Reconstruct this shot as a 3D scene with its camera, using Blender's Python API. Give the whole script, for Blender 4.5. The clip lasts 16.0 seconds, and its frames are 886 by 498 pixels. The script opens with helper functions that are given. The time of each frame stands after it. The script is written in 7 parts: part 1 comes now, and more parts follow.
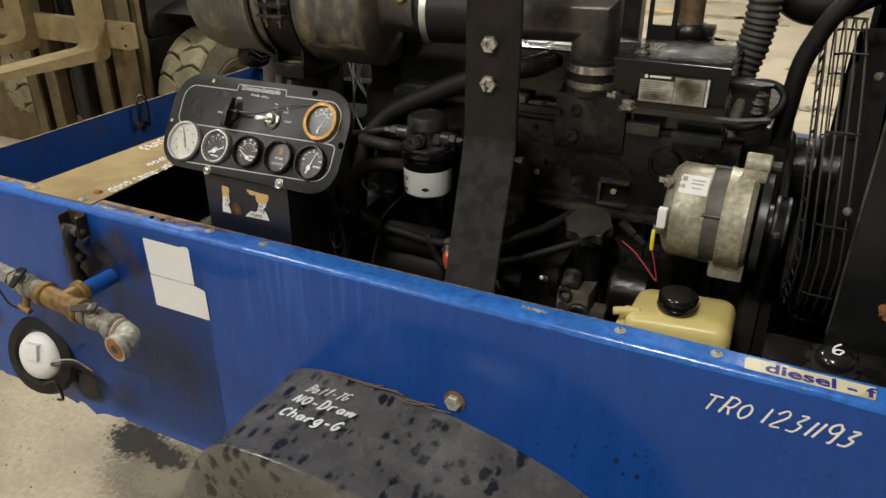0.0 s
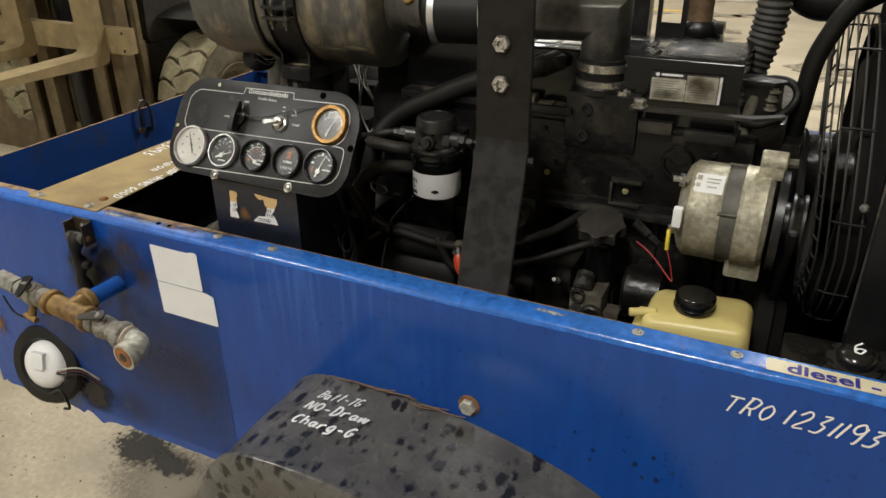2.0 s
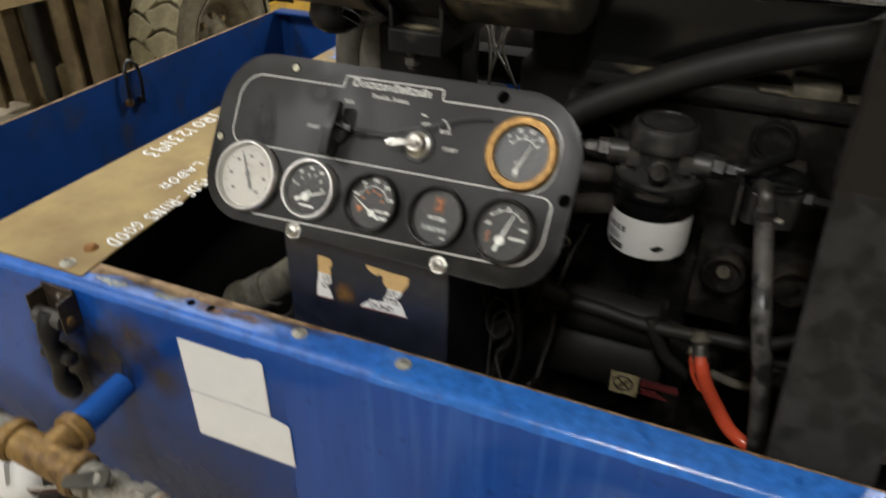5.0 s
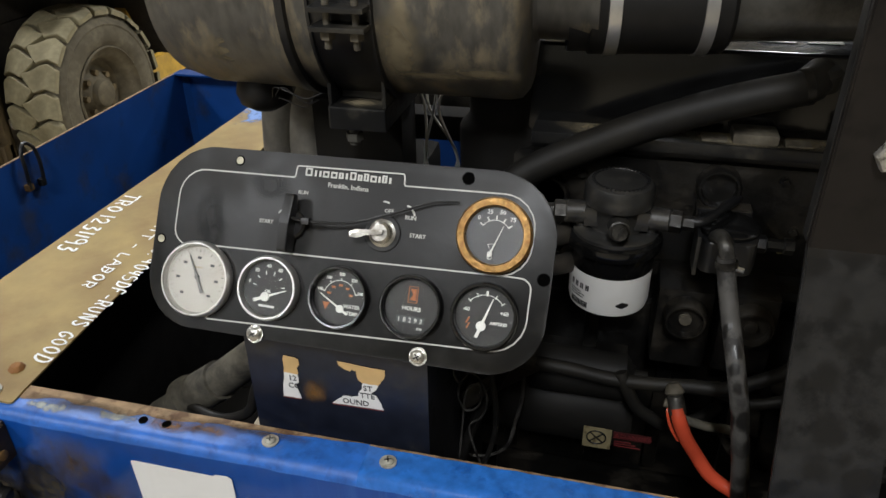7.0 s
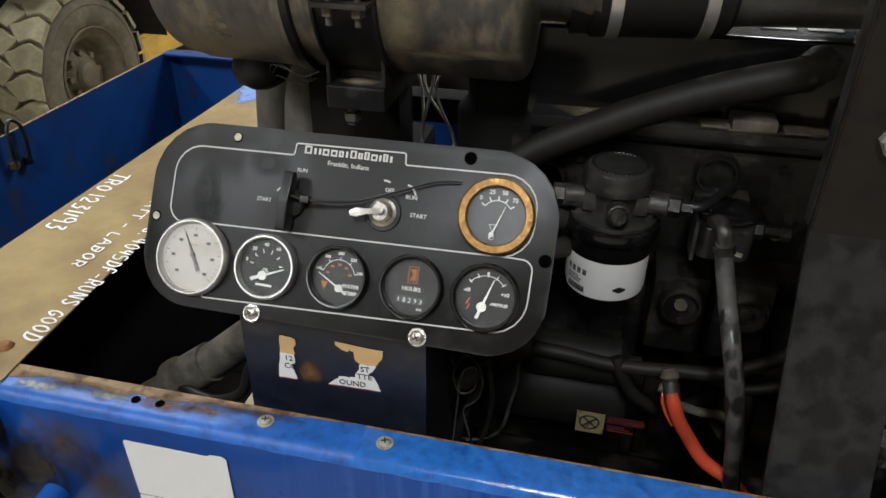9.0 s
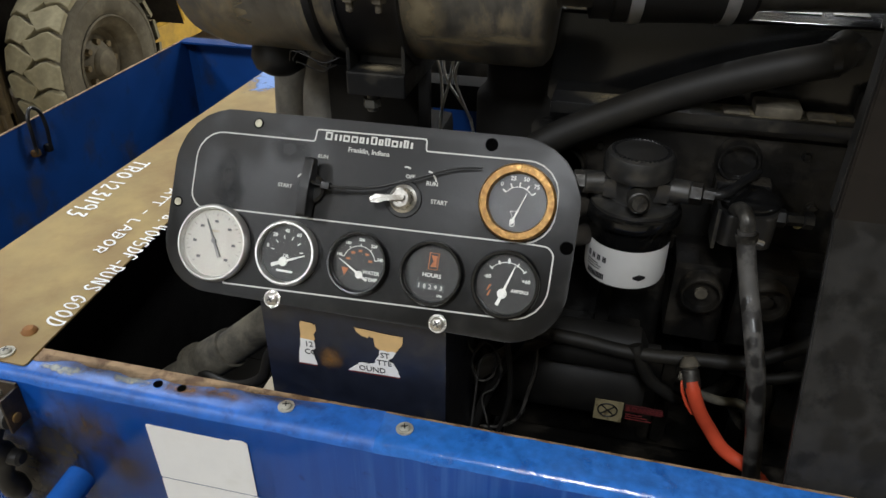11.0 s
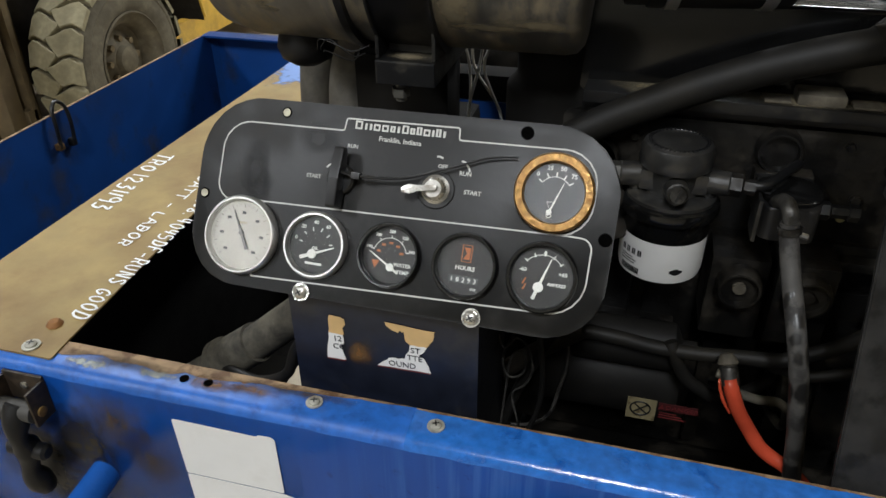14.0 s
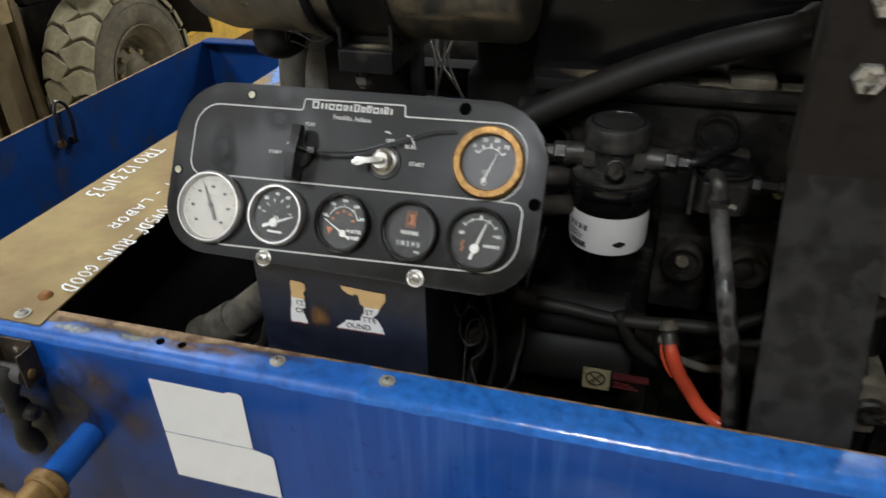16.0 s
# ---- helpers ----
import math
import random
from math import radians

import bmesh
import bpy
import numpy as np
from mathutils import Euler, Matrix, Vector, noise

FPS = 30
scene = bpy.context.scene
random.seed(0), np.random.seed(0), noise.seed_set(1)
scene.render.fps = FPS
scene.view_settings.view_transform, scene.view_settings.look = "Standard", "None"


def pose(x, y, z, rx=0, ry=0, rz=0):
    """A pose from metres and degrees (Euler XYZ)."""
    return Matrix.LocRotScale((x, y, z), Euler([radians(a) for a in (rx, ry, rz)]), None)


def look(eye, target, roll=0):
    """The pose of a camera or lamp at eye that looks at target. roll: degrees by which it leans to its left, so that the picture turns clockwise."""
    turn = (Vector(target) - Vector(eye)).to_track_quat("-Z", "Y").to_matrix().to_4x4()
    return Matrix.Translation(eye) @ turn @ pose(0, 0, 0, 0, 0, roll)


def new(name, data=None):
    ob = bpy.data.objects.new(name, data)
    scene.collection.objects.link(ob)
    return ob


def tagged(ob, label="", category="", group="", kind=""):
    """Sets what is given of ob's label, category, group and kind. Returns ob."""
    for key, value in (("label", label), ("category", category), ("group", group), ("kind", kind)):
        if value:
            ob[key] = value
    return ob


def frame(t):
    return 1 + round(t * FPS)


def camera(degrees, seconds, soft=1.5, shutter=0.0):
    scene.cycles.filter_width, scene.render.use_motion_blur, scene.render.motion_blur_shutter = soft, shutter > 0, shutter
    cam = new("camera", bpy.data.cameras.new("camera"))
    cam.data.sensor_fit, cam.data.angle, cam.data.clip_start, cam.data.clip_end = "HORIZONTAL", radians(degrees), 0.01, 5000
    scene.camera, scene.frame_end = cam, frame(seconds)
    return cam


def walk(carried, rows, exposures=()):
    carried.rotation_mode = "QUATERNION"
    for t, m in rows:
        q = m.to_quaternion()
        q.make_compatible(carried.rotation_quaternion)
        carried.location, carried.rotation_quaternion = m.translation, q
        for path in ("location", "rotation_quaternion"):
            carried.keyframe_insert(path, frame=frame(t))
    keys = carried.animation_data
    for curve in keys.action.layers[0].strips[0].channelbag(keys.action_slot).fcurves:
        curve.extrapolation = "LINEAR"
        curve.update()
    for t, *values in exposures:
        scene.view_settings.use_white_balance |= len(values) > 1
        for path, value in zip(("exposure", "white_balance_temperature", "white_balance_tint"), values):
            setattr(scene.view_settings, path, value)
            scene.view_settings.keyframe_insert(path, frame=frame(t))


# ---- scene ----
cam = camera(61.9, 16.0, shutter=0.5)
PATH = [
    (0, (0.686, -0.862, 1.564), (-0.083, 0.748, 0.661), 0.3),
    (0.5, (0.687, -0.865, 1.566), (-0.083, 0.744, 0.662), 0.3),
    (1, (0.682, -0.869, 1.565), (-0.094, 0.739, 0.664), 0.3),
    (1.5, (0.675, -0.864, 1.561), (-0.105, 0.743, 0.661), -0.0),
    (2, (0.661, -0.859, 1.559), (-0.106, 0.755, 0.66), -0.4),
    (2.5, (0.645, -0.855, 1.558), (-0.067, 0.785, 0.662), -0.1),
    (3, (0.603, -0.849, 1.554), (-0.074, 0.807, 0.661), 0.3),
    (3.5, (0.565, -0.795, 1.524), (-0.085, 0.867, 0.621), 0.5),
    (3.8, (0.52, -0.686, 1.489), (-0.054, 0.976, 0.535), 2.4),
    (4, (0.493, -0.594, 1.503), (-0.129, 1.018, 0.496), 1.7),
    (4.2, (0.457, -0.539, 1.493), (-0.259, 1.039, 0.495), 1.2),
    (4.5, (0.371, -0.494, 1.477), (-0.414, 1.025, 0.439), 0.8),
    (4.7, (0.297, -0.465, 1.47), (-0.453, 1.039, 0.386), 0.2),
    (5, (0.167, -0.464, 1.477), (-0.485, 1.097, 0.409), 0.7),
    (5.2, (0.121, -0.461, 1.484), (-0.483, 1.138, 0.447), 0.6),
    (7.3, (0.093, -0.434, 1.511), (-0.317, 1.242, 0.5), -0.6),
    (7.5, (0.094, -0.435, 1.511), (-0.308, 1.242, 0.498), -0.4),
    (8, (0.088, -0.436, 1.506), (-0.289, 1.244, 0.489), 0.3),
    (8.5, (0.082, -0.437, 1.503), (-0.284, 1.241, 0.478), 0.7),
    (9, (0.079, -0.438, 1.501), (-0.297, 1.233, 0.468), 0.7),
    (11.5, (0.07, -0.44, 1.497), (-0.345, 1.204, 0.437), 0.0),
    (12, (0.064, -0.436, 1.493), (-0.358, 1.206, 0.433), -0.1),
    (12.5, (0.058, -0.434, 1.489), (-0.369, 1.206, 0.426), 0.3),
    (13, (0.061, -0.433, 1.49), (-0.372, 1.202, 0.423), -0.1),
    (13.5, (0.059, -0.43, 1.487), (-0.386, 1.202, 0.42), -0.2),
    (14, (0.057, -0.43, 1.485), (-0.396, 1.202, 0.42), -0.5),
    (14.5, (0.054, -0.431, 1.482), (-0.408, 1.2, 0.42), -0.6),
    (15, (0.054, -0.43, 1.48), (-0.42, 1.2, 0.422), -0.6),
    (15.5, (0.065, -0.44, 1.481), (-0.414, 1.194, 0.431), -1.3),
    (16, (0.136, -0.483, 1.478), (-0.36, 1.157, 0.446), -1.4),
]
walk(cam, [(t, look(eye, target, roll)) for t, eye, target, roll in PATH], [(0, 0, 6500, 10), (4, 0, 6450, 10), (7.5, -0.03, 6000, 11), (16, -0.03, 5900, 10)])

# ---- light ----
world = bpy.data.worlds.new("hall_air")
scene.world = world
world.use_nodes = True
world.node_tree.nodes["Background"].inputs[0].default_value = (0.75, 0.8, 0.9, 1)
world.node_tree.nodes["Background"].inputs[1].default_value = 0.02


def area(name, at, size, watts, colour):
    """A ceiling lamp that shines straight down."""
    d = bpy.data.lights.new(name, "AREA")
    d.shape, d.size, d.size_y, d.energy, d.color = "RECTANGLE", size[0], size[1], watts, colour
    ob = new(name, d)
    ob.location = at
    return ob


WARM = (1.0, 0.98, 0.93)
for lx, ly, watts in ((-3.6, -3.2, 175), (0.2, -3.2, 190), (-4.4, -8.8, 170), (-3.4, 2.6, 165), (1.4, 4.6, 215), (-3.0, 8.6, 260), (4.6, 7.6, 190)):
    area("ceiling_lamp_light", (lx, ly, 4.9), (0.5, 1.6), watts, WARM)
scene.view_settings.exposure = 0.0

# ---- materials ----


def material(name, base, rough=0.5, metal=0.0, grain=0.15, scale=30.0, second=None, patch=6.0, amount=0.5, sharp=0.1,
             bump=0.1, spec=0.5, rough2=None, coords="Object", stretch=(1, 1, 1)):
    """Paint, rubber or stone: fine grain on the base colour, and patches of a second colour (dust, rust, wear)."""
    m = bpy.data.materials.new(name)
    m.use_nodes = True
    n, l = m.node_tree.nodes, m.node_tree.links
    b = n["Principled BSDF"]
    b.inputs["Roughness"].default_value, b.inputs["Metallic"].default_value = rough, metal
    b.inputs["Specular IOR Level"].default_value = spec
    co = n.new("ShaderNodeTexCoord")
    mp = n.new("ShaderNodeMapping")
    mp.inputs["Scale"].default_value = stretch
    l.new(co.outputs[coords], mp.inputs[0])
    fine = n.new("ShaderNodeTexNoise")
    fine.inputs["Scale"].default_value, fine.inputs["Detail"].default_value = scale, 6
    l.new(mp.outputs[0], fine.inputs["Vector"])
    hsv = n.new("ShaderNodeHueSaturation")
    hsv.inputs["Color"].default_value = (*base, 1)
    rng = n.new("ShaderNodeMapRange")
    rng.inputs[1].default_value, rng.inputs[2].default_value = 0.3, 0.7
    rng.inputs[3].default_value, rng.inputs[4].default_value = 1 - grain, 1 + grain
    l.new(fine.outputs[0], rng.inputs[0])
    l.new(rng.outputs[0], hsv.inputs["Value"])
    colour = hsv.outputs[0]
    if second:
        big = n.new("ShaderNodeTexNoise")
        big.inputs["Scale"].default_value, big.inputs["Detail"].default_value, big.inputs["Roughness"].default_value = patch, 8, 0.65
        l.new(mp.outputs[0], big.inputs["Vector"])
        ramp = n.new("ShaderNodeMapRange")
        ramp.inputs[1].default_value, ramp.inputs[2].default_value = 1 - amount - sharp, 1 - amount + sharp
        l.new(big.outputs[0], ramp.inputs[0])
        mix = n.new("ShaderNodeMix")
        mix.data_type = "RGBA"
        l.new(ramp.outputs[0], mix.inputs[0])
        l.new(colour, mix.inputs[6])
        mix.inputs[7].default_value = (*second, 1)
        colour = mix.outputs[2]
        if rough2 is not None:
            rr = n.new("ShaderNodeMapRange")
            rr.inputs[3].default_value, rr.inputs[4].default_value = rough, rough2
            l.new(ramp.outputs[0], rr.inputs[0])
            l.new(rr.outputs[0], b.inputs["Roughness"])
    l.new(colour, b.inputs["Base Color"])
    if bump:
        bp = n.new("ShaderNodeBump")
        bp.inputs["Strength"].default_value, bp.inputs["Distance"].default_value = bump, 0.002
        l.new(fine.outputs[0], bp.inputs["Height"])
        l.new(bp.outputs[0], b.inputs["Normal"])
    return m


BLUE = material("blue_paint", (0.026, 0.135, 0.54), 0.14, 0, 0.12, 9, (0.014, 0.075, 0.32), 9, 0.40, 0.12, 0.04)
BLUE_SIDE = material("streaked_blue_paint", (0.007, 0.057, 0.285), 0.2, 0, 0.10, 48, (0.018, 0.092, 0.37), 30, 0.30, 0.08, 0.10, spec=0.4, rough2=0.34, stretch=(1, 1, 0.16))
# Inner panels: blue darkened for the shade inside the box, plus patches of grime.
BLUE_EDGE = material("inside_blue_darkened_for_shade", (0.006, 0.040, 0.18), 0.36, 0, 0.14, 12, (0.012, 0.018, 0.036), 11, 0.36, 0.10, 0.08, rough2=0.7, stretch=(1, 1, 0.8))
NAVY = material("navy_black_paint", (0.010, 0.012, 0.020), 0.3, 0, 0.3, 60, (0.032, 0.030, 0.028), 20, 0.38, 0.08, 0.1, rough2=0.6)
STEEL_DARK = material("grey_needle", (0.12, 0.12, 0.12), 0.4, 0.3, bump=0)
# Rim-top blues: lighter than BLUE_SIDE, with light on the upward face painted in.
WORN_BLUE_LIT = material("weathered_blue_lit_top", (0.022, 0.122, 0.47), 0.42, 0, 0.22, 70, (0.010, 0.072, 0.31), 42, 0.40, 0.06, 0.4, rough2=0.55)
RIM_BLUE = material("glossy_rim_lit_top", (0.028, 0.145, 0.51), 0.18, 0, 0.22, 90, (0.012, 0.085, 0.35), 48, 0.40, 0.06, 0.22, rough2=0.32)
TAN = material("rusty_tan_sheet", (0.29, 0.208, 0.070), 0.6, 0, 0.14, 22, (0.20, 0.125, 0.038), 8, 0.46, 0.12, 0.08)
RUST = material("rust", (0.16, 0.075, 0.03), 0.85, 0, 0.4, 60, (0.28, 0.13, 0.04), 20, 0.45, 0.1, 0.4)
BLACK = material("black_paint", (0.007, 0.007, 0.0075), 0.36, 0, 0.3, 25, (0.024, 0.020, 0.014), 7, 0.38, 0.1, 0.1, rough2=0.8)
BLACK_CAST = material("black_painted_iron", (0.0070, 0.0066, 0.0060), 0.28, 0, 0.3, 55, (0.023, 0.0188, 0.0128), 16, 0.42, 0.08, 1.0, spec=0.38, rough2=0.75)
BLACK_DUST = material("dusty_black_plastic", (0.009, 0.009, 0.009), 0.36, 0, 0.2, 40, (0.068, 0.059, 0.040), 9, 0.38, 0.10, 0.2, rough2=0.85)
PANEL_BLACK = material("black_panel_paint", (0.0052, 0.0051, 0.0049), 0.38, 0, 0.2, 80, (0.017, 0.016, 0.0142), 16, 0.43, 0.10, 0.12, spec=0.32, rough2=0.58)
STRAP = material("dark_bare_steel", (0.0125, 0.0100, 0.0082), 0.5, 0, 0.12, 50, (0.007, 0.0056, 0.0046), 22, 0.45, 0.05, 0.15, spec=0.25)
# Lighter than STRAP: sheen on the sloping bar is put into the colour.
STRAP_GREY = material("blotched_steel_with_sheen", (0.0195, 0.0188, 0.0178), 0.52, 0, 0.2, 60, (0.0060, 0.0057, 0.0052), 24, 0.44, 0.06, 0.2, spec=0.3)
# Matt near-black: the deep shade inside the machine is put into the colour.
INSIDE = material("black_inside_shade", (0.0085, 0.0080, 0.0073), 0.85, 0, 0.3, 30, (0.011, 0.0095, 0.0070), 6, 0.4, 0.1, 0.2, spec=0.12)
RUBBER = material("black_rubber", (0.0090, 0.0085, 0.0078), 0.5, 0, 0.2, 50, (0.0165, 0.0142, 0.0108), 12, 0.40, 0.10, 0.15, spec=0.3)
GREY_HOSE = material("grey_dusty_hose", (0.062, 0.058, 0.052), 0.7, 0, 0.25, 50, (0.022, 0.020, 0.018), 22, 0.46, 0.04, 0.15)
TYRE = material("dusty_tyre_rubber", (0.27, 0.24, 0.145), 0.9, 0, 0.2, 30, (0.17, 0.146, 0.085), 7, 0.47, 0.12, 0.3)
CHROME = material("chrome", (0.64, 0.63, 0.61), 0.34, 0.85, 0.08, 60, bump=0)
STEEL = material("zinc_steel", (0.62, 0.61, 0.57), 0.26, 0.95, 0.15, 60, (0.22, 0.20, 0.17), 40, 0.42, 0.1, 0.15, rough2=0.5)
ALU = material("dull_cast_aluminium", (0.42, 0.395, 0.30), 0.5, 0.5, 0.3, 130, (0.25, 0.22, 0.15), 26, 0.42, 0.12, 0.6, rough2=0.75)
GALV = material("weathered_galvanised_iron", (0.27, 0.26, 0.225), 0.6, 0.45, 0.35, 90, (0.12, 0.095, 0.065), 34, 0.45, 0.08, 0.6)
BRONZE = material("dirty_brass", (0.25, 0.15, 0.045), 0.55, 0.35, 0.3, 60, (0.10, 0.055, 0.022), 26, 0.45, 0.08, 0.6)
WHITE = material("white_label", (0.76, 0.755, 0.74), 0.5, 0, 0.04, 20, (0.68, 0.67, 0.64), 10, 0.4, 0.1, 0)
PRINT = material("white_print", (0.58, 0.58, 0.55), 0.6, bump=0, grain=0.03)
CHALK = material("white_paint_marker", (0.8, 0.81, 0.80), 0.6, 0, 0.08, 60, bump=0)
ORANGE = material("orange_print", (0.30, 0.09, 0.022), 0.5, bump=0)
AMBER = material("rusty_orange_bezel", (0.32, 0.185, 0.055), 0.28, 0.6, 0.4, 260, (0.20, 0.090, 0.024), 190, 0.42, 0.14, 0.4, rough2=0.5)
DIAL_BLACK = material("black_dial", (0.012, 0.012, 0.012), 0.35, bump=0, grain=0.05)
DIAL_WHITE = material("cream_dial", (0.37, 0.36, 0.325), 0.4, 0, 0.05, 60, (0.31, 0.295, 0.25), 20, 0.4, 0.1, 0)
DIAL_GREY = material("grey_dial", (0.048, 0.050, 0.053), 0.4, bump=0, grain=0.05)
CREAM = material("yellowed_plastic", (0.62, 0.52, 0.20), 0.35, 0, 0.06, 20, (0.5, 0.38, 0.13), 6, 0.4, 0.12, 0.05)
RED = material("red_cable_sleeve", (0.48, 0.065, 0.028), 0.2, 0, 0.1, 40, (0.4, 0.08, 0.05), 14, 0.35, 0.06, 0.05)
PINK = material("red_wire", (0.30, 0.03, 0.035), 0.45, bump=0)
YELLOW = material("yellow_machine_paint", (0.64, 0.40, 0.05), 0.5, 0, 0.15, 14, (0.28, 0.18, 0.06), 3, 0.40, 0.12, 0.1)
MUD = material("dusty_brown_steel", (0.135, 0.10, 0.048), 0.8, 0, 0.25, 20, (0.085, 0.060, 0.029), 4, 0.45, 0.12, 0.3)
FORK = material("worn_tan_steel", (0.24, 0.18, 0.085), 0.65, 0, 0.22, 16, (0.18, 0.13, 0.06), 5, 0.42, 0.12, 0.2)
FLOOR = material("hall_concrete", (0.40, 0.345, 0.25), 0.7, 0, 0.14, 60, (0.26, 0.22, 0.155), 1.6, 0.45, 0.1, 0.2, rough2=0.35)
WALL = material("hall_wall_paint", (0.62, 0.60, 0.53), 0.8, 0, 0.06, 12, (0.4, 0.38, 0.33), 1.2, 0.42, 0.12, 0.1)
FENDER = material("black_moulded_plastic", (0.118, 0.112, 0.102), 0.30, 0, 0.22, 90, (0.070, 0.067, 0.060), 9, 0.48, 0.12, 0.2, rough2=0.26)
DEEP_BLUE = material("blue_print", (0.03, 0.03, 0.25), 0.5, bump=0)
LABEL_CREAM = material("cream_label", (0.66, 0.60, 0.42), 0.5, 0, 0.06, 40, (0.45, 0.36, 0.2), 22, 0.38, 0.05, 0)
LABEL_ORANGE = material("faded_orange_label", (0.60, 0.40, 0.17), 0.55, 0, 0.1, 40, bump=0)
GLOSS_BLACK = material("glossy_black_paint", (0.0055, 0.0055, 0.0055), 0.16, 0, 0.2, 30, (0.0085, 0.0078, 0.006), 11, 0.36, 0.08, 0.05, rough2=0.26, spec=0.45)
PIPE = material("dark_brushed_metal", (0.105, 0.10, 0.088), 0.30, 0.5, 0.25, 40, (0.024, 0.022, 0.018), 9, 0.46, 0.10, 0.12, rough2=0.55)
STATOR = material("dark_lamination", (0.10, 0.095, 0.08), 0.6, 0.4, 0.25, 80, bump=0.3)
SHROUD = material("satin_black_sheet", (0.0065, 0.0065, 0.0068), 0.40, 0, 0.2, 30, (0.015, 0.014, 0.012), 6, 0.42, 0.12, 0.1, spec=0.4, rough2=0.6)
DIRTY = material("dirty_grey_casting", (0.13, 0.115, 0.085), 0.75, 0.2, 0.3, 60, (0.05, 0.042, 0.03), 18, 0.48, 0.1, 0.5)
GREY_RUBBER = material("grey_weathered_rubber", (0.17, 0.16, 0.135), 0.7, 0, 0.15, 60, (0.05, 0.046, 0.04), 8, 0.45, 0.12, 0.15)
GREY_HOSE2 = material("dusty_grey_hose_cover", (0.105, 0.094, 0.068), 0.8, 0, 0.2, 60, (0.036, 0.032, 0.024), 22, 0.48, 0.10, 0.4)
LABEL_GREY = material("greyed_label", (0.42, 0.40, 0.33), 0.5, 0, 0.15, 60, (0.24, 0.21, 0.14), 34, 0.46, 0.12, 0)
YELLOWED = material("dull_yellow_metal", (0.27, 0.24, 0.11), 0.5, 0.2, 0.1, 60, bump=0)
YELLOW_TAPE = material("yellow_tape", (0.65, 0.5, 0.04), 0.45, bump=0)
DARK_RED = material("faded_red_print", (0.06, 0.012, 0.012), 0.5, bump=0)
LABEL_RED = material("red_print", (0.13, 0.02, 0.02), 0.5, bump=0)
LABEL_STAINED = material("stained_cream_label", (0.26, 0.22, 0.12), 0.55, 0, 0.2, 60, (0.10, 0.075, 0.035), 70, 0.42, 0.06, 0)
PALE = material("pale_concrete", (0.55, 0.52, 0.45), 0.8, 0, 0.08, 30, (0.42, 0.39, 0.33), 3, 0.4, 0.12, 0.2)
DAMP = material("damp_concrete", (0.33, 0.285, 0.205), 0.6, 0, 0.14, 60, (0.06, 0.048, 0.03), 14, 0.50, 0.04, 0.15, rough2=0.3)
RUST_EDGE = material("worn_rusty_paint", (0.27, 0.18, 0.095), 0.7, 0, 0.3, 60, (0.12, 0.065, 0.03), 46, 0.46, 0.06, 0.2)
TYRE_DARK = material("dusty_black_ribbed_rubber", (0.045, 0.043, 0.038), 0.6, 0, 0.2, 60, (0.06, 0.055, 0.045), 10, 0.45, 0.12, 0.15)
BOLT = material("blotched_zinc_bolt", (0.55, 0.53, 0.48), 0.4, 0.7, 0.3, 120, (0.04, 0.036, 0.03), 110, 0.45, 0.05, 0.2)
LATCH_STEEL = material("dark_rusty_steel", (0.055, 0.038, 0.024), 0.55, 0.3, 0.3, 70, (0.020, 0.016, 0.012), 40, 0.46, 0.08, 0.4)
PALE_GALV = material("pale_corroded_iron", (0.43, 0.42, 0.36), 0.6, 0.3, 0.3, 110, (0.25, 0.23, 0.18), 50, 0.42, 0.08, 0.6)
PRINT_GREY = material("faded_grey_print", (0.17, 0.16, 0.13), 0.6, bump=0)
HEAD = material("satin_black_casting", (0.019, 0.0185, 0.0175), 0.30, 0, 0.25, 60, (0.042, 0.038, 0.030), 26, 0.40, 0.08, 0.4, spec=0.8, rough2=0.5)
SLEEVE = material("dull_black_hose", (0.0085, 0.0079, 0.0068), 0.58, 0, 0.2, 60, (0.0165, 0.0145, 0.0108), 9, 0.42, 0.12, 0.15, spec=0.28)
DARK_STEEL = material("dark_oily_steel", (0.055, 0.052, 0.046), 0.4, 0.4, 0.4, 90, (0.012, 0.0105, 0.008), 55, 0.48, 0.06, 0.7)
PIPE_RUST = material("brown_rusted_pipe", (0.20, 0.13, 0.07), 0.75, 0.2, 0.3, 60, (0.10, 0.06, 0.03), 14, 0.45, 0.1, 0.3)
BEZEL = material("glossy_black_plastic", (0.010, 0.010, 0.010), 0.16, 0, 0.1, 60, bump=0, spec=0.6)
# Tyre body darker than its lugs: dirt, and shade in the grooves painted in.
TYRE_WALL = material("dirty_tyre_wall_and_groove_shade", (0.135, 0.118, 0.080), 0.9, 0, 0.2, 40, (0.085, 0.073, 0.048), 7, 0.47, 0.10, 0.3)
HOLE = material("open_hole", (0.002, 0.002, 0.002), 1.0, bump=0, spec=0.0)
FILTER = material("dusty_filter_paint", (0.072, 0.067, 0.057), 0.44, 0, 0.3, 60, (0.22, 0.18, 0.115), 17, 0.42, 0.08, 0.15, rough2=0.85, stretch=(1.6, 0.7, 0.7))
CAP_DUST = material("dull_brown_black_plastic", (0.021, 0.018, 0.0145), 0.6, 0, 0.25, 60, (0.038, 0.032, 0.024), 20, 0.45, 0.1, 0.3)
BORE = material("orange_rusted_bore", (0.30, 0.12, 0.03), 0.8, 0, 0.3, 80, (0.15, 0.06, 0.02), 60, 0.45, 0.1, 0.3)
RIM_MUD = material("dusty_olive_rim", (0.125, 0.105, 0.066), 0.8, 0, 0.25, 30, (0.07, 0.057, 0.034), 9, 0.46, 0.12, 0.3)
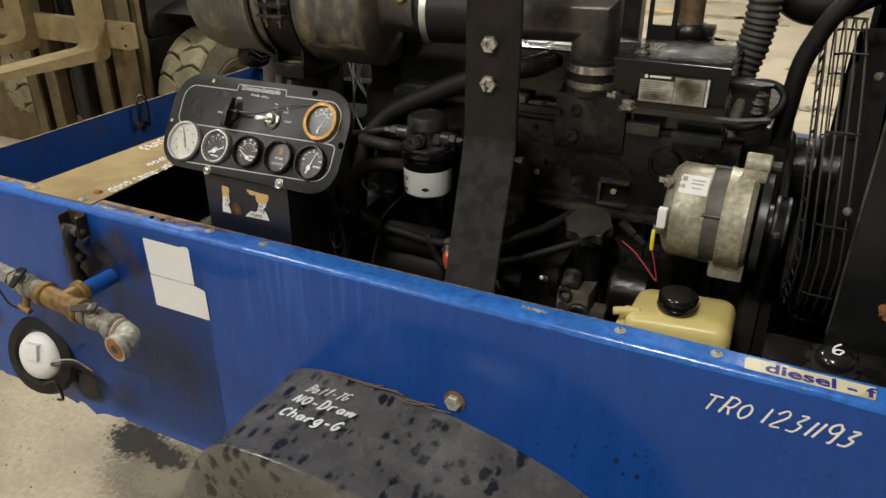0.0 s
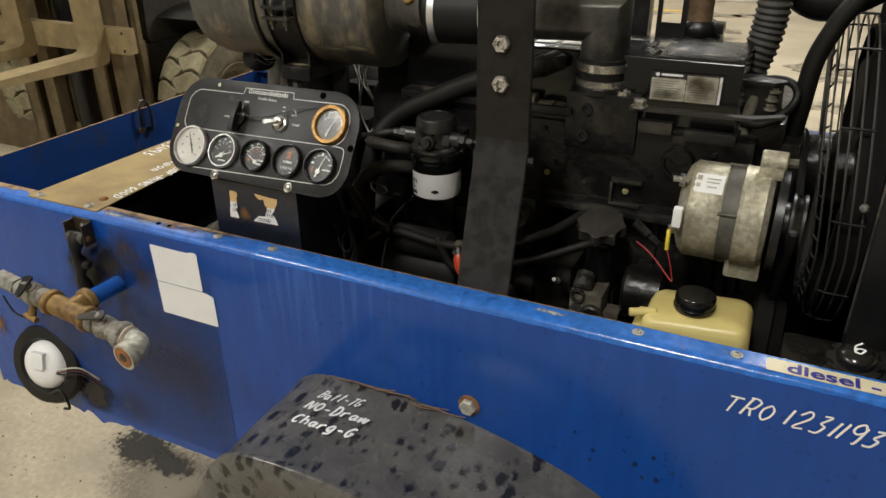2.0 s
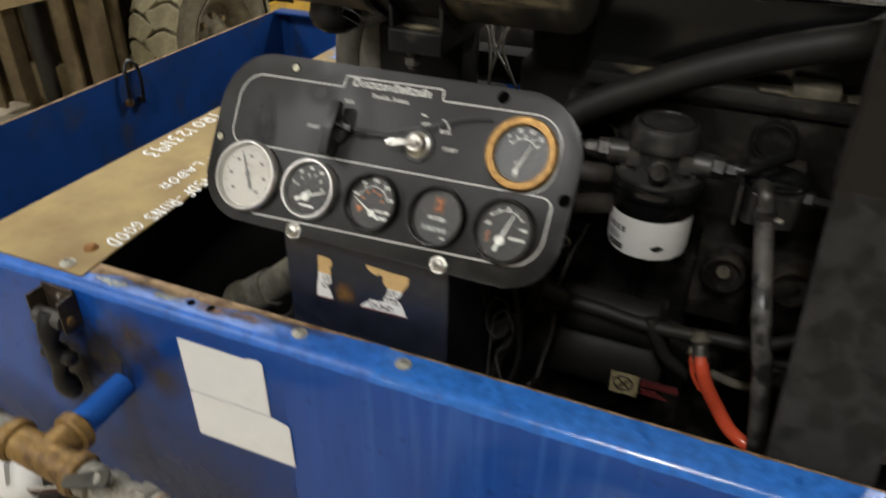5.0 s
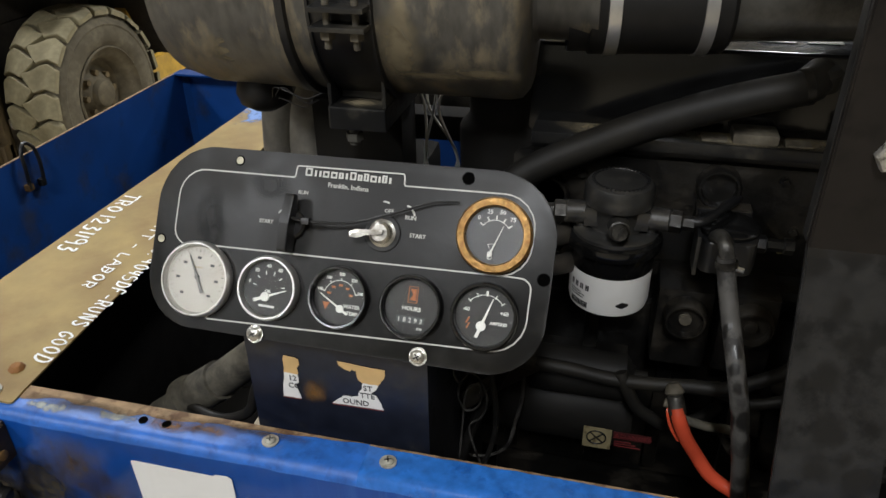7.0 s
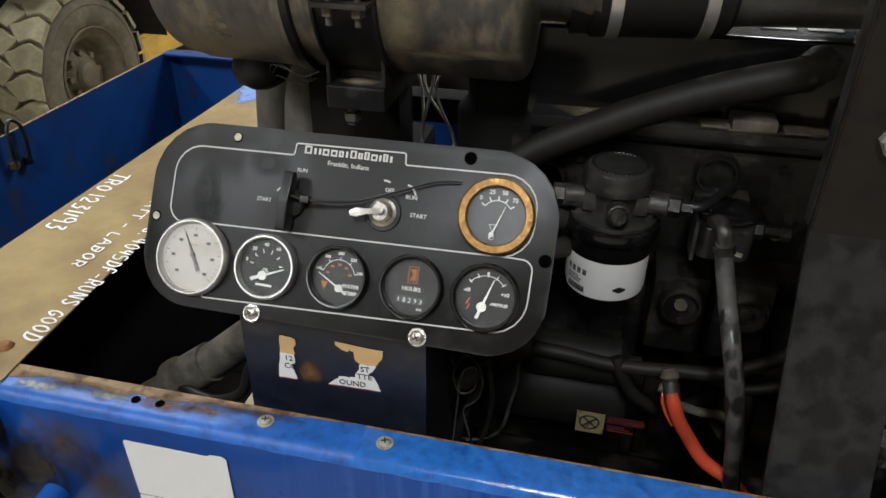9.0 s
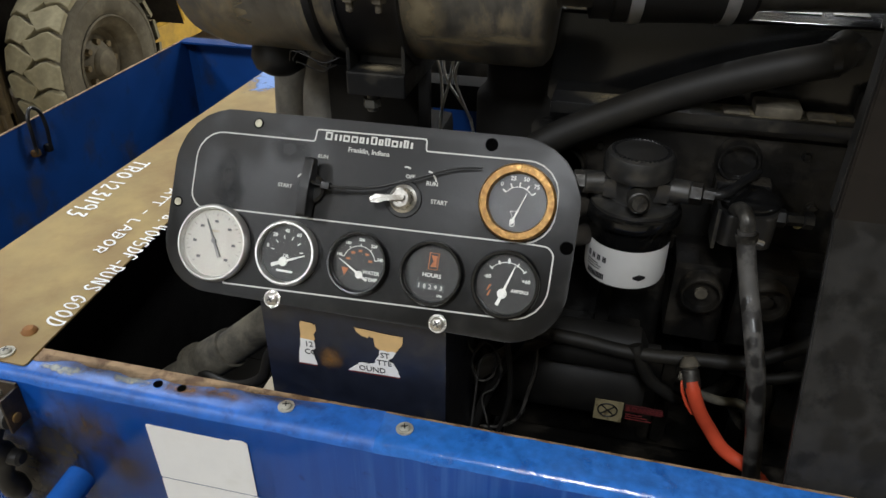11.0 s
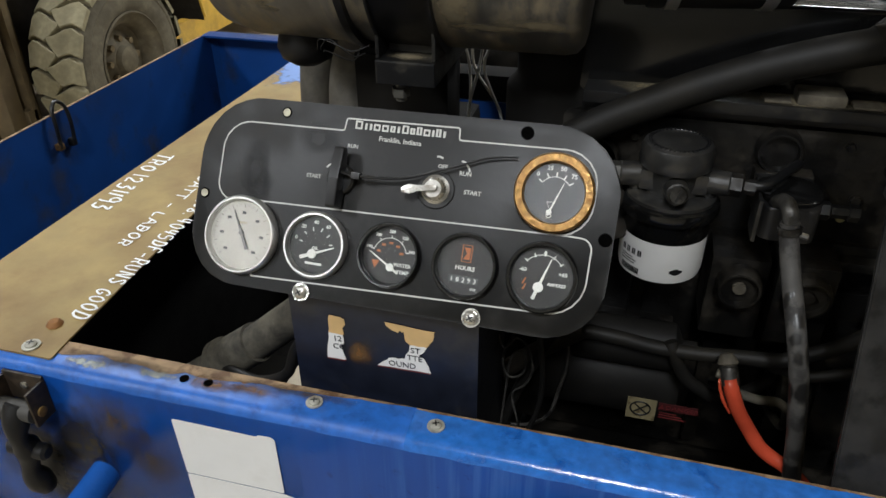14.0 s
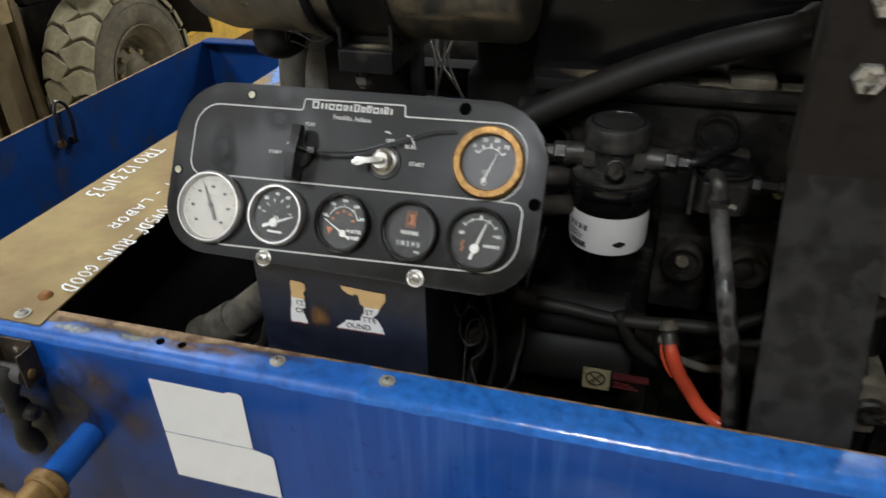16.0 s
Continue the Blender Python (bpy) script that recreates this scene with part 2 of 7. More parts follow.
STRAND = material("bright_steel_strand", (0.75, 0.74, 0.7), 0.4, 0.3, bump=0)


def splashed(m, scale, keep, size, colour, stretch, wobble, soft):
    """Scatters separate dark splash marks of uneven size over a material."""
    n, l = m.node_tree.nodes, m.node_tree.links
    b = n["Principled BSDF"]
    old = b.inputs["Base Color"].links[0].from_socket
    co, mp = n.new("ShaderNodeTexCoord"), n.new("ShaderNodeMapping")
    mp.inputs["Scale"].default_value = stretch
    wob = n.new("ShaderNodeTexNoise")
    wob.inputs["Scale"].default_value = scale * 1.6
    add = n.new("ShaderNodeMix")
    add.data_type = "RGBA"
    add.blend_type = "LINEAR_LIGHT"
    add.inputs[0].default_value = wobble
    vo = n.new("ShaderNodeTexVoronoi")
    vo.inputs["Scale"].default_value = scale
    l.new(co.outputs["Object"], mp.inputs[0])
    l.new(mp.outputs[0], wob.inputs["Vector"])
    l.new(mp.outputs[0], add.inputs[6])
    l.new(wob.outputs["Color"], add.inputs[7])
    l.new(add.outputs[2], vo.inputs["Vector"])
    sep = n.new("ShaderNodeSeparateColor")
    l.new(vo.outputs["Color"], sep.inputs[0])
    lim = n.new("ShaderNodeMapRange")
    lim.inputs[1].default_value, lim.inputs[2].default_value = 1 - keep, 1.0
    lim.inputs[3].default_value, lim.inputs[4].default_value = 0.0, size
    l.new(sep.outputs[0], lim.inputs[0])
    less = n.new("ShaderNodeMath")
    less.operation = "SUBTRACT"
    l.new(lim.outputs[0], less.inputs[0])
    l.new(vo.outputs["Distance"], less.inputs[1])
    edge = n.new("ShaderNodeMapRange")
    edge.inputs[1].default_value, edge.inputs[2].default_value = 0.0, soft
    l.new(less.outputs[0], edge.inputs[0])
    mix = n.new("ShaderNodeMix")
    mix.data_type = "RGBA"
    l.new(edge.outputs[0], mix.inputs[0])
    l.new(old, mix.inputs[6])
    mix.inputs[7].default_value = (*colour, 1)
    l.new(mix.outputs[2], b.inputs["Base Color"])
    rr = n.new("ShaderNodeMapRange")
    if not b.inputs["Roughness"].links:
        rr.inputs[3].default_value, rr.inputs[4].default_value = b.inputs["Roughness"].default_value, 0.35
        l.new(edge.outputs[0], rr.inputs[0])
        l.new(rr.outputs[0], b.inputs["Roughness"])


splashed(FENDER, 58, 1.0, 0.66, (0.014, 0.0135, 0.013), (1.0, 0.6, 0.6), 0.008, 0.24)
splashed(STRAP_GREY, 36, 1.0, 0.70, (0.012, 0.0115, 0.011), (1, 1, 0.8), 0.012, 0.30)
splashed(GREY_HOSE, 75, 0.9, 0.75, (0.014, 0.013, 0.012), (1, 1, 0.6), 0.004, 0.2)
splashed(BLUE_SIDE, 75, 0.5, 0.45, (0.004, 0.040, 0.21), (1, 1, 1), 0.008, 0.25)


def dripped(m, colour, x0, x1, z0, z1):
    """Dried water runs: thin upright streaks that start under the rim and thin out downwards, on one stretch of a panel."""
    n, l = m.node_tree.nodes, m.node_tree.links
    b = n["Principled BSDF"]
    old = b.inputs["Base Color"].links[0].from_socket
    co, mp, sep = n.new("ShaderNodeTexCoord"), n.new("ShaderNodeMapping"), n.new("ShaderNodeSeparateXYZ")
    mp.inputs["Scale"].default_value = (1, 1, 0.035)
    nz = n.new("ShaderNodeTexNoise")
    nz.inputs["Scale"].default_value, nz.inputs["Detail"].default_value = 95, 5
    l.new(co.outputs["Object"], mp.inputs[0])
    l.new(co.outputs["Object"], sep.inputs[0])
    l.new(mp.outputs[0], nz.inputs["Vector"])

    def span(socket, a, c, lo, hi):
        r = n.new("ShaderNodeMapRange")
        for i, v in enumerate((a, c, lo, hi)):
            r.inputs[i + 1].default_value = v
        l.new(socket, r.inputs[0])
        return r.outputs[0]

    def times(p, q):
        k = n.new("ShaderNodeMath")
        k.operation = "MULTIPLY"
        l.new(p, k.inputs[0])
        l.new(q, k.inputs[1])
        return k.outputs[0]

    fac = times(span(nz.outputs[0], 0.52, 0.66, 0, 1), span(sep.outputs[2], z0, z1, 0, 0.42))
    fac = times(fac, times(span(sep.outputs[0], x0, x0 + 0.06, 0, 1), span(sep.outputs[0], x1 - 0.12, x1, 1, 0)))
    mix = n.new("ShaderNodeMix")
    mix.data_type = "RGBA"
    l.new(fac, mix.inputs[0])
    l.new(old, mix.inputs[6])
    mix.inputs[7].default_value = (*colour, 1)
    l.new(mix.outputs[2], b.inputs["Base Color"])


dripped(BLUE_SIDE, (0.040, 0.135, 0.44), -0.18, 0.26, 0.80, 0.96)


def soft_stain(name, colour, rough=0.7, scale=6.0, cover=0.5, soft=0.25, metal=0.0, punch=1.0, stretch=(1, 1, 1)):
    """A stain that thins out towards the edge of its patch; the patch's own coordinates carry it."""
    m = bpy.data.materials.new(name)
    m.use_nodes = True
    n, l = m.node_tree.nodes, m.node_tree.links
    b = n["Principled BSDF"]
    b.inputs["Roughness"].default_value, b.inputs["Metallic"].default_value = rough, metal
    b.inputs["Base Color"].default_value = (*colour, 1)
    co = n.new("ShaderNodeUVMap")
    dist = n.new("ShaderNodeVectorMath")
    dist.operation = "DISTANCE"
    dist.inputs[1].default_value = (0.5, 0.5, 0)
    l.new(co.outputs[0], dist.inputs[0])
    fall = n.new("ShaderNodeMapRange")
    fall.inputs[1].default_value, fall.inputs[2].default_value = 0.05, 0.5
    fall.inputs[3].default_value, fall.inputs[4].default_value = cover, -0.55
    l.new(dist.outputs["Value"], fall.inputs[0])
    nz = n.new("ShaderNodeTexNoise")
    nz.inputs["Scale"].default_value, nz.inputs["Detail"].default_value, nz.inputs["Roughness"].default_value = scale, 9, 0.7
    geo = n.new("ShaderNodeNewGeometry")
    mp = n.new("ShaderNodeMapping")
    mp.inputs["Scale"].default_value = stretch
    l.new(geo.outputs["Position"], mp.inputs[0])
    l.new(mp.outputs[0], nz.inputs["Vector"])
    rag = n.new("ShaderNodeMath")
    rag.operation = "MULTIPLY_ADD"
    rag.inputs[1].default_value, rag.inputs[2].default_value = punch, 0.5 - 0.5 * punch
    l.new(nz.outputs[0], rag.inputs[0])
    add = n.new("ShaderNodeMath")
    l.new(fall.outputs[0], add.inputs[0])
    l.new(rag.outputs[0], add.inputs[1])
    ramp = n.new("ShaderNodeMapRange")
    ramp.inputs[1].default_value, ramp.inputs[2].default_value = 0.6 - soft, 0.6 + soft
    l.new(add.outputs[0], ramp.inputs[0])
    l.new(ramp.outputs[0], b.inputs["Alpha"])
    return m


S_BLUE = soft_stain("leftover_blue_paint", (0.15, 0.27, 0.58), 0.45, 26, 0.55, 0.06)
S_SCUFF = soft_stain("pale_scuffs", (0.30, 0.29, 0.26), 0.6, 30, 0.22, 0.12, punch=2.0)
S_DARK = soft_stain("black_oily_grime", (0.012, 0.010, 0.008), 0.6, 30, 0.45, 0.2)
S_BROWN = soft_stain("brown_rusty_grime", (0.060, 0.038, 0.016), 0.75, 40, 0.28, 0.4)
S_HAZE = soft_stain("thin_dark_grime", (0.008, 0.024, 0.095), 0.3, 7, 0.36, 0.5)
S_OIL = soft_stain("thin_brown_oil", (0.07, 0.055, 0.03), 0.4, 60, 0.28, 0.5)
S_SPOT = soft_stain("small_dark_spots", (0.004, 0.012, 0.05), 0.5, 60, 0.70, 0.25)
S_RUST = soft_stain("orange_glue_rust", (0.17, 0.085, 0.022), 0.6, 90, 0.35, 0.35)
S_PALE = soft_stain("bleached_paint_and_glare", (0.36, 0.38, 0.34), 0.55, 75, 0.32, 0.14, punch=1.6)
S_WET = soft_stain("wet_concrete", (0.014, 0.012, 0.008), 0.7, 48, 0.62, 0.16, punch=2.4)
S_DAMP = soft_stain("damp_and_shadowed_concrete", (0.17, 0.145, 0.10), 0.6, 60, 0.55, 0.3)
S_SMUDGE = soft_stain("black_rubbed_smudge", (0.003, 0.003, 0.003), 0.5, 60, 0.56, 0.35)
S_FILM = soft_stain("pale_dust_and_sheen", (0.16, 0.165, 0.18), 0.3, 34, 0.50, 0.45, punch=1.5)
S_DUST = soft_stain("tan_dust", (0.20, 0.165, 0.10), 0.9, 60, 0.55, 0.35)
GLASS = bpy.data.materials.new("dial_glass")
GLASS.use_nodes = True
g = GLASS.node_tree.nodes["Principled BSDF"].inputs
g["Transmission Weight"].default_value, g["Roughness"].default_value, g["IOR"].default_value = 1.0, 0.05, 1.1
g["Base Color"].default_value = (0.95, 0.95, 0.93, 1)

# ---- building helpers ----
X, Y, Z = Vector((1, 0, 0)), Vector((0, 1, 0)), Vector((0, 0, 1))


def thing(name, at, label, category, group="", kind=""):
    ob = new(name)
    ob.empty_display_size = 0.05
    ob.location = at
    return tagged(ob, label, category, group, kind)


def root_place(ob):
    while ob.parent:
        ob = ob.parent
    return Vector(ob.location)


def mesh_of(name, bm, mat, smooth=40):
    me = bpy.data.meshes.new(name)
    bmesh.ops.recalc_face_normals(bm, faces=bm.faces)
    for f in bm.faces:
        f.smooth = smooth > 0
    if smooth > 0:
        lim = radians(smooth)
        for e in bm.edges:
            if len(e.link_faces) == 2 and e.calc_face_angle(0) > lim:
                e.smooth = False
    bm.to_mesh(me)
    bm.free()
    me.materials.append(mat)
    return me


def part(name, bm, mat, parent=None, label="", smooth=40):
    """Links a bmesh, given in world metres, as one mesh under a thing or a part."""
    me = mesh_of(name, bm, mat, smooth)
    if parent:
        me.transform(Matrix.Translation(-root_place(parent)))
    ob = new(name, me)
    ob.parent = parent
    return tagged(ob, label)


def solo(name, bm, mat, at, label, category, group="", kind="", smooth=40):
    """A thing that is one mesh, with its origin at its base."""
    me = mesh_of(name, bm, mat, smooth)
    me.transform(Matrix.Translation(-Vector(at)))
    ob = new(name, me)
    ob.location = at
    return tagged(ob, label, category, group, kind)


def box(lo, hi, bevel=0.0, bm=None, m=None):
    bm = bm or bmesh.new()
    lo, hi = Vector(lo), Vector(hi)
    made = bmesh.ops.create_cube(bm, size=1.0, matrix=Matrix.Translation((lo + hi) / 2) @ Matrix.Diagonal((*(hi - lo), 1)))
    vs = made["verts"]
    if bevel:
        es = list({e for v in vs for e in v.link_edges})
        r = bmesh.ops.bevel(bm, geom=es, offset=bevel, segments=2, affect="EDGES", profile=0.7)
        vs = list({v for f in r["faces"] for v in f.verts} | {v for v in vs if v.is_valid})
    if m:
        bmesh.ops.transform(bm, matrix=m, verts=vs)
    return bm


def frame_on(p, d):
    d = Vector(d).normalized()
    return Matrix.Translation(p) @ d.to_track_quat("Z", "Y").to_matrix().to_4x4()


def lathe(p, d, profile, segs=32, bm=None):
    """Turns (radius, height) rows round the axis through p along d; ends at radius 0 close it."""
    bm = bm or bmesh.new()
    m = frame_on(p, d)
    rings = []
    for r, h in profile:
        if r <= 1e-6:
            rings.append([bm.verts.new(m @ Vector((0, 0, h)))])
        else:
            rings.append([bm.verts.new(m @ Vector((r * math.cos(2 * math.pi * i / segs), r * math.sin(2 * math.pi * i / segs), h))) for i in range(segs)])
    for a, b in zip(rings, rings[1:]):
        for i in range(segs):
            j = (i + 1) % segs
            f = [a[i], a[j], b[j], b[i]] if len(a) > 1 and len(b) > 1 else [a[0], b[j], b[i]] if len(b) > 1 else [a[i], a[j], b[0]] if len(a) > 1 else None
            if f:
                bm.faces.new(f)
    return bm


def rod(p, q, r, segs=20, bevel=0.0, bm=None, r2=None):
    p, q = Vector(p), Vector(q)
    h = (q - p).length
    r2 = r if r2 is None else r2
    b = bevel
    prof = [(0, 0), (r - b, 0), (r, b), (r2, h - b), (r2 - b, h), (0, h)] if b else [(0, 0), (r, 0), (r2, h), (0, h)]
    return lathe(p, q - p, prof, segs, bm)


def ring(p, d, big, small, segs=32, sides=10, bm=None):
    prof = [(big + small * math.cos(2 * math.pi * i / sides), small * math.sin(2 * math.pi * i / sides)) for i in range(sides + 1)]
    return lathe(p, d, prof, segs, bm)


def spline(points, steps=8):
    """A smooth line through the points."""
    ps = [Vector(p) for p in points]
    ps = [2 * ps[0] - ps[1]] + ps + [2 * ps[-1] - ps[-2]]
    out = []
    for a, b, c, d in zip(ps, ps[1:], ps[2:], ps[3:]):
        for i in range(steps):
            t = i / steps
            out.append(0.5 * ((2 * b) + (c - a) * t + (2 * a - 5 * b + 4 * c - d) * t * t + (3 * b - a - 3 * c + d) * t ** 3))
    return out + [ps[-2]]


def tube(points, r, segs=12, steps=8, bm=None, radii=None, raw=False):
    """A round hose, cable or rod along a smooth line."""
    bm = bm or bmesh.new()
    line = [Vector(p) for p in points] if raw else spline(points, steps)
    up, rings = None, []
    for i, p in enumerate(line):
        d = (line[min(i + 1, len(line) - 1)] - line[max(i - 1, 0)]).normalized()
        up = d.orthogonal() if up is None else up - d * up.dot(d)
        up.normalize()
        side = d.cross(up)
        rr = radii(i / (len(line) - 1)) if radii else r
        rings.append([bm.verts.new(p + rr * (math.cos(2 * math.pi * k / segs) * up + math.sin(2 * math.pi * k / segs) * side)) for k in range(segs)])
    for a, b in zip(rings, rings[1:]):
        for k in range(segs):
            bm.faces.new((a[k], a[(k + 1) % segs], b[(k + 1) % segs], b[k]))
    bm.faces.new(rings[0]), bm.faces.new(rings[-1])
    return bm


def prism(outline, m, depth, bm=None, bevel=0.0):
    """A flat outline (u, v) in the plane of m, carried depth along its z."""
    bm = bm or bmesh.new()
    a = [bm.verts.new(m @ Vector((u, v, 0))) for u, v in outline]
    b = [bm.verts.new(m @ Vector((u, v, depth))) for u, v in outline]
    n = len(a)
    bm.faces.new(a)
    top = bm.faces.new(b)
    for i in range(n):
        bm.faces.new((a[i], a[(i + 1) % n], b[(i + 1) % n], b[i]))
    if bevel:
        bmesh.ops.bevel(bm, geom=list(top.edges), offset=bevel, segments=2, affect="EDGES", profile=0.6)
    return bm


def rounded(corners, r, n=6):
    """The outline of a polygon with round corners; r is one radius or one for each corner."""
    out, k = [], len(corners)
    for i in range(k):
        p, a, b = Vector(corners[i]), Vector(corners[i - 1]), Vector(corners[(i + 1) % k])
        rr = r[i] if isinstance(r, (list, tuple)) else r
        u, w = (a - p).normalized(), (b - p).normalized()
        half = u.angle(w) / 2
        t = min(rr / math.tan(half), 0.49 * (a - p).length, 0.49 * (b - p).length)
        rr2 = t * math.tan(half)
        c = p + (u + w).normalized() * (rr2 / math.sin(half))
        s, e = p + u * t - c, p + w * t - c
        for j in range(n + 1):
            q = s.lerp(e, j / n)
            if q.length > 1e-9:
                out.append(tuple(c + q.normalized() * s.length))
    return out


def ribbon(line, m, width, lift, bm=None, closed=False):
    """A thin painted line along (u, v) points in the plane of m."""
    bm = bm or bmesh.new()
    ps = [Vector(p) for p in line]
    n = len(ps)
    rows = []
    for i, p in enumerate(ps):
        a = ps[i - 1] if (closed or i) else p
        b = ps[(i + 1) % n] if (closed or i < n - 1) else p
        d = (b - a)
        d = d.normalized() if d.length else Vector((1, 0))
        s = Vector((-d.y, d.x)) * width / 2
        rows.append((bm.verts.new(m @ Vector((*(p + s), lift))), bm.verts.new(m @ Vector((*(p - s), lift)))))
    pairs = list(zip(rows, rows[1:])) + ([(rows[-1], rows[0])] if closed else [])
    for (a, b), (c, d) in pairs:
        bm.faces.new((a, b, d, c))
    return bm


def writing(text, m, height, mat, parent, name="lettering", label="", thick=0.0, slant=0.0, spread=1.0, wide=1.0, align="LEFT"):
    """Words in the built-in font, laid in the plane of m as a thin mesh."""
    c = bpy.data.curves.new("text", "FONT")
    c.body, c.size, c.shear, c.space_character, c.align_x = text, height / 0.7, slant, spread, align
    c.extrude, c.offset, c.resolution_u = 0.0002, thick, 2 if height < 0.012 else 5
    ob = bpy.data.objects.new("text", c)
    scene.collection.objects.link(ob)
    bpy.context.view_layer.update()
    me = bpy.data.meshes.new_from_object(ob.evaluated_get(bpy.context.evaluated_depsgraph_get()))
    bpy.data.objects.remove(ob)
    me.transform(Matrix.Translation(-root_place(parent)) @ m @ Matrix.Diagonal((wide, 1, 1, 1)))
    me.name = name
    me.materials.clear()
    me.materials.append(mat)
    o = new(name, me)
    o.parent = parent
    return tagged(o, label)


GLYPHS = {"T": "09 69/39 32", "R": "19 12/09 39 58 57 45 15/35 52", "O": "39 17 14 32 54 57 39", "1": "29 22", "2": "07 29 48 46 12 52", "3": "19 49 26 45 44 32 02",
          "9": "57 39 18 16 35 56/58 52 41", "A": "02 39 62/15 55", "B": "12 19/09 39 58 56 36/16 36 55 43 32 02", "L": "19 12 52", "-": "15 55", "8": "36 18 39 58 36 13 32 53 36",
          ".": "22 32", "4": "19 15 55/49 42", "0": "39 17 14 32 54 57 39", "5": "59 19 16 46 54 32 02", "D": "12 19/09 39 57 54 32 02", "F": "12 19 59/16 46", "U": "19 14 32 54 59",
          "N": "12 19 52 59", "S": "58 39 18 36 54 32 13", "G": "58 39 17 14 32 54 55 35", "C": "58 39 17 14 32 53", "a": "55 36 15 13 32 44 56/56 53 62", "t": "39 33 42/17 57",
          "r": "16 12/15 36 56", "w": "06 12 36 52 66", "h": "19 12/15 36 55 52", "g": "56 36 14 32 54/56 51 30 10", "6": "59 27 14 13 32 43 54 45 25 13"}


def scrawl(text, m, height, width, mat, parent, pen=0.003, slant=0.25, seed=1):
    """Words written by hand with a marker in the plane of m: pen strokes of uneven size and lean; width is the whole line's."""
    rnd = random.Random(seed)
    steps = [3.0 if c in "1." else 4.0 if c == " " else 7.4 for c in text]
    k = width / sum(steps)
    bm, at, lift = bmesh.new(), 0.0, 0.0
    for c, step in zip(text, steps):
        dy, big, lean = rnd.uniform(-0.07, 0.07) * height, rnd.uniform(0.9, 1.08), slant + rnd.uniform(-0.08, 0.08)
        for stroke in GLYPHS.get(c, "").split("/"):
            pts = [((int(p[0]) - (1.5 if c in "1." else 0)), (int(p[1]) - 2) / 7) for p in stroke.split()]
            if pts:
                pts = [((at + a) * k + lean * height * b * big, dy + height * b * big) for a, b in pts]
                if len(pts) > 2:
                    pts = [(q.x, q.y) for q in spline([(a, b, 0) for a, b in pts], 5)]
                lift += 0.00006
                ribbon(pts, m, pen * rnd.uniform(0.88, 1.1), lift, bm)
        at += step
    return part("lettering", bm, mat, parent, smooth=0)


def plane_at(p, u, v):
    u, v = Vector(u).normalized(), Vector(v).normalized()
    return Matrix.Translation(p) @ Matrix((u, v, u.cross(v))).transposed().to_4x4()


def patch(name, at, u, v, mat, parent=None, label="", wrap=None):
    """A thin stain patch with its own flat coordinates, u and v being its half sides; wrap bends its points onto a surface."""
    at, u, v = Vector(at), Vector(u), Vector(v)
    bm = bmesh.new()
    uv = bm.loops.layers.uv.new("UVMap")
    n = 16
    g = [[bm.verts.new((at + u * (2 * i / n - 1) + v * (2 * j / n - 1))) for j in range(n + 1)] for i in range(n + 1)]
    for i in range(n):
        for j in range(n):
            f = bm.faces.new((g[i][j], g[i + 1][j], g[i + 1][j + 1], g[i][j + 1]))
            for lp, (a, b) in zip(f.loops, ((i, j), (i + 1, j), (i + 1, j + 1), (i, j + 1))):
                lp[uv].uv = (a / n, b / n)
    if wrap:
        for q in bm.verts:
            q.co = wrap(q.co)
    if parent:
        return part(name, bm, mat, parent, label)
    return solo(name, bm, mat, at, label, "stain", "floor stains")


def hex_bolt(name, p, d, r, parent, mat=None, h=None):
    """A hexagon bolt head on a washer."""
    h = h or r * 0.8
    bm = rod(Vector(p), Vector(p) + Vector(d).normalized() * r * 0.22, r * 1.35, 20)
    lathe(Vector(p) + Vector(d).normalized() * r * 0.22, d, [(0, 0), (r, 0), (r, h * 0.8), (r * 0.85, h), (0, h)], 6, bm)
    return part(name, bm, mat or STEEL, parent, smooth=30)


def cross_screw(name, p, d, r, parent, mat=None):
    """A pan head screw with a cross recess on a washer."""
    bm = lathe(p, d, [(0, 0), (r * 1.5, 0), (r * 1.5, r * 0.25), (r, r * 0.25), (r * 0.95, r * 0.5), (r * 0.6, r * 0.75), (r * 0.2, r * 0.8), (r * 0.12, r * 0.4), (0, r * 0.4)], 16)
    ob = part(name, bm, mat or STEEL, parent)
    d = Vector(d).normalized()
    for a in (20, 110):
        part("cross_recess", prism([(-r * 0.6, -r * 0.11), (r * 0.6, -r * 0.11), (r * 0.6, r * 0.11), (-r * 0.6, r * 0.11)], frame_on(Vector(p) + d * r * 0.78, d) @ pose(0, 0, 0, 0, 0, a), r * 0.06), DIAL_BLACK, ob, smooth=0)
    return ob

# ---- the hall ----
bm = bmesh.new()
bmesh.ops.create_grid(bm, x_segments=1, y_segments=1, size=1, matrix=Matrix.Translation((0, 2, 0)) @ Matrix.Diagonal((14, 14, 1, 1)))
solo("floor", bm, FLOOR, (0, 2, 0), "worn beige concrete hall floor with damp stains", "floor", kind="structure", smooth=0)
for nm, lo, hi in (("wall_north", (-14, 10.8, 0), (14, 11, 5.2)), ("wall_south", (-14, -12, 0), (14, -11.8, 5.2)),
                   ("wall_west", (-14.2, -12, 0), (-14, 16, 5.2)), ("wall_east", (14, -12, 0), (14.2, 16, 5.2))):
    solo(nm, box(lo, hi), WALL, lo, "plain painted hall wall", "wall", kind="structure", smooth=0)
solo("ceiling", box((-14, -12, 5.2), (14, 16, 5.4)), WALL, (-14, -12, 5.2), "plain hall ceiling", "ceiling", kind="structure", smooth=0)

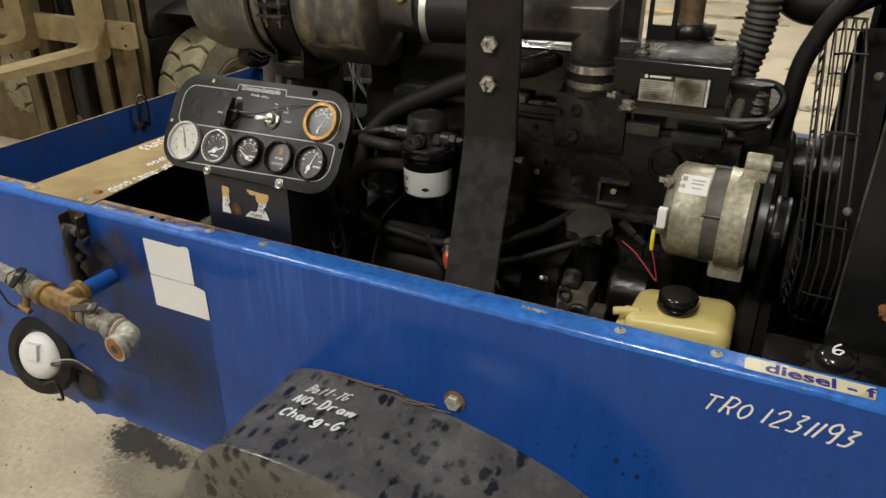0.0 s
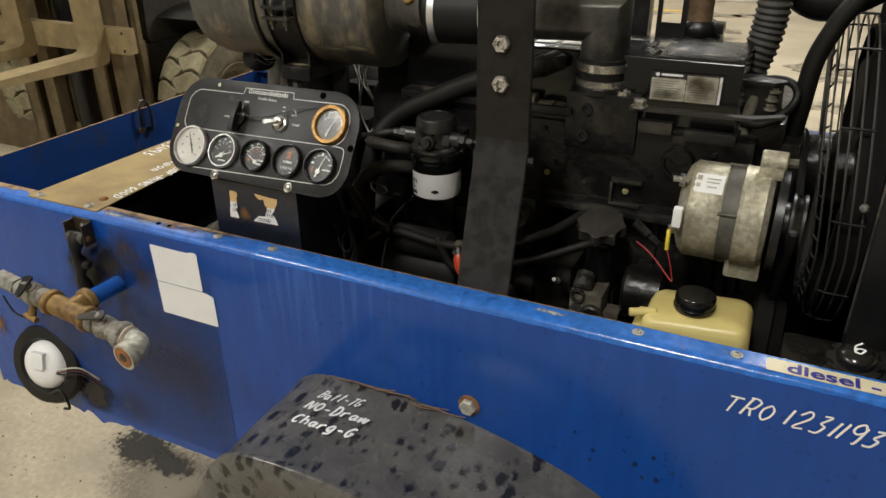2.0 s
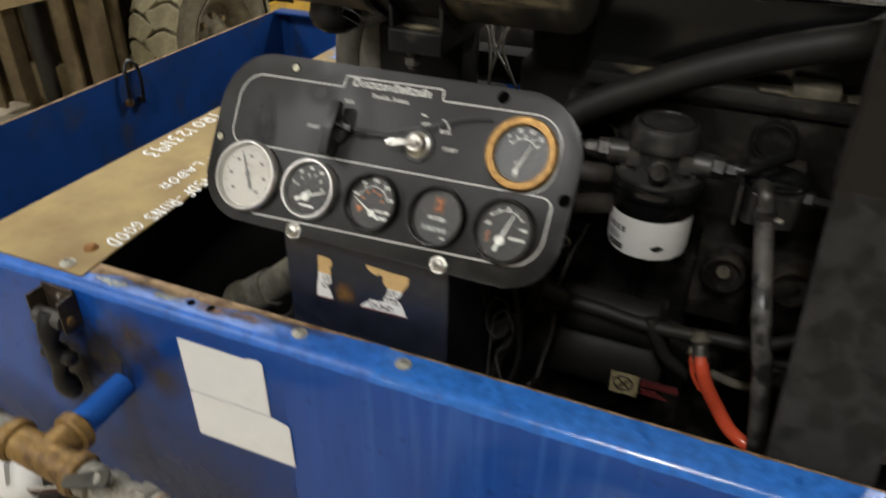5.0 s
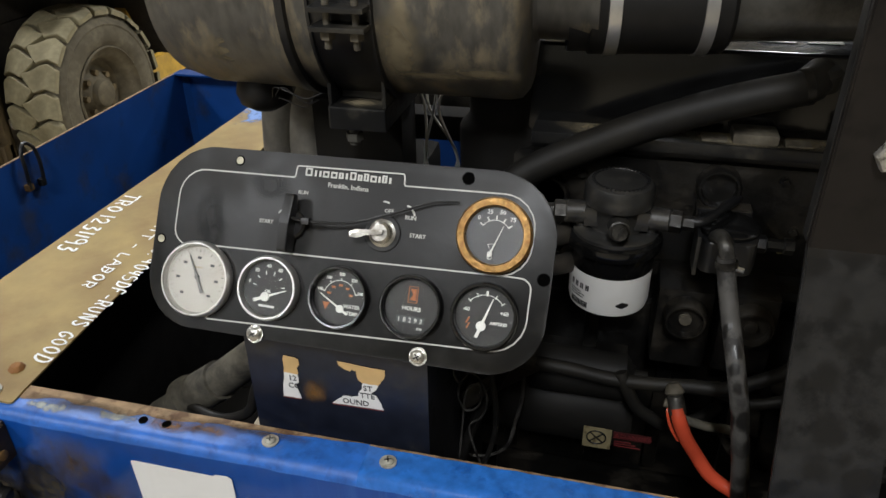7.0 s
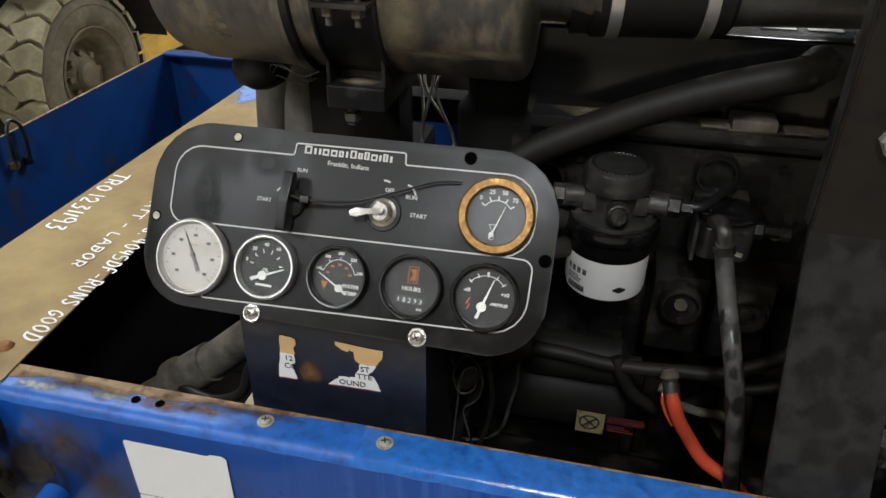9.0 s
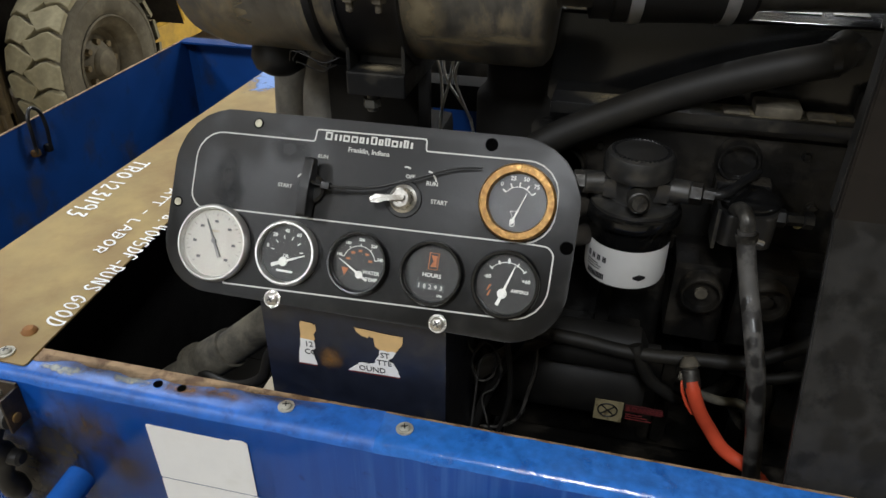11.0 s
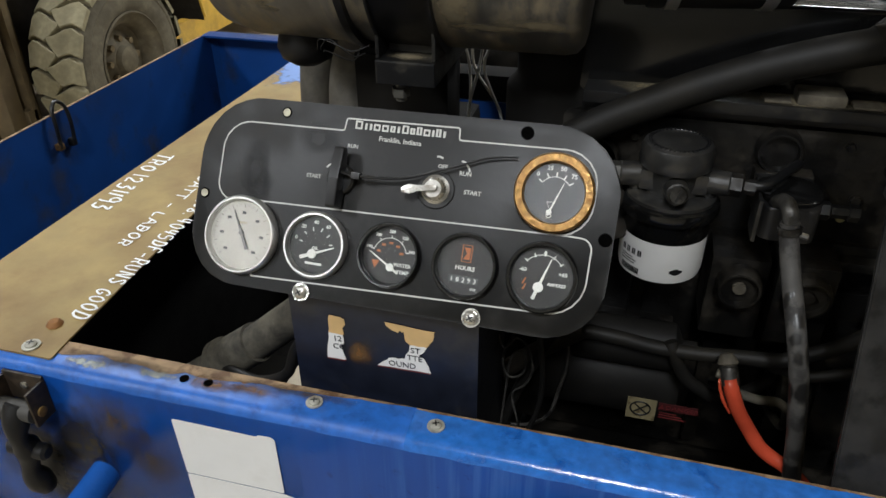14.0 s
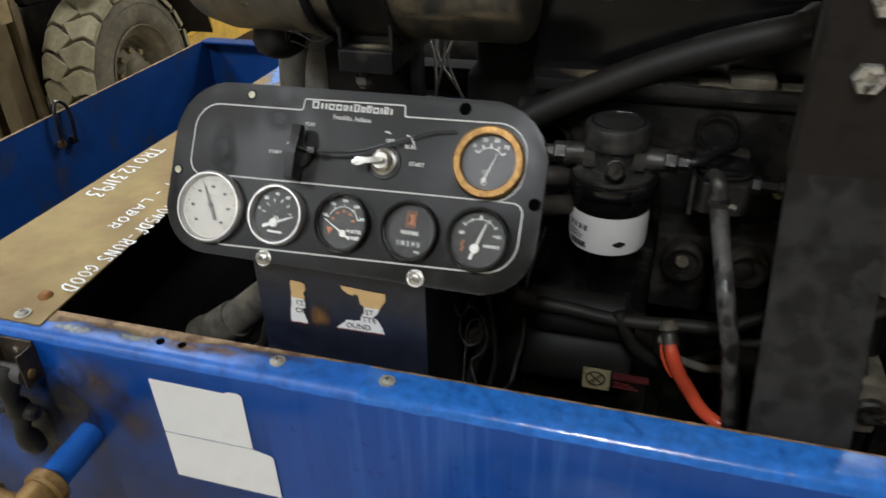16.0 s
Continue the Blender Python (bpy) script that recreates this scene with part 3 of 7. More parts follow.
# ---- trailer body ----
XL, XR, YB, TOP, LOW = -0.925, 1.30, 1.10, 1.0, 0.48
tr = thing("trailer", (0, 0.5, 0), "blue painted steel trailer with rusty worn edges", "trailer")


def bent_panel(x0, x1, y0, low, mat, parent, name):
    """A side sheet with a rounded top edge turned inwards and a small return lip; its lower edge is ragged towards the end."""
    r, t, w = 0.012, 0.003, 0.042
    prof = [(0, low), (0, low + 0.06), (0, 0.65), (0, 0.8), (0, 0.93), (0, TOP - r)]
    prof += [(r - r * math.cos(a), TOP - r + r * math.sin(a)) for a in (radians(q) for q in (22, 45, 67, 90))]
    prof += [(w, TOP), (w, TOP - 0.018)]
    full = prof + [(w - t, TOP - 0.018), (w - t, TOP - t), (r, TOP - t), (t, TOP - r), (t, low + 0.06), (t, low)]
    bm = bmesh.new()
    n, rows = 150, []
    for i in range(n + 1):
        x = x0 + (x1 - x0) * i / n
        rag = 0.02 * noise.noise((x * 40, 0, 3)) * (1 if x < -0.5 else 0.08) - (0.02 if -0.60 < x < -0.57 else 0)
        rows.append([bm.verts.new((x, y0 + a + 0.0011 * noise.noise((x * 4, b * 5, 1.0)), b + (rag if b < low + 0.01 else 0))) for a, b in full])
    k = len(full)
    for a, b in zip(rows, rows[1:]):
        for j in range(k):
            bm.faces.new((a[j], a[(j + 1) % k], b[(j + 1) % k], b[j]))
    bm.faces.new(rows[0]), bm.faces.new(rows[-1])
    return part(name, bm, mat, parent)


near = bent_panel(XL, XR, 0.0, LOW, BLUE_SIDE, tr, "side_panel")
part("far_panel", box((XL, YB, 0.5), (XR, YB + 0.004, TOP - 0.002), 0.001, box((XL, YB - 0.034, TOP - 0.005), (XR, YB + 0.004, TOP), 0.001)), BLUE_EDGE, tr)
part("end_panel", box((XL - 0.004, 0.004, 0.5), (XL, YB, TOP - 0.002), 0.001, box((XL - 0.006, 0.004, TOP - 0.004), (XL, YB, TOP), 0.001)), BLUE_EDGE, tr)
part("bare_edge", box((XL - 0.0055, 0.05, TOP + 0.0002), (XL - 0.0005, YB - 0.04, TOP + 0.0012)), RUST_EDGE, tr, "worn bare edge")
# Bottom sheets take the near-black that stands for the shade inside.
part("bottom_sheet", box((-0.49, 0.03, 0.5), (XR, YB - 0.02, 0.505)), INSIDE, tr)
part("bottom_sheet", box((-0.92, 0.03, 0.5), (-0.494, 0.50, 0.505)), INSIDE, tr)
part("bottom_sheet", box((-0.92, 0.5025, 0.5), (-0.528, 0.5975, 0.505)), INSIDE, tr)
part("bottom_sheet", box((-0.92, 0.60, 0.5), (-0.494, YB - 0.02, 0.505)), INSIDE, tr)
# Added partition: hides the end panel and stands for shade below the plate.
part("shade_partition", box((-0.650, 0.05, 0.505), (-0.630, YB - 0.02, 0.955), 0.004), INSIDE, tr, "added black partition standing for the shade under the deck plate")
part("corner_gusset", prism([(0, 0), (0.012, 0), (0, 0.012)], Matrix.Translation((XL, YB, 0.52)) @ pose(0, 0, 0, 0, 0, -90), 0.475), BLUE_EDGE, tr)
part("axle", rod((0.25, -0.03, 0.34), (0.25, 1.13, 0.34), 0.03, 20), BLACK_CAST, tr)
for yy in (0.12, 0.98):
    part("chassis_rail", box((-0.85, yy - 0.03, 0.40), (1.25, yy + 0.03, 0.50), 0.006, box((0.21, yy - 0.025, 0.33), (0.29, yy + 0.025, 0.42))), BLACK_CAST, tr)
for xx in (-0.638, -0.506, -0.194, -0.077, 0.536, 0.664):
    cross_screw("rim_screw", (xx, 0.024, TOP + (0.003 if -0.66 < xx < -0.48 else 0.0006)), Z, 0.0062 if -0.66 < xx < -0.48 else 0.0054, near, PALE_GALV)
part("panel_bolt", lathe((0.296, -0.001, 0.812), -Y, [(0, 0), (0.0145, 0), (0.0145, 0.006), (0.0125, 0.009), (0, 0.009)], 6), PALE_GALV, near, smooth=30)
part("rust_collar", rod((0.297, -0.0004, 0.814), (0.297, -0.0016, 0.814), 0.0185, 20), RUST, near, "rusty washer")
for xx in (-0.329, -0.303):
    part("screw_hole", rod((xx, 0.022, TOP - 0.0001), (xx, 0.022, TOP + 0.0017), 0.0046, 14), HOLE, near, "dark empty screw hole")
for xx, yy, rr in ((-0.35, 0.030, 0.005), (-0.27, 0.034, 0.004)):
    bm = lathe((xx, yy, TOP + 0.0002), Z, [(0, 0.0005), (rr * 0.7, 0.0005), (rr, 0)], 14)
    for v in bm.verts:
        v.co += 0.3 * rr * Vector((noise.noise(v.co * 300), noise.noise(v.co * 300 + X * 9), 0))
        if v.co.y < 0.012:
            v.co.z = TOP - 0.012 + math.sqrt(max(0, 0.0127 ** 2 - (0.012 - v.co.y) ** 2))
    part("rust_spot", bm, RUST, near, "small orange rust spot")

def worn_strip(x0, x1, y0, y1, seed, up=0.0008, stop=9.0):
    n = 60
    bm = bmesh.new()
    rows = []
    for i in range(n + 1):
        x = min(stop, x0 + (x1 - x0) * i / n)
        f = min(1.0, 4 * (n - i) / n)
        k = y1 - (y1 - y0) * f * (0.55 + 0.9 * abs(noise.noise((x * 22, seed, 0.3))) + 0.25 * noise.noise((x * 90, seed, 2)))
        rows.append((bm.verts.new((x, max(0.0125, k), TOP + up)), bm.verts.new((x, y1, TOP + up))))
    for a, b in zip(rows, rows[1:]):
        bm.faces.new((a[0], a[1], b[1], b[0]))
    return bm


# Skin over the bend and top carries that painted light, besides wear and gloss.
for x0, x1, count, mt, lab in ((-0.92, -0.10, 120, WORN_BLUE_LIT, "weathered dull blue paint, lightened for its upward face"), (-0.10, 1.295, 200, RIM_BLUE, "glossy blue paint, lightened for its upward face")):
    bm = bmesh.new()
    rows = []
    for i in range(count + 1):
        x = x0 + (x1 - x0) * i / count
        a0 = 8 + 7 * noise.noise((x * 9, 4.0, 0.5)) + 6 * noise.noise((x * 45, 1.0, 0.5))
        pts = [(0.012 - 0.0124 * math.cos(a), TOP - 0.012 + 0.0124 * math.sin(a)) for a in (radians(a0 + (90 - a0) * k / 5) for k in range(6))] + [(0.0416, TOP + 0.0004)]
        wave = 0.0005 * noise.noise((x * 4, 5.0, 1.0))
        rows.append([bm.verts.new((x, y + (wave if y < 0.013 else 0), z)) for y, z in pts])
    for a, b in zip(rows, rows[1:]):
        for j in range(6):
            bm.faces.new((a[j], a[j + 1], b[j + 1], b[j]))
    part("lightened_top", bm, mt, near, lab, 60)
part("bare_edge", worn_strip(-0.92, -0.10, 0.022, 0.0418, 1.0), RUST_EDGE, near, "worn rusty edge")
part("bare_edge", worn_strip(-0.10, 0.60, 0.0385, 0.0418, 5.0), RUST_EDGE, near, "worn rusty edge")
# grime, rust and bleached paint on the panel and its rim
for x, z, w, h, mt in ((-0.455, 0.90, 0.075, 0.10, S_DARK), (-0.405, 0.945, 0.055, 0.07, S_BROWN), (-0.375, 0.90, 0.05, 0.06, S_BROWN), (-0.52, 0.86, 0.10, 0.13, S_DARK),
                       (-0.60, 0.55, 0.12, 0.10, S_DARK), (-0.50, 0.55, 0.10, 0.08, S_HAZE), (-0.66, 0.72, 0.12, 0.14, S_HAZE)):
    patch("panel_grime", (x, -0.0016, z), (w, 0, 0), (0, 0, h), mt, near, "dark oily grime")
patch("panel_grime", (-0.36, -0.0014, 0.72), (0.36, 0, 0), (0, 0, 0.34), S_HAZE, near, "thin dark grime", lambda q: Vector((min(q.x, -0.205), q.y, max(q.z, 0.50))))
# S_PALE at x 0.41 paints a glare; the other marks are worn paint.
for x, y, w, h, mt in ((-0.43, 0.018, 0.07, 0.013, S_PALE), (-0.36, 0.020, 0.05, 0.011, S_PALE), (-0.40, 0.026, 0.10, 0.013, S_BROWN), (-0.22, 0.032, 0.12, 0.010, S_BROWN), (0.41, 0.024, 0.05, 0.012, S_PALE), (-0.30, 0.022, 0.05, 0.016, S_RUST), (-0.26, 0.024, 0.05, 0.012, S_RUST)):
    patch("rim_wear_and_glare", (x, y, TOP + 0.0011), (w, 0, 0), (0, h, 0), mt, near, "worn bleached paint and painted glare")

for x, z, r in ((0.497, 0.798, 0.0040), (0.494, 0.779, 0.0032), (0.560, 0.795, 0.0056), (0.572, 0.774, 0.0048), (0.584, 0.816, 0.0048), (0.592, 0.777, 0.0056), (0.635, 0.824, 0.0024), (0.468, 0.822, 0.0032), (0.542, 0.814, 0.0032), (0.613, 0.799, 0.0032)):
    patch("panel_grime", (x, -0.0015, z), (r, 0, 0), (0, 0, 1.3 * r), S_SPOT, near, "small dark spot")

# white sticker in two pieces
SIDE = plane_at((0, -0.0012, 0), X, Z)
for pts in (((-0.334, 0.894), (-0.226, 0.895), (-0.2265, 0.9685), (-0.231, 0.9712), (-0.244, 0.9705), (-0.246, 0.968), (-0.336, 0.9685)),
            ((-0.333, 0.826), (-0.202, 0.826), (-0.203, 0.886), (-0.2055, 0.889), (-0.226, 0.8935), (-0.334, 0.8925))):
    solo("white_sticker", prism(rounded(pts, 0.002, 2), SIDE, 0.0006), WHITE, (pts[0][0], -0.001, pts[0][1]), "blank white sticker on the blue panel", "sticker", "white stickers", smooth=0)
lb = thing("fuel_label", (0.775, 0.02, TOP), "cream diesel label with dark blue letters", "label")
part("label_sheet", prism(rounded([(0.700, 0.008), (0.850, 0.008), (0.853, 0.036), (0.7, 0.036)], 0.002, 2), Matrix.Translation((0, 0, TOP + 0.0004)), 0.0006), LABEL_CREAM, lb, smooth=0)
writing("diesel - f", plane_at((0.724, 0.0115, TOP + 0.0016), X, Y), 0.0205, DEEP_BLUE, lb, thick=0.0006, wide=1.26)
mk = thing("marker_writing", (0.75, 0, 0.925), "white handwritten marker number on blue panel", "writing")
scrawl("TRO 1231193", plane_at((0.657, -0.0012, 0.930), (1, 0, 0.0), (0, 0, 1)), 0.0270, 0.188, CHALK, mk, 0.0031, 0.42, 4)

# deck plate
PL = TOP + 0.002
dp = thing("deck_plate", (-0.575, 0.5, TOP), "tan rusty sheet deck plate with white marker writing", "plate")
bm = prism(rounded([(-0.662, 0.012), (-0.473, 0.012), (-0.4755, 0.036), (-0.545, 1.06), (-0.640, 1.06)], 0.003, 2), Matrix.Translation((0, 0, TOP + 0.0006)), 0.0022)
for a, b, c in ((-0.661, -0.640, 1),):
    vs = [bm.verts.new(p) for p in ((a, 0.05, PL), (b, 1.06, PL), (b, 1.06, PL - 0.035), (a, 0.05, PL - 0.035))]
    ws = [bm.verts.new(v.co + Vector((0.0025 * c, 0, 0))) for v in vs]
    bm.faces.new(vs), bm.faces.new(ws)
    for i in range(4):
        bm.faces.new((vs[i], vs[(i + 1) % 4], ws[(i + 1) % 4], ws[i]))
part("plate", bm, TAN, dp, smooth=0)
PT = PL + 0.0012
for txt, x, y0, h, wd, tilt, pen in (("TRO 1231193", -0.647, 0.468, 0.026, 0.186, -0.06, 0.0036), ("BATT - LABOR", -0.543, 0.412, 0.0155, 0.200, 0.0, 0.0026), ("908. 4045DF-RUNS GOOD", -0.506, 0.352, 0.0195, 0.280, -0.02, 0.0027)):
    scrawl(txt, plane_at((x, y0, PT), (-tilt, -1, 0), (1, -tilt, 0)), h, wd, CHALK, dp, pen, 0.12, len(txt))
bm = lathe((-0.507, 0.060, PL), Z, [(0.009, 0), (0.0085, 0.003), (0.005, 0.006), (0, 0.006)], 8)
part("rusty_bolt", bm, RUST, dp, "rusty bolt head")
patch("paint_patch", (-0.60, 0.96, PL + 0.0016), (0.13, 0, 0), (0.0, 0.30, 0), S_BLUE, dp, "leftover patch of light blue paint", lambda q: Vector((min(max(q.x, -0.640 - 0.02 * (1.06 - q.y)), -0.547 + 0.068 * (1.06 - q.y)), min(q.y, 1.055), q.z)))

# latches along the rim
lt = thing("rubber_latch", (-0.50, 0, 0.84), "dirty black rubber draw latch on rusty bracket", "latch")
lk = part("bracket", box((-0.524, -0.004, 0.955), (-0.477, -0.0005, 0.990), 0.001), LATCH_STEEL, lt, "rusty brown steel bracket")
for x0 in (-0.525, -0.479):
    part("cheek", box((x0, -0.026, 0.943), (x0 + 0.003, -0.001, 0.986), 0.001), LATCH_STEEL, lk)
part("rivet", lathe((-0.500, -0.004, 0.976), -Y, [(0.0045, 0), (0.004, 0.002), (0, 0.003)], 14), STEEL, lk)
part("pin_end", lathe((-0.476, -0.016, 0.957), X, [(0.0055, 0), (0.0055, 0.002), (0, 0.003)], 14), BRONZE, lk)
part("pin", rod((-0.521, -0.020, 0.957), (-0.480, -0.020, 0.957), 0.0105, 18), TYRE_DARK, lt, "dull black roller")
bm = tube([(-0.501, -0.018, 0.965), (-0.503, -0.03, 0.93), (-0.507, -0.022, 0.90), (-0.510, -0.026, 0.87), (-0.513, -0.014, 0.835)], 0.013, 10, 6, radii=lambda f: 0.0115 + 0.0025 * math.sin(f * 16))
part("strap", bm, RUBBER, lt)
part("grip", rod((-0.53, -0.022, 0.902), (-0.482, -0.022, 0.902), 0.009, 12, 0.003), RUBBER, lt)
lp = thing("wire_catch", (XL, 0.57, 0.94), "bent wire catch with green rusty clip on the rim", "catch")
part("wire_loop", tube([(XL + 0.010, 0.552, 0.945), (XL + 0.012, 0.552, 0.985), (XL + 0.009, 0.556, 1.012), (XL + 0.006, 0.571, 1.024), (XL + 0.009, 0.586, 1.010), (XL + 0.012, 0.588, 0.98), (XL + 0.010, 0.586, 0.94)], 0.0034, 8, 6), BLACK_DUST, lp)
part("clip", box((XL, 0.547, 0.940), (XL + 0.012, 0.560, 0.952), 0.003), BRONZE, lp)
part("clip", box((XL, 0.580, 0.936), (XL + 0.012, 0.591, 0.950), 0.003), BLACK_DUST, lp)

# outlet pipes and valves
ma = thing("outlet_manifold", (-0.43, -0.10, 0.86), "rusty brass tee with galvanised valves on blue pipe", "pipe fitting")
PA = Vector((-0.440, 0.0, 0.862))
PE = Vector((-0.418, -0.130, 0.878))
ax = Vector((1, -0.02, -0.13)).normalized()
part("outlet_pipe", rod(PA, PE, 0.0165, 28), BLUE, ma, "glossy blue painted pipe")
bm = rod(PE - ax * 0.048, PE + ax * 0.048, 0.019, 28, 0.003)
rod(PE + Y * 0.042, PE, 0.019, 28, 0.003, bm)
te = part("tee", bm, BRONZE, ma, "dirty brass tee")
for q, d in ((PE - ax * 0.052, ax), (PE + ax * 0.036, ax), (PE + Y * 0.046, -Y)):
    part("collar", rod(q, q + d * 0.016, 0.0235, 28, 0.003), BRONZE, te)


def ball_valve(c, d, name, turn):
    c, d = Vector(c), Vector(d).normalized()
    v = part(name, lathe(c - d * 0.035, d, [(0, 0), (0.017, 0), (0.019, 0.003), (0.019, 0.018), (0.016, 0.021), (0.021, 0.03), (0.021, 0.042), (0.016, 0.05), (0.019, 0.053), (0.019, 0.068), (0.017, 0.07), (0, 0.07)], 6 if name == "gate" else 24), GALV, ma, "weathered galvanised valve", smooth=30)
    up = Vector((0, -0.35, 0.94)).normalized()
    part("stem", rod(c, c + up * 0.034, 0.007, 14, 0.001, rod(c + up * 0.012, c + up * 0.022, 0.013, 18, 0.002)), GALV, v)
    h = (d * math.cos(turn) + d.cross(up) * math.sin(turn)).normalized()
    m = plane_at(c + up * 0.030, h, up.cross(h))
    part("handle", prism(rounded([(-0.014, -0.010), (0.030, -0.006), (0.034, 0.006), (-0.014, 0.010)], 0.005, 3), m, 0.004, bevel=0.001), BLACK_DUST if turn > 1 else GALV, v)
    return v


ball_valve(PE + ax * 0.085, ax, "valve", 2.6)
ball_valve(PE - ax * 0.088, ax, "valve", 1.2)
part("union_nut", lathe(PE + ax * 0.116, ax, [(0, 0), (0.023, 0), (0.025, 0.003), (0.025, 0.016), (0.021, 0.02), (0, 0.02)], 8), GALV, ma, smooth=30)
el = PE + ax * 0.138
ed = Vector((0.0, -1.0, -0.06)).normalized()
line = [el, el + ax * 0.012, el + ax * 0.026 + ed * 0.003, el + ax * 0.034 + ed * 0.014, el + ax * 0.032 + ed * 0.028, el + ax * 0.031 + ed * 0.040]
part("elbow", tube(line, 0.02, 24, 6, radii=lambda f: 0.0190 + (0.0050 if f > 0.76 else 0.0030 if f < 0.12 else 0.0)), PALE_GALV, ma, "pale corroded pipe elbow")
d = (line[-1] - line[-2]).normalized()
part("bore_depth", rod(line[-1] + d * 0.0007, line[-1] + d * 0.0011, 0.0085, 20), BLACK_DUST, ma, "dark pipe bore")
part("bore", rod(line[-1] - d * 0.004, line[-1] + d * 0.0006, 0.0195, 20), BORE, ma, "rusty pipe bore")
part("rust_ring", ring(el + ax * 0.004, ax, 0.0195, 0.003, 24, 8), RUST, ma)
ll = PE - ax * 0.13
part("nipple", rod(ll, ll + ax * 0.03, 0.013, 20, 0.001, rod(ll - ax * 0.05, ll, 0.017, 6, 0.001)), GALV, ma)
part("drain_cock", rod(PE - ax * 0.095 - Z * 0.015, PE - ax * 0.10 - Z * 0.052 - Y * 0.012, 0.007, 12, 0.001, rod(PE - ax * 0.112 - Z * 0.045 - Y * 0.012, PE - ax * 0.085 - Z * 0.048 - Y * 0.012, 0.006, 10)), BRONZE, ma)
part("wire_pull", tube([PE - ax * 0.10 - Z * 0.05 - Y * 0.012, PE - ax * 0.13 - Z * 0.045 - Y * 0.02, PE - ax * 0.17 - Z * 0.03 - Y * 0.01], 0.002, 8), BLACK, ma)

# tail lamp in its rubber grommet
tl = thing("tail_lamp", (-0.70, -0.01, 0.56), "white round lamp back in black rubber grommet", "lamp")
TC, TD = Vector((-0.712, -0.012, 0.60)), Vector((0.12, -0.95, 0.25)).normalized()
TM = frame_on(TC, TD)
bm = bmesh.new()
prof = [(0.050, -0.014), (0.086, -0.014), (0.094, 0.0), (0.088, 0.012), (0.064, 0.016), (0.056, 0.006)]
lathe(TC, TD, prof + [prof[0]], 40, bm)
part("grommet", bm, RUBBER, tl, "black rubber grommet")
part("lamp_back", lathe(TC, TD, [(0.056, -0.01), (0.056, 0.006), (0.050, 0.018), (0.030, 0.027), (0, 0.029)], 36), WHITE, tl, "white plastic lamp back")
part("lamp_socket", box((-0.016, -0.002, 0.02), (0.018, 0.036, 0.036), 0.003, None, TM), WHITE, tl)
for k, mt in ((0, LABEL_GREY), (1, DARK_RED), (2, BLACK)):
    part("lamp_wire", tube([TC + TD * 0.018 + Vector((0.04, 0, -0.008)), TC + TD * 0.03 + Vector((0.075, 0, 0.018 - 0.006 * k)), TC + Vector((0.12, -0.012, 0.030 - 0.008 * k)), TC + Vector((0.15, 0.004, 0.0 - 0.01 * k))], 0.0018, 8), mt, tl)
part("loose_wire", tube([TC + Vector((0.02, -0.03, -0.055)), TC + Vector((0.06, -0.03, -0.035)), TC + Vector((0.075, -0.03, -0.075)), TC + Vector((0.055, -0.03, -0.085))], 0.003, 8), BLACK, tl)
patch("panel_grime", (-0.86, -0.0016, 0.66), (0.03, 0, 0), (0, 0, 0.05), S_RUST, near, "brown rust spot")

# ---- fender and wheel ----
fe = thing("fender", (0.28, -0.12, 0.40), "black moulded plastic fender with dark splashes", "fender")
PROF = [(-0.165, 0.40), (-0.14, 0.50), (-0.108, 0.60), (-0.073, 0.69), (-0.038, 0.748), (0.0, 0.778), (0.06, 0.789), (0.14, 0.790), (0.22, 0.786), (0.30, 0.775), (0.40, 0.752), (0.50, 0.716), (0.58, 0.66), (0.64, 0.58), (0.68, 0.48), (0.70, 0.40)]
line = [Vector((a, 0, b)) for a, b in PROF]
line = spline(line, 3)
cross = [(0.0, 0.004), (-0.03, 0.0), (-0.12, 0.002), (-0.205, -0.003), (-0.214, 0.0035), (-0.222, 0.003), (-0.227, -0.005), (-0.225, -0.022), (-0.214, -0.125)]
bm = bmesh.new()
rows = []
mid = Vector((0.28, 0, 0.40))
for i, p in enumerate(line):
    dd = (line[min(i + 1, len(line) - 1)] - line[max(i - 1, 0)]).normalized()
    nn = Vector((-dd.z, 0, dd.x))
    outer = [p + Vector((0, a, 0)) + nn * b for a, b in cross]
    inner = [q - nn * 0.004 + Vector((0, 0.003, 0)) for q in reversed(outer)]
    rows.append([bm.verts.new(q) for q in outer + inner])
k = len(rows[0])
for a, b in zip(rows, rows[1:]):
    for j in range(k):
        bm.faces.new((a[j], a[(j + 1) % k], b[(j + 1) % k], b[j]))
bm.faces.new(rows[0]), bm.faces.new(rows[-1])
sh = part("shell", bm, FENDER, fe)
for txt, x, y, z, wd, pen, sl in (("Batt-TG", 0.050, -0.062, 0.7935, 0.078, 0.0028, 0.35), ("NO-Draw", 0.045, -0.095, 0.7945, 0.116, 0.0044, 0.3), ("Charg-G", 0.044, -0.130, 0.7935, 0.112, 0.0044, 0.3)):
    scrawl(txt, plane_at((x, y, z), (1, 0.02, 0.02), (-0.02, 1, 0)), 0.021, wd, CHALK, fe, pen, sl, 7)
for xx in (0.10, 0.35):
    part("fender_bracket", box((xx, -0.21, 0.70), (xx + 0.03, -0.003, 0.715)), BLACK_CAST, fe)
tw = part("wheel", lathe((0.27, -0.02, 0.335), -Y, [(0.2, 0), (0.30, 0.0), (0.33, 0.02), (0.335, 0.05), (0.335, 0.14), (0.33, 0.17), (0.30, 0.19), (0.2, 0.185), (0.2, 0)], 48), RUBBER, tr, "black rubber tyre")
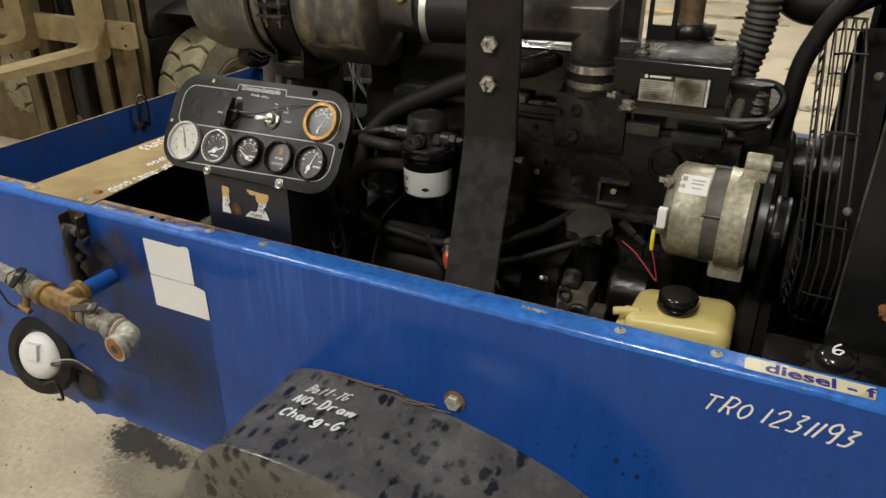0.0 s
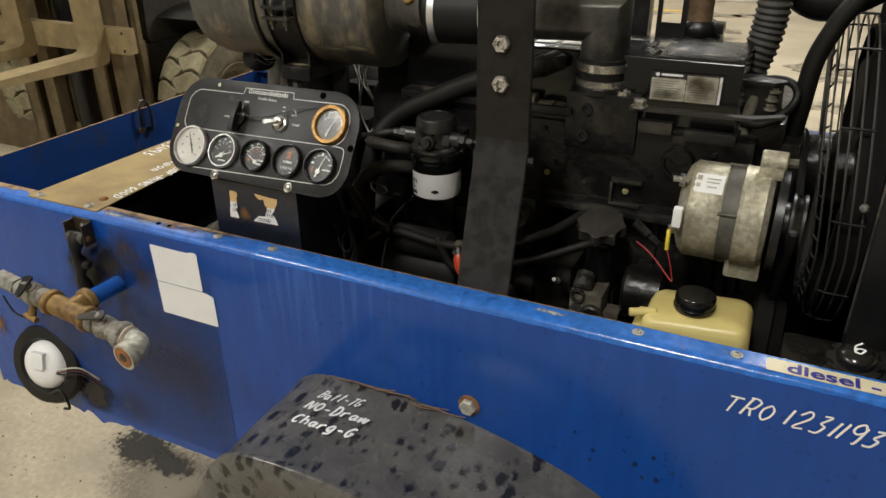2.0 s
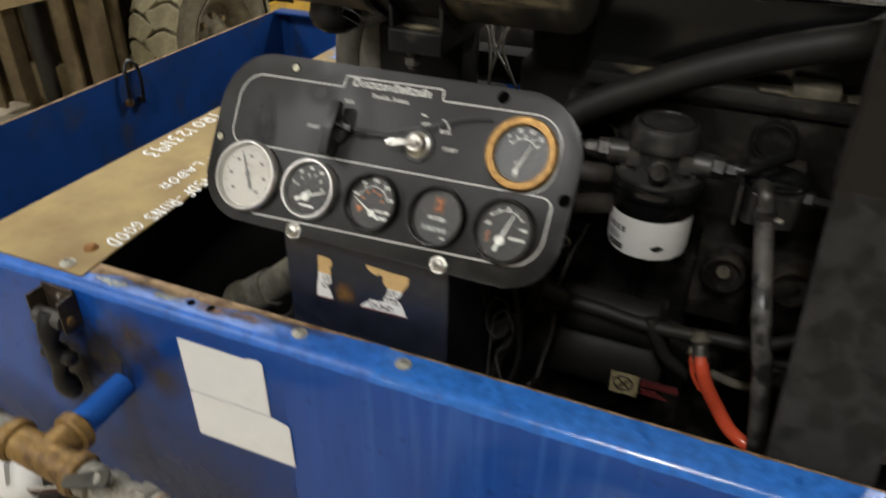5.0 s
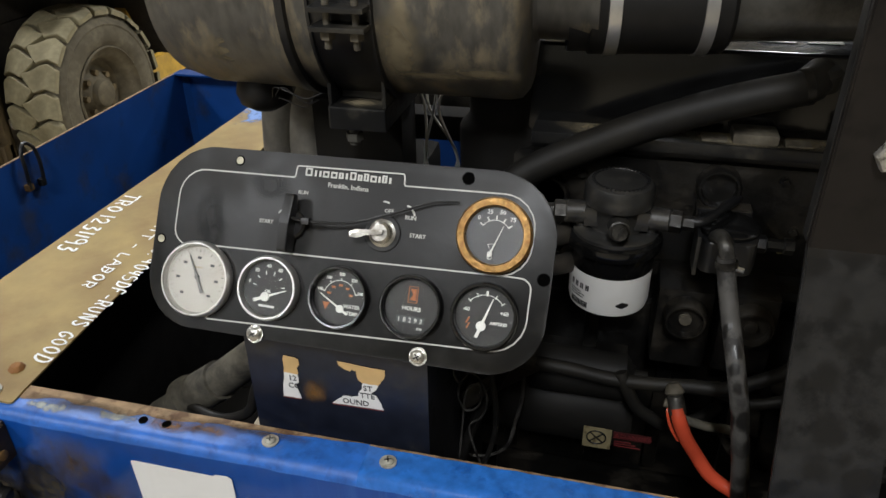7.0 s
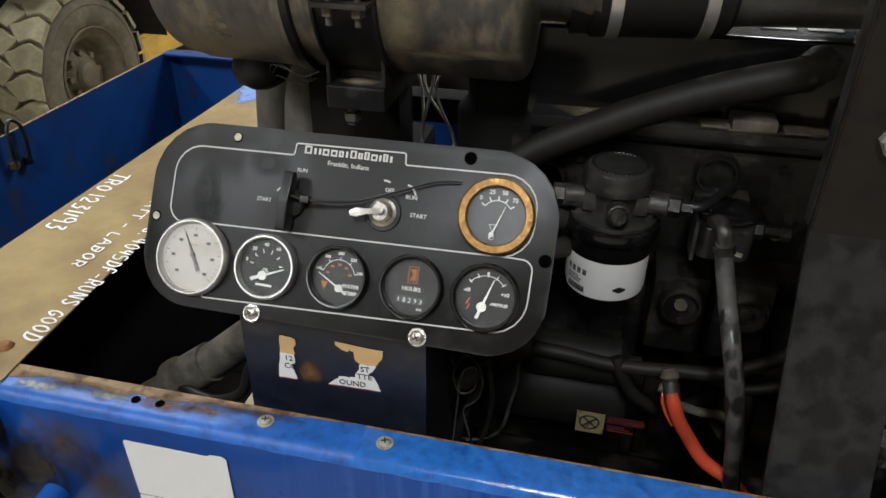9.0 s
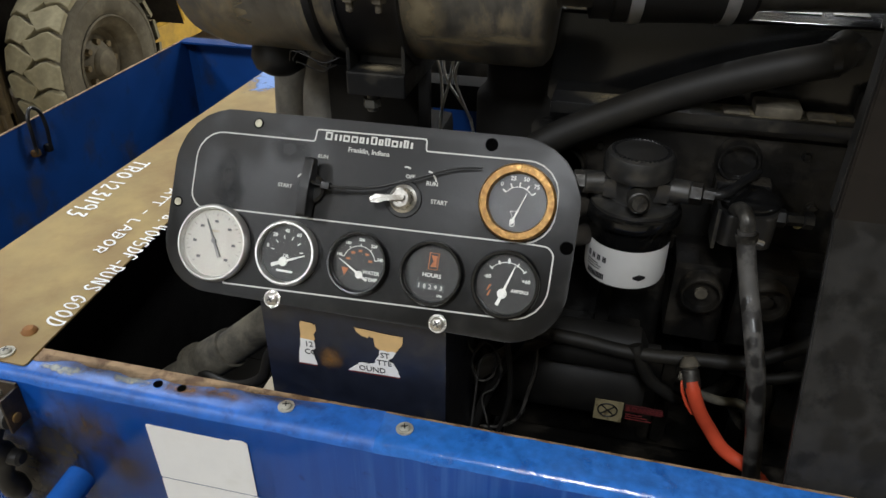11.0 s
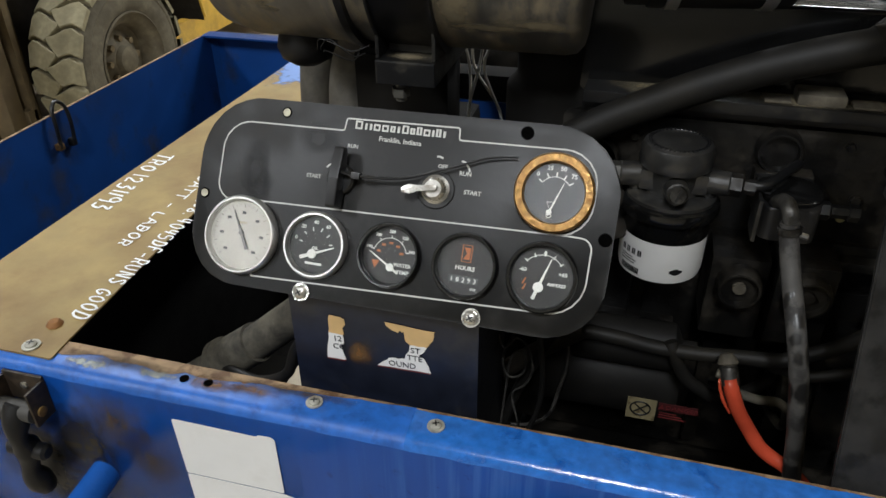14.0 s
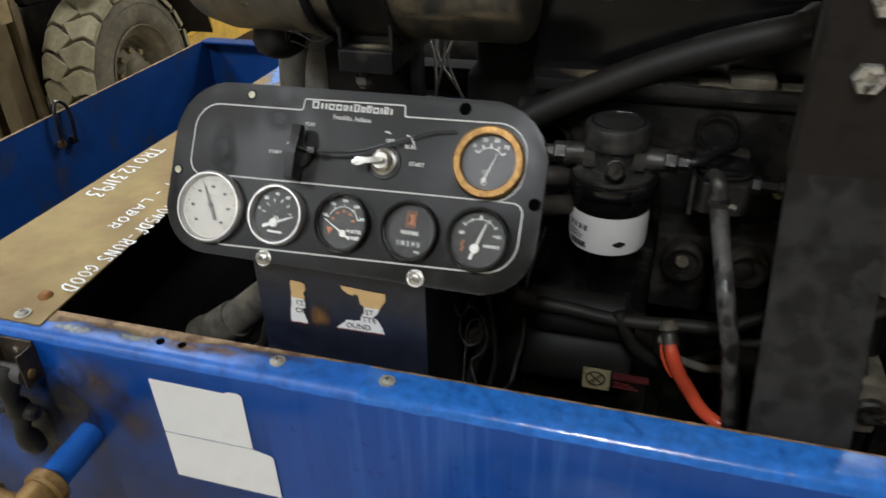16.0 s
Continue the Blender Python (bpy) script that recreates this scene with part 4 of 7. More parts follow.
part("rim", lathe((0.27, -0.19, 0.335), -Y, [(0.2, 0.01), (0.19, -0.03), (0.12, -0.04), (0.1, -0.01), (0, -0.01)], 36), BLACK, tw)
rnd = random.Random(5)
for i in range(9):
    x = 0.06 + 0.19 * i / 8 + rnd.uniform(-0.01, 0.01)
    z = 0.798 if x < 0.2 else 0.792
    pts = [(x - 0.02, -0.006, z - 0.002), (x + 0.01, -0.010 - rnd.uniform(0, 0.006), z + rnd.uniform(0, 0.006)), (x + 0.035, -0.004 - rnd.uniform(0, 0.006), z - 0.003 + rnd.uniform(0, 0.010))]
    solo("dry_twig", tube(pts, 0.0011, 6, 4), PIPE_RUST, pts[0], "dry brown twig lying along the fender edge", "twig", "twigs on the fender")

# ---- control panel ----
PC, PU, PV = Vector((-0.137, 0.0945, 1.168)), Vector((0.99928, -0.038, 0)), Vector((0.0199, 0.5239, 0.8516))
PM = plane_at(PC, PU, PV)
PN = (PM.to_3x3() @ Z).normalized()


def on_panel(u, v, w=0.0):
    return PM @ Vector((u, v, w))


cp = thing("control_panel", (-0.137, 0.05, 1.05), "black control panel plate with round gauges and white lines", "control panel")
face = part("face_plate", prism(rounded([(-0.1905, -0.0835), (0.1912, -0.0785), (0.1912, 0.0962), (-0.1905, 0.0885)], [0.048, 0.048, 0.056, 0.056], 8), PM @ Matrix.Translation((0, 0, -0.004)), 0.004, bevel=0.001), PANEL_BLACK, cp)
part("back_rim", prism(rounded([(-0.185, -0.078), (0.184, -0.073), (0.184, 0.090), (-0.185, 0.083)], [0.045, 0.045, 0.05, 0.05], 8), PM @ Matrix.Translation((0, 0, -0.022)), 0.018), BLACK, cp)
top = rounded([(-0.169, -0.0065), (-0.169, 0.0665), (-0.0525, 0.0695), (-0.0515, 0.0803), (0.0515, 0.0832), (0.0525, 0.0728), (0.1715, 0.0765), (0.1715, 0.0065)], [0.016, 0.026, 0.002, 0.002, 0.002, 0.002, 0.028, 0.028], 6)
part("white_line", ribbon(top, PM, 0.0013, 0.0006), PRINT, face)
part("white_line", ribbon([(-0.152, -0.004), (0.156, 0.0062)], PM, 0.0013, 0.0006), PRINT, face)
low = rounded([(-0.132, -0.0722), (0.175, -0.0575), (0.175, 0.006), (0.156, 0.0062)], [0.001, 0.030, 0.024, 0.001], 6)
part("white_line", ribbon(low, PM, 0.0013, 0.0006), PRINT, face)
for su, sv, sw, sh in ((-0.134, 0.026, 0.022, 0.036), (-0.128, 0.010, 0.020, 0.026), (-0.075, 0.060, 0.030, 0.020)):
    patch("smudge", on_panel(su, sv, 0.0004), PM.to_3x3() @ Vector((sw, 0, 0)), PM.to_3x3() @ Vector((0, sh, 0)), S_SMUDGE, face, "black rubbed smudge")
# maker's mark, as plain shapes
u = -0.0428
for i, w in enumerate((6.4, 3.2, 1.6, 5.8, 5.8, 4.0, 2.8, 5.4, 3.8, 4.2, 5.6, 1.6, 4.0, 2.6)):
    w *= 0.001
    h = 0.0070 if i in (0, 7, 9, 12) else 0.0055
    v = 0.0728 + u * 0.012
    m = PM @ Matrix.Translation((0, 0, 0.0003))
    if w > 0.0035:
        part("maker_mark", ribbon([(u + 0.0006, v + 0.0006), (u + w - 0.0006, v + 0.0006), (u + w - 0.0006, v + h - 0.0006), (u + 0.0006, v + h - 0.0006)], m, 0.0022, 0.0003, None, True), PRINT, face)
    else:
        part("maker_mark", ribbon([(u + w / 2, v), (u + w / 2, v + h)], m, 0.0022, 0.0003), PRINT, face)
    u += w + 0.0020
for txt, u, v, h in (("Franklin, Indiana", 0.0, 0.0640, 0.0042), ("RUN", -0.0425, 0.0550, 0.0034), ("START", -0.0755, 0.0246, 0.0034), ("OFF", 0.0415, 0.0475, 0.0034), ("RUN", 0.062, 0.0437, 0.0036), ("START", 0.0705, 0.0285, 0.0036)):
    writing(txt, PM @ Matrix.Translation((u, v, 0.0006)), h, PRINT, face, align="CENTER", thick=0.0001)
for u, v, a in ((-0.062, 0.037, 40), (0.038, 0.0565, -10), (0.060, 0.0545, -25), (0.064, 0.050, -60)):
    m = PM @ Matrix.Translation((u, v, 0.0006)) @ pose(0, 0, 0, 0, 0, a)
    part("scratch", ribbon([(-0.003, 0), (0, 0.0006), (0.003, 0)], m, 0.0016, 0), PRINT, face)
for u, v in ((-0.0715, -0.0782), (0.0855, -0.0735)):
    hb = part("screw_washer", rod(on_panel(u, v), on_panel(u, v, 0.0016), 0.0082, 20), STEEL, cp)
    part("screw_head", lathe(on_panel(u, v, 0.0016), PN, [(0, 0), (0.0062, 0), (0.006, 0.003), (0.004, 0.0046), (0, 0.0048)], 16), STEEL, cp)
    for a in (35, 125):
        part("cross_recess", prism([(-0.0032, -0.0006), (0.0032, -0.0006), (0.0032, 0.0006), (-0.0032, 0.0006)], PM @ Matrix.Translation((u, v, 0.0064)) @ pose(0, 0, 0, 0, 0, a), 0.0003), DIAL_BLACK, cp, smooth=0)
for u, v, mt in ((-0.1105, 0.0793, GALV), (-0.1825, -0.0032, GALV), (0.109, 0.0855, HOLE), (0.1845, 0.0075, HOLE)):
    part("plate_hole", rod(on_panel(u, v, -0.0005), on_panel(u, v, 0.0007), 0.0056 if mt == HOLE else 0.0036, 18), mt if mt == HOLE else ALU, cp)
    if mt == GALV:
        part("hole_rim", ring(on_panel(u, v, 0.0002), PN, 0.0041, 0.0007, 20, 6), HOLE, cp)


def gauge(u, v, r, kind):
    g = part("gauge", lathe(on_panel(u, v, -0.03), PN, [(0, 0), (r * 0.86, 0), (r * 0.86, 0.03), (r * 0.95, 0.0305), (r * 0.95, 0.0315), (0, 0.0315)], 36), BLACK, cp, smooth=30)
    rim = {"air": CHROME, "oil": CHROME, "amber": AMBER}.get(kind, BEZEL)
    h = 0.010 if kind in ("air", "oil", "amber") else 0.012
    ri = r * (0.885 if kind == "air" else 0.865 if kind != "amber" else 0.76)
    part("bezel", lathe(on_panel(u, v, 0.0), PN, [(r * 0.98, 0), (r, 0.002), (r, h * 0.7), (r * 0.95, h), (ri * 1.03, h), (ri, h * 0.8), (ri * 0.98, 0.003), (r * 0.9, 0.0016)], 40), rim, g)
    dial = {"air": DIAL_WHITE, "amber": DIAL_GREY}.get(kind, DIAL_BLACK)
    z0 = 0.0035
    part("dial", rod(on_panel(u, v, 0.0012), on_panel(u, v, z0), ri * 0.985, 36), dial, g)
    ink = DIAL_BLACK if kind == "air" else PRINT
    M = PM @ Matrix.Translation((u, v, z0 + 0.0005))

    def line(pts, w, mt):
        return ribbon(pts, M, w, 0), mt

    def ticks(a0, a1, n, r0, r1, w, mt):
        bm = bmesh.new()
        for i in range(n):
            a = radians(a0 + (a1 - a0) * i / (n - 1))
            ribbon([(r0 * math.cos(a), r0 * math.sin(a)), (r1 * math.cos(a), r1 * math.sin(a))], M, w, 0, bm)
        part("scale_marks", bm, mt, g)

    def arc(a0, a1, rr, w, mt):
        part("scale_arc", ribbon([(rr * math.cos(radians(a0 + (a1 - a0) * i / 20)), rr * math.sin(radians(a0 + (a1 - a0) * i / 20))) for i in range(21)], M, w, 0), mt, g)

    def word(txt, du, dv, h, mt=ink):
        writing(txt, M @ Matrix.Translation((du, dv, 0.0001)), h, mt, g, "dial_print", align="CENTER", thick=0.0001)

    def needle(pu, pv, ang, length, tail, w, mt, hub):
        a = radians(ang)
        d, s = Vector((math.cos(a), math.sin(a))), Vector((-math.sin(a), math.cos(a)))
        p = Vector((pu, pv))
        out = [p - d * tail - s * w, p + d * length - s * w * 0.25, p + d * length + s * w * 0.25, p - d * tail + s * w]
        bm = prism([tuple(q) for q in out], M @ Matrix.Translation((0, 0, 0.0006)), 0.0006)
        rod(M @ Vector((pu, pv, 0)), M @ Vector((pu, pv, 0.0018)), hub, 16, 0, bm)
        part("needle", bm, mt, g, smooth=0)

    if kind == "air":
        ticks(225, -45, 11, r * 0.70, r * 0.78, 0.0006, DIAL_GREY)
        for i in range(7):
            a = radians(225 - 45 * i)
            part("scale_figure", ribbon([(r * 0.56 * math.cos(a) - 0.002, r * 0.56 * math.sin(a)), (r * 0.56 * math.cos(a) + 0.002, r * 0.56 * math.sin(a))], M, 0.0024, 0), DIAL_GREY, g)
        ticks(225, -45, 31, r * 0.74, r * 0.78, 0.0004, DIAL_GREY)
        part("dial_print", ribbon([(-0.0045, 0.011), (0.0045, 0.011)], M, 0.0020, 0), LABEL_GREY, g)
        needle(0, 0.002, 117, r * 0.6, r * 0.45, 0.0016, STEEL_DARK, 0.0022)
    elif kind == "oil":
        ticks(172, 8, 6, r * 0.42, r * 0.54, 0.0009, PRINT)
        for i, tx in enumerate(("0", "20", "40", "60")):
            a = radians(168 - 36 * i)
            word(tx, r * 0.66 * math.cos(a), r * 0.66 * math.sin(a) - 0.001, 0.0032)
        word("OIL", 0, -0.004, 0.0028)
        part("dial_print", ribbon([(-0.008, -0.0165), (0.008, -0.0165)], M, 0.002, 0), PRINT, g)
        needle(-0.002, -0.008, 22, r * 0.72, r * 0.40, 0.0017, PRINT, 0.0042)
    elif kind == "water":
        arc(165, 15, r * 0.53, 0.0006, PRINT)
        ticks(165, 15, 5, r * 0.53, r * 0.61, 0.0008, PRINT)
        for i, tx in enumerate(("140", "180", "200", "220", "240")):
            a = radians(165 - 37.5 * i)
            word(tx, r * 0.70 * math.cos(a), r * 0.72 * math.sin(a) - 0.001, 0.0026)
            part("scale_figure", ribbon([(r * 0.38 * math.cos(a) - 0.0018, r * 0.38 * math.sin(a)), (r * 0.38 * math.cos(a) + 0.0018, r * 0.38 * math.sin(a))], M, 0.0020, 0), ORANGE, g)
        word("WATER", 0.0125, -0.0085, 0.0032)
        word("TEMP", 0.0135, -0.0145, 0.0032)
        part("dial_symbol", prism([(-0.0155, -0.0055), (-0.0085, -0.0055), (-0.012, -0.0125)], M, 0.0003), ORANGE, g, smooth=0)
        needle(0.002, -0.010, 150, r * 0.82, r * 0.30, 0.0011, PRINT, 0.0034)
    elif kind == "hours":
        s = M @ Matrix.Translation((0, 0.0105, 0))
        part("dial_symbol", ribbon([(-0.004, -0.007), (0.004, -0.007), (0.004, 0.007), (-0.004, 0.007)], s, 0.0009, 0, None, True), ORANGE, g)
        part("dial_symbol", prism([(-0.0028, 0.005), (0.0028, 0.005), (-0.0028, -0.005), (0.0028, -0.005)], s, 0.0003), ORANGE, g, smooth=0)
        word("HOURS", 0, -0.0035, 0.0036)
        part("counter_window", prism([(-0.0125, -0.0145), (0.0125, -0.0145), (0.0125, -0.0085), (-0.0125, -0.0085)], M, 0.0004), DIAL_GREY, g, smooth=0)
        for i, tx in enumerate("18293"):
            writing(tx, M @ Matrix.Translation((-0.010 + 0.005 * i, -0.0137, 0.0008)), 0.0040, PRINT, g, "dial_print", align="CENTER")
        word("1/10", 0.009, -0.0195, 0.0020)
    elif kind == "amps":
        arc(140, 40, r * 0.62, 0.0006, PRINT)
        ticks(140, 40, 5, r * 0.58, r * 0.70, 0.0009, PRINT)
        word("0", 0, 0.0185, 0.0034)
        word("-60", -0.0165, 0.003, 0.0032)
        word("+60", 0.0165, 0.003, 0.0032)
        word("AMPERES", 0.0125, -0.006, 0.0026)
        part("dial_symbol", ribbon([(-0.013, -0.002), (-0.0155, -0.0075), (-0.0125, -0.007), (-0.0145, -0.012)], M, 0.0014, 0), ORANGE, g)
        needle(-0.002, -0.0085, 72, r * 0.86, r * 0.36, 0.0015, PRINT, 0.0042)
    else:
        ticks(145, 35, 5, r * 0.40, r * 0.52, 0.0012, PRINT)
        arc(145, 35, r * 0.40, 0.0007, PRINT)
        for i, tx in enumerate(("0", "25", "50", "75")):
            a = radians(140 - 32 * i)
            word(tx, r * 0.60 * math.cos(a), r * 0.58 * math.sin(a), 0.0036)
        part("dial_symbol", ribbon([(-0.005, -0.008), (0.002, -0.007), (-0.002, -0.0135)], M, 0.0009, 0, None, True), PRINT, g)
        needle(-0.002, -0.016, 70, r * 0.8, 0.003, 0.0009, PRINT, 0.0022)
        part("scale_ring", ring(M @ Vector((-0.002, -0.0185, 0)), PN, 0.002, 0.0004, 14, 6), PRINT, g)
    gl = part("glass", rod(on_panel(u, v, h * 0.62), on_panel(u, v, h * 0.70), ri * 0.99, 36), GLASS, g, "clear dial glass")
    gl.visible_shadow = False
    return g


gauge(-0.1365, -0.0362, 0.0360, "air")
gauge(-0.0625, -0.0345, 0.0300, "oil")
gauge(0.0072, -0.0328, 0.0285, "water")
gauge(0.0747, -0.0312, 0.0285, "hours")
gauge(0.1395, -0.0300, 0.0295, "amps")
gauge(0.1388, 0.0392, 0.0330, "amber")
# rotary handle, tie, key switch
hd = part("switch_handle", prism(rounded([(-0.0085, -0.026), (0.007, -0.026), (0.0095, 0.0), (0.003, 0.027), (-0.005, 0.027), (-0.010, 0.0)], 0.003, 3), PM @ Matrix.Translation((-0.0475, 0.0265, 0.012)) @ pose(0, 0, 0, 0, 90, 0) @ pose(0, 0, 0, 0, 0, 0) @ Matrix.Translation((0, 0, -0.0045)), 0.009, bevel=0.0015), BLACK, cp, "black switch handle")
part("switch_boss", rod(on_panel(-0.0475, 0.0265), on_panel(-0.0475, 0.0265, 0.008), 0.013, 24, 0.002), BLACK, cp)
part("cable_tie", tube([on_panel(-0.044, 0.032, 0.016), on_panel(-0.030, 0.0305, 0.014), on_panel(0.01, 0.034, 0.010), on_panel(0.05, 0.048, 0.008), on_panel(0.080, 0.060, 0.006), on_panel(0.105, 0.0640, 0.005)], 0.0013, 8, 8, radii=lambda f: 0.0016 - 0.0009 * f), BLACK, cp, "thin black cable tie")
part("tie_head", box((-0.004, -0.003, -0.003), (0.004, 0.003, 0.003), 0.001, None, PM @ Matrix.Translation((-0.030, 0.0305, 0.014))), BLACK, cp)
ks = part("key_switch", lathe(on_panel(0.0385, 0.0290), PN, [(0.0125, 0), (0.0125, 0.003), (0.010, 0.004), (0.0095, 0.010), (0.0075, 0.012), (0, 0.012)], 28), STEEL, cp, "chromed key switch")
part("switch_nut", rod(on_panel(0.0385, 0.029), on_panel(0.0385, 0.029, 0.002), 0.0165, 28, 0.0005), BLACK, ks)
part("key", prism(rounded([(0.004, -0.002), (0.006, 0.003), (-0.012, 0.003), (-0.020, 0.004), (-0.026, 0.001), (-0.026, -0.003), (-0.018, -0.004), (-0.012, -0.002)], 0.0015, 2), PM @ Matrix.Translation((0.0385, 0.0285, 0.014)) @ pose(0, 0, 0, 0, 0, 8), 0.003, bevel=0.0005), STEEL, ks, "small metal key")
# pedestal under the panel
pd = thing("panel_pedestal", (-0.14, 0.10, 0.5), "black sheet steel pedestal with torn warning label", "bracket")
bm = bmesh.new()
prof = [(-0.226, 0.20), (-0.229, 0.20), (-0.229, 0.066), (-0.049, 0.066), (-0.049, 0.20), (-0.052, 0.20), (-0.052, 0.069), (-0.226, 0.069)]
part("sheet", prism(prof, Matrix.Translation((0, 0, 0.505)), 0.585), NAVY, pd, smooth=0)
part("foot_plate", box((-0.24, 0.06, 0.5055), (-0.04, 0.21, 0.512), 0.001), BLACK, pd, smooth=0)
LM = plane_at((-0.190, 0.0652, 1.027), (1, 0, 0.02), (-0.02, 0, 1))


def torn(outline, mt, nm, lift):
    pts = []
    n = len(outline)
    for i in range(n):
        a, b = Vector(outline[i]), Vector(outline[(i + 1) % n])
        for k in range(4):
            q = a.lerp(b, k / 4)
            j = 0.0016 if k else 0.0
            pts.append((q.x + j * noise.noise((q.x * 900, q.y * 900, 2)), q.y + j * noise.noise((q.x * 900, q.y * 900, 7))))
    return part(nm, prism(pts, LM @ Matrix.Translation((0, 0, lift)), 0.0005), mt, pd, smooth=0)


torn([(-0.006, -0.005), (0.013, -0.005), (0.010, 0.008), (0.009, 0.013), (0.013, 0.015), (0.0125, 0.025), (-0.0015, 0.026)], WHITE, "label_scrap", 0.0)
torn([(-0.0015, 0.026), (0.0125, 0.025), (0.0135, 0.029), (0.0127, 0.033), (0.016, 0.037), (0.016, 0.043), (0.013, 0.045), (0.001, 0.046)], LABEL_ORANGE, "label_scrap", 0.0)
torn([(0.045, -0.005), (0.097, -0.005), (0.095, 0.003), (0.091, 0.011), (0.086, 0.014), (0.091, 0.019), (0.094, 0.025), (0.0785, 0.0254), (0.077, 0.018), (0.073, 0.0115), (0.072, 0.0076), (0.060, 0.0068), (0.054, 0.003)], WHITE, "label_scrap", 0.0)
torn([(0.0785, 0.0254), (0.094, 0.025), (0.098, 0.031), (0.101, 0.037), (0.102, 0.044), (0.055, 0.0475), (0.056, 0.044), (0.0605, 0.0405), (0.067, 0.0375), (0.069, 0.040), (0.073, 0.039), (0.0745, 0.0285)], LABEL_ORANGE, "label_scrap", 0.0)
for a, b in (((-0.006, -0.0055), (0.013, -0.0058)), ((0.045, -0.0055), (0.097, -0.0055))):
    part("label_border", ribbon([a, b], LM, 0.0014, 0.0007), LABEL_RED, pd)
patch("glue_stain", LM @ Vector((0.028, 0.006, 0.0004)), LM.to_3x3() @ Vector((0.019, 0, 0)), LM.to_3x3() @ Vector((0, 0.022, 0)), S_RUST, pd, "rusty glue stain")
for txt, u, v in (("12", 0.0025, 0.0172), ("CO", 0.0012, 0.0078), ("ST", 0.0785, 0.0168), ("TTE", 0.0745, 0.0076), ("OUND", 0.056, -0.0022)):
    writing(txt, LM @ Matrix.Translation((u, v, 0.0009)), 0.0062, DIAL_BLACK, pd, "label_print")

# ---- bent strap ----
sp = thing("support_strap", (0.29, 0.05, 0.93), "bent flat grey black steel strap with two bolts", "bracket")
W = 0.0415
mids = [(0.2915, 0.1225, 1.80), (0.2915, 0.1225, 1.214), (0.2918, 0.1215, 1.206), (0.296, 0.0145, 0.90)]
def bar(spots):
    bm = bmesh.new()
    rows = []
    for cx, cy, cz in spots:
        rows.append([bm.verts.new((cx + s * W, cy + dy, cz)) for s, dy in ((-1, 0), (1, 0), (1, 0.0075), (-1, 0.0075))])
    for a, b in zip(rows, rows[1:]):
        for j in range(4):
            bm.faces.new((a[j], a[(j + 1) % 4], b[(j + 1) % 4], b[j]))
    bm.faces.new(rows[0]), bm.faces.new(rows[-1])
    bmesh.ops.bevel(bm, geom=[e for e in bm.edges if abs(e.verts[0].co.z - e.verts[1].co.z) > 0.05], offset=0.0012, segments=2, affect="EDGES")
    return bm


part("upright_bar", bar(mids[:2]), STRAP, sp, smooth=25)
part("sloping_bar", bar(mids[1:]), STRAP_GREY, sp, "blotched steel, lightened by a painted sheen", smooth=25)
part("foot", box((0.252, 0.0045, 0.885), (0.339, 0.06, 0.900), 0.002), STRAP, sp)
for zz in (1.296, 1.352):
    part("strap_bolt", lathe((0.2885, 0.1222, zz), -Y, [(0, 0), (0.0125, 0), (0.0125, 0.007), (0.011, 0.009), (0.006, 0.009), (0.005, 0.003), (0, 0.003)], 6), BOLT, sp, smooth=30)
part("edge_lip", box((0.2495, 0.1305, 1.215), (0.2535, 0.146, 1.80), 0.0008), STRAP_GREY, sp)

# ---- air filter ----
af = thing("air_filter", (-0.18, 0.36, 1.24), "dusty black air filter canister on saddle bracket", "air filter")
AC = Vector((0, 0.36, 1.363))


def along(x, dy=0.0, dz=0.0):
    return Vector((x, AC.y + dy, AC.z + dz))


part("canister", lathe(along(-0.235), X, [(0.10, 0), (0.119, 0.0), (0.120, 0.004), (0.120, 0.215), (0.1175, 0.226), (0.110, 0.232), (0.06, 0.236), (0.056, 0.240), (0.056, 0.30), (0, 0.30)], 56), FILTER, af)
part("cover", lathe(along(-0.405), X, [(0, 0), (0.05, 0.0), (0.055, 0.004), (0.098, 0.006), (0.112, 0.016), (0.120, 0.045), (0.1215, 0.15), (0.125, 0.155), (0.125, 0.168), (0.12, 0.172), (0.1, 0.172)], 56), FILTER, af)
part("clamp_ring", lathe(along(-0.240), X, [(0.12, 0), (0.1265, 0.001), (0.1265, 0.009), (0.12, 0.010)], 56), BLACK, af)
bm = lathe(along(-0.207), X, [(0.1205, 0), (0.1235, 0), (0.1235, 0.066), (0.1205, 0.066)], 56)
mb = part("mounting_band", bm, BLACK, af)
for xx in (-0.207, -0.144):
    part("band_lip", lathe(along(xx), X, [(0.1235, 0), (0.1275, 0.0), (0.1275, 0.003), (0.1235, 0.003)], 56), BLACK, mb)
fl = part("band_flange", box((-0.197, 0.213, 1.357), (-0.142, 0.240, 1.362), 0.001, box((-0.197, 0.213, 1.339), (-0.142, 0.243, 1.344), 0.001)), BLACK_DUST, af)
for xx in (-0.183, -0.154):
    part("flange_bolt", rod((xx, 0.226, 1.320), (xx, 0.226, 1.370), 0.0036, 12, 0.001, lathe((xx, 0.226, 1.330), Z, [(0, 0), (0.0075, 0), (0.0075, 0.008), (0, 0.008)], 6)), DIRTY, fl)
sa = part("saddle_bracket", box((-0.208, 0.268, 1.222), (-0.144, 0.42, 1.247), 0.002), BLACK_DUST, af, smooth=0)
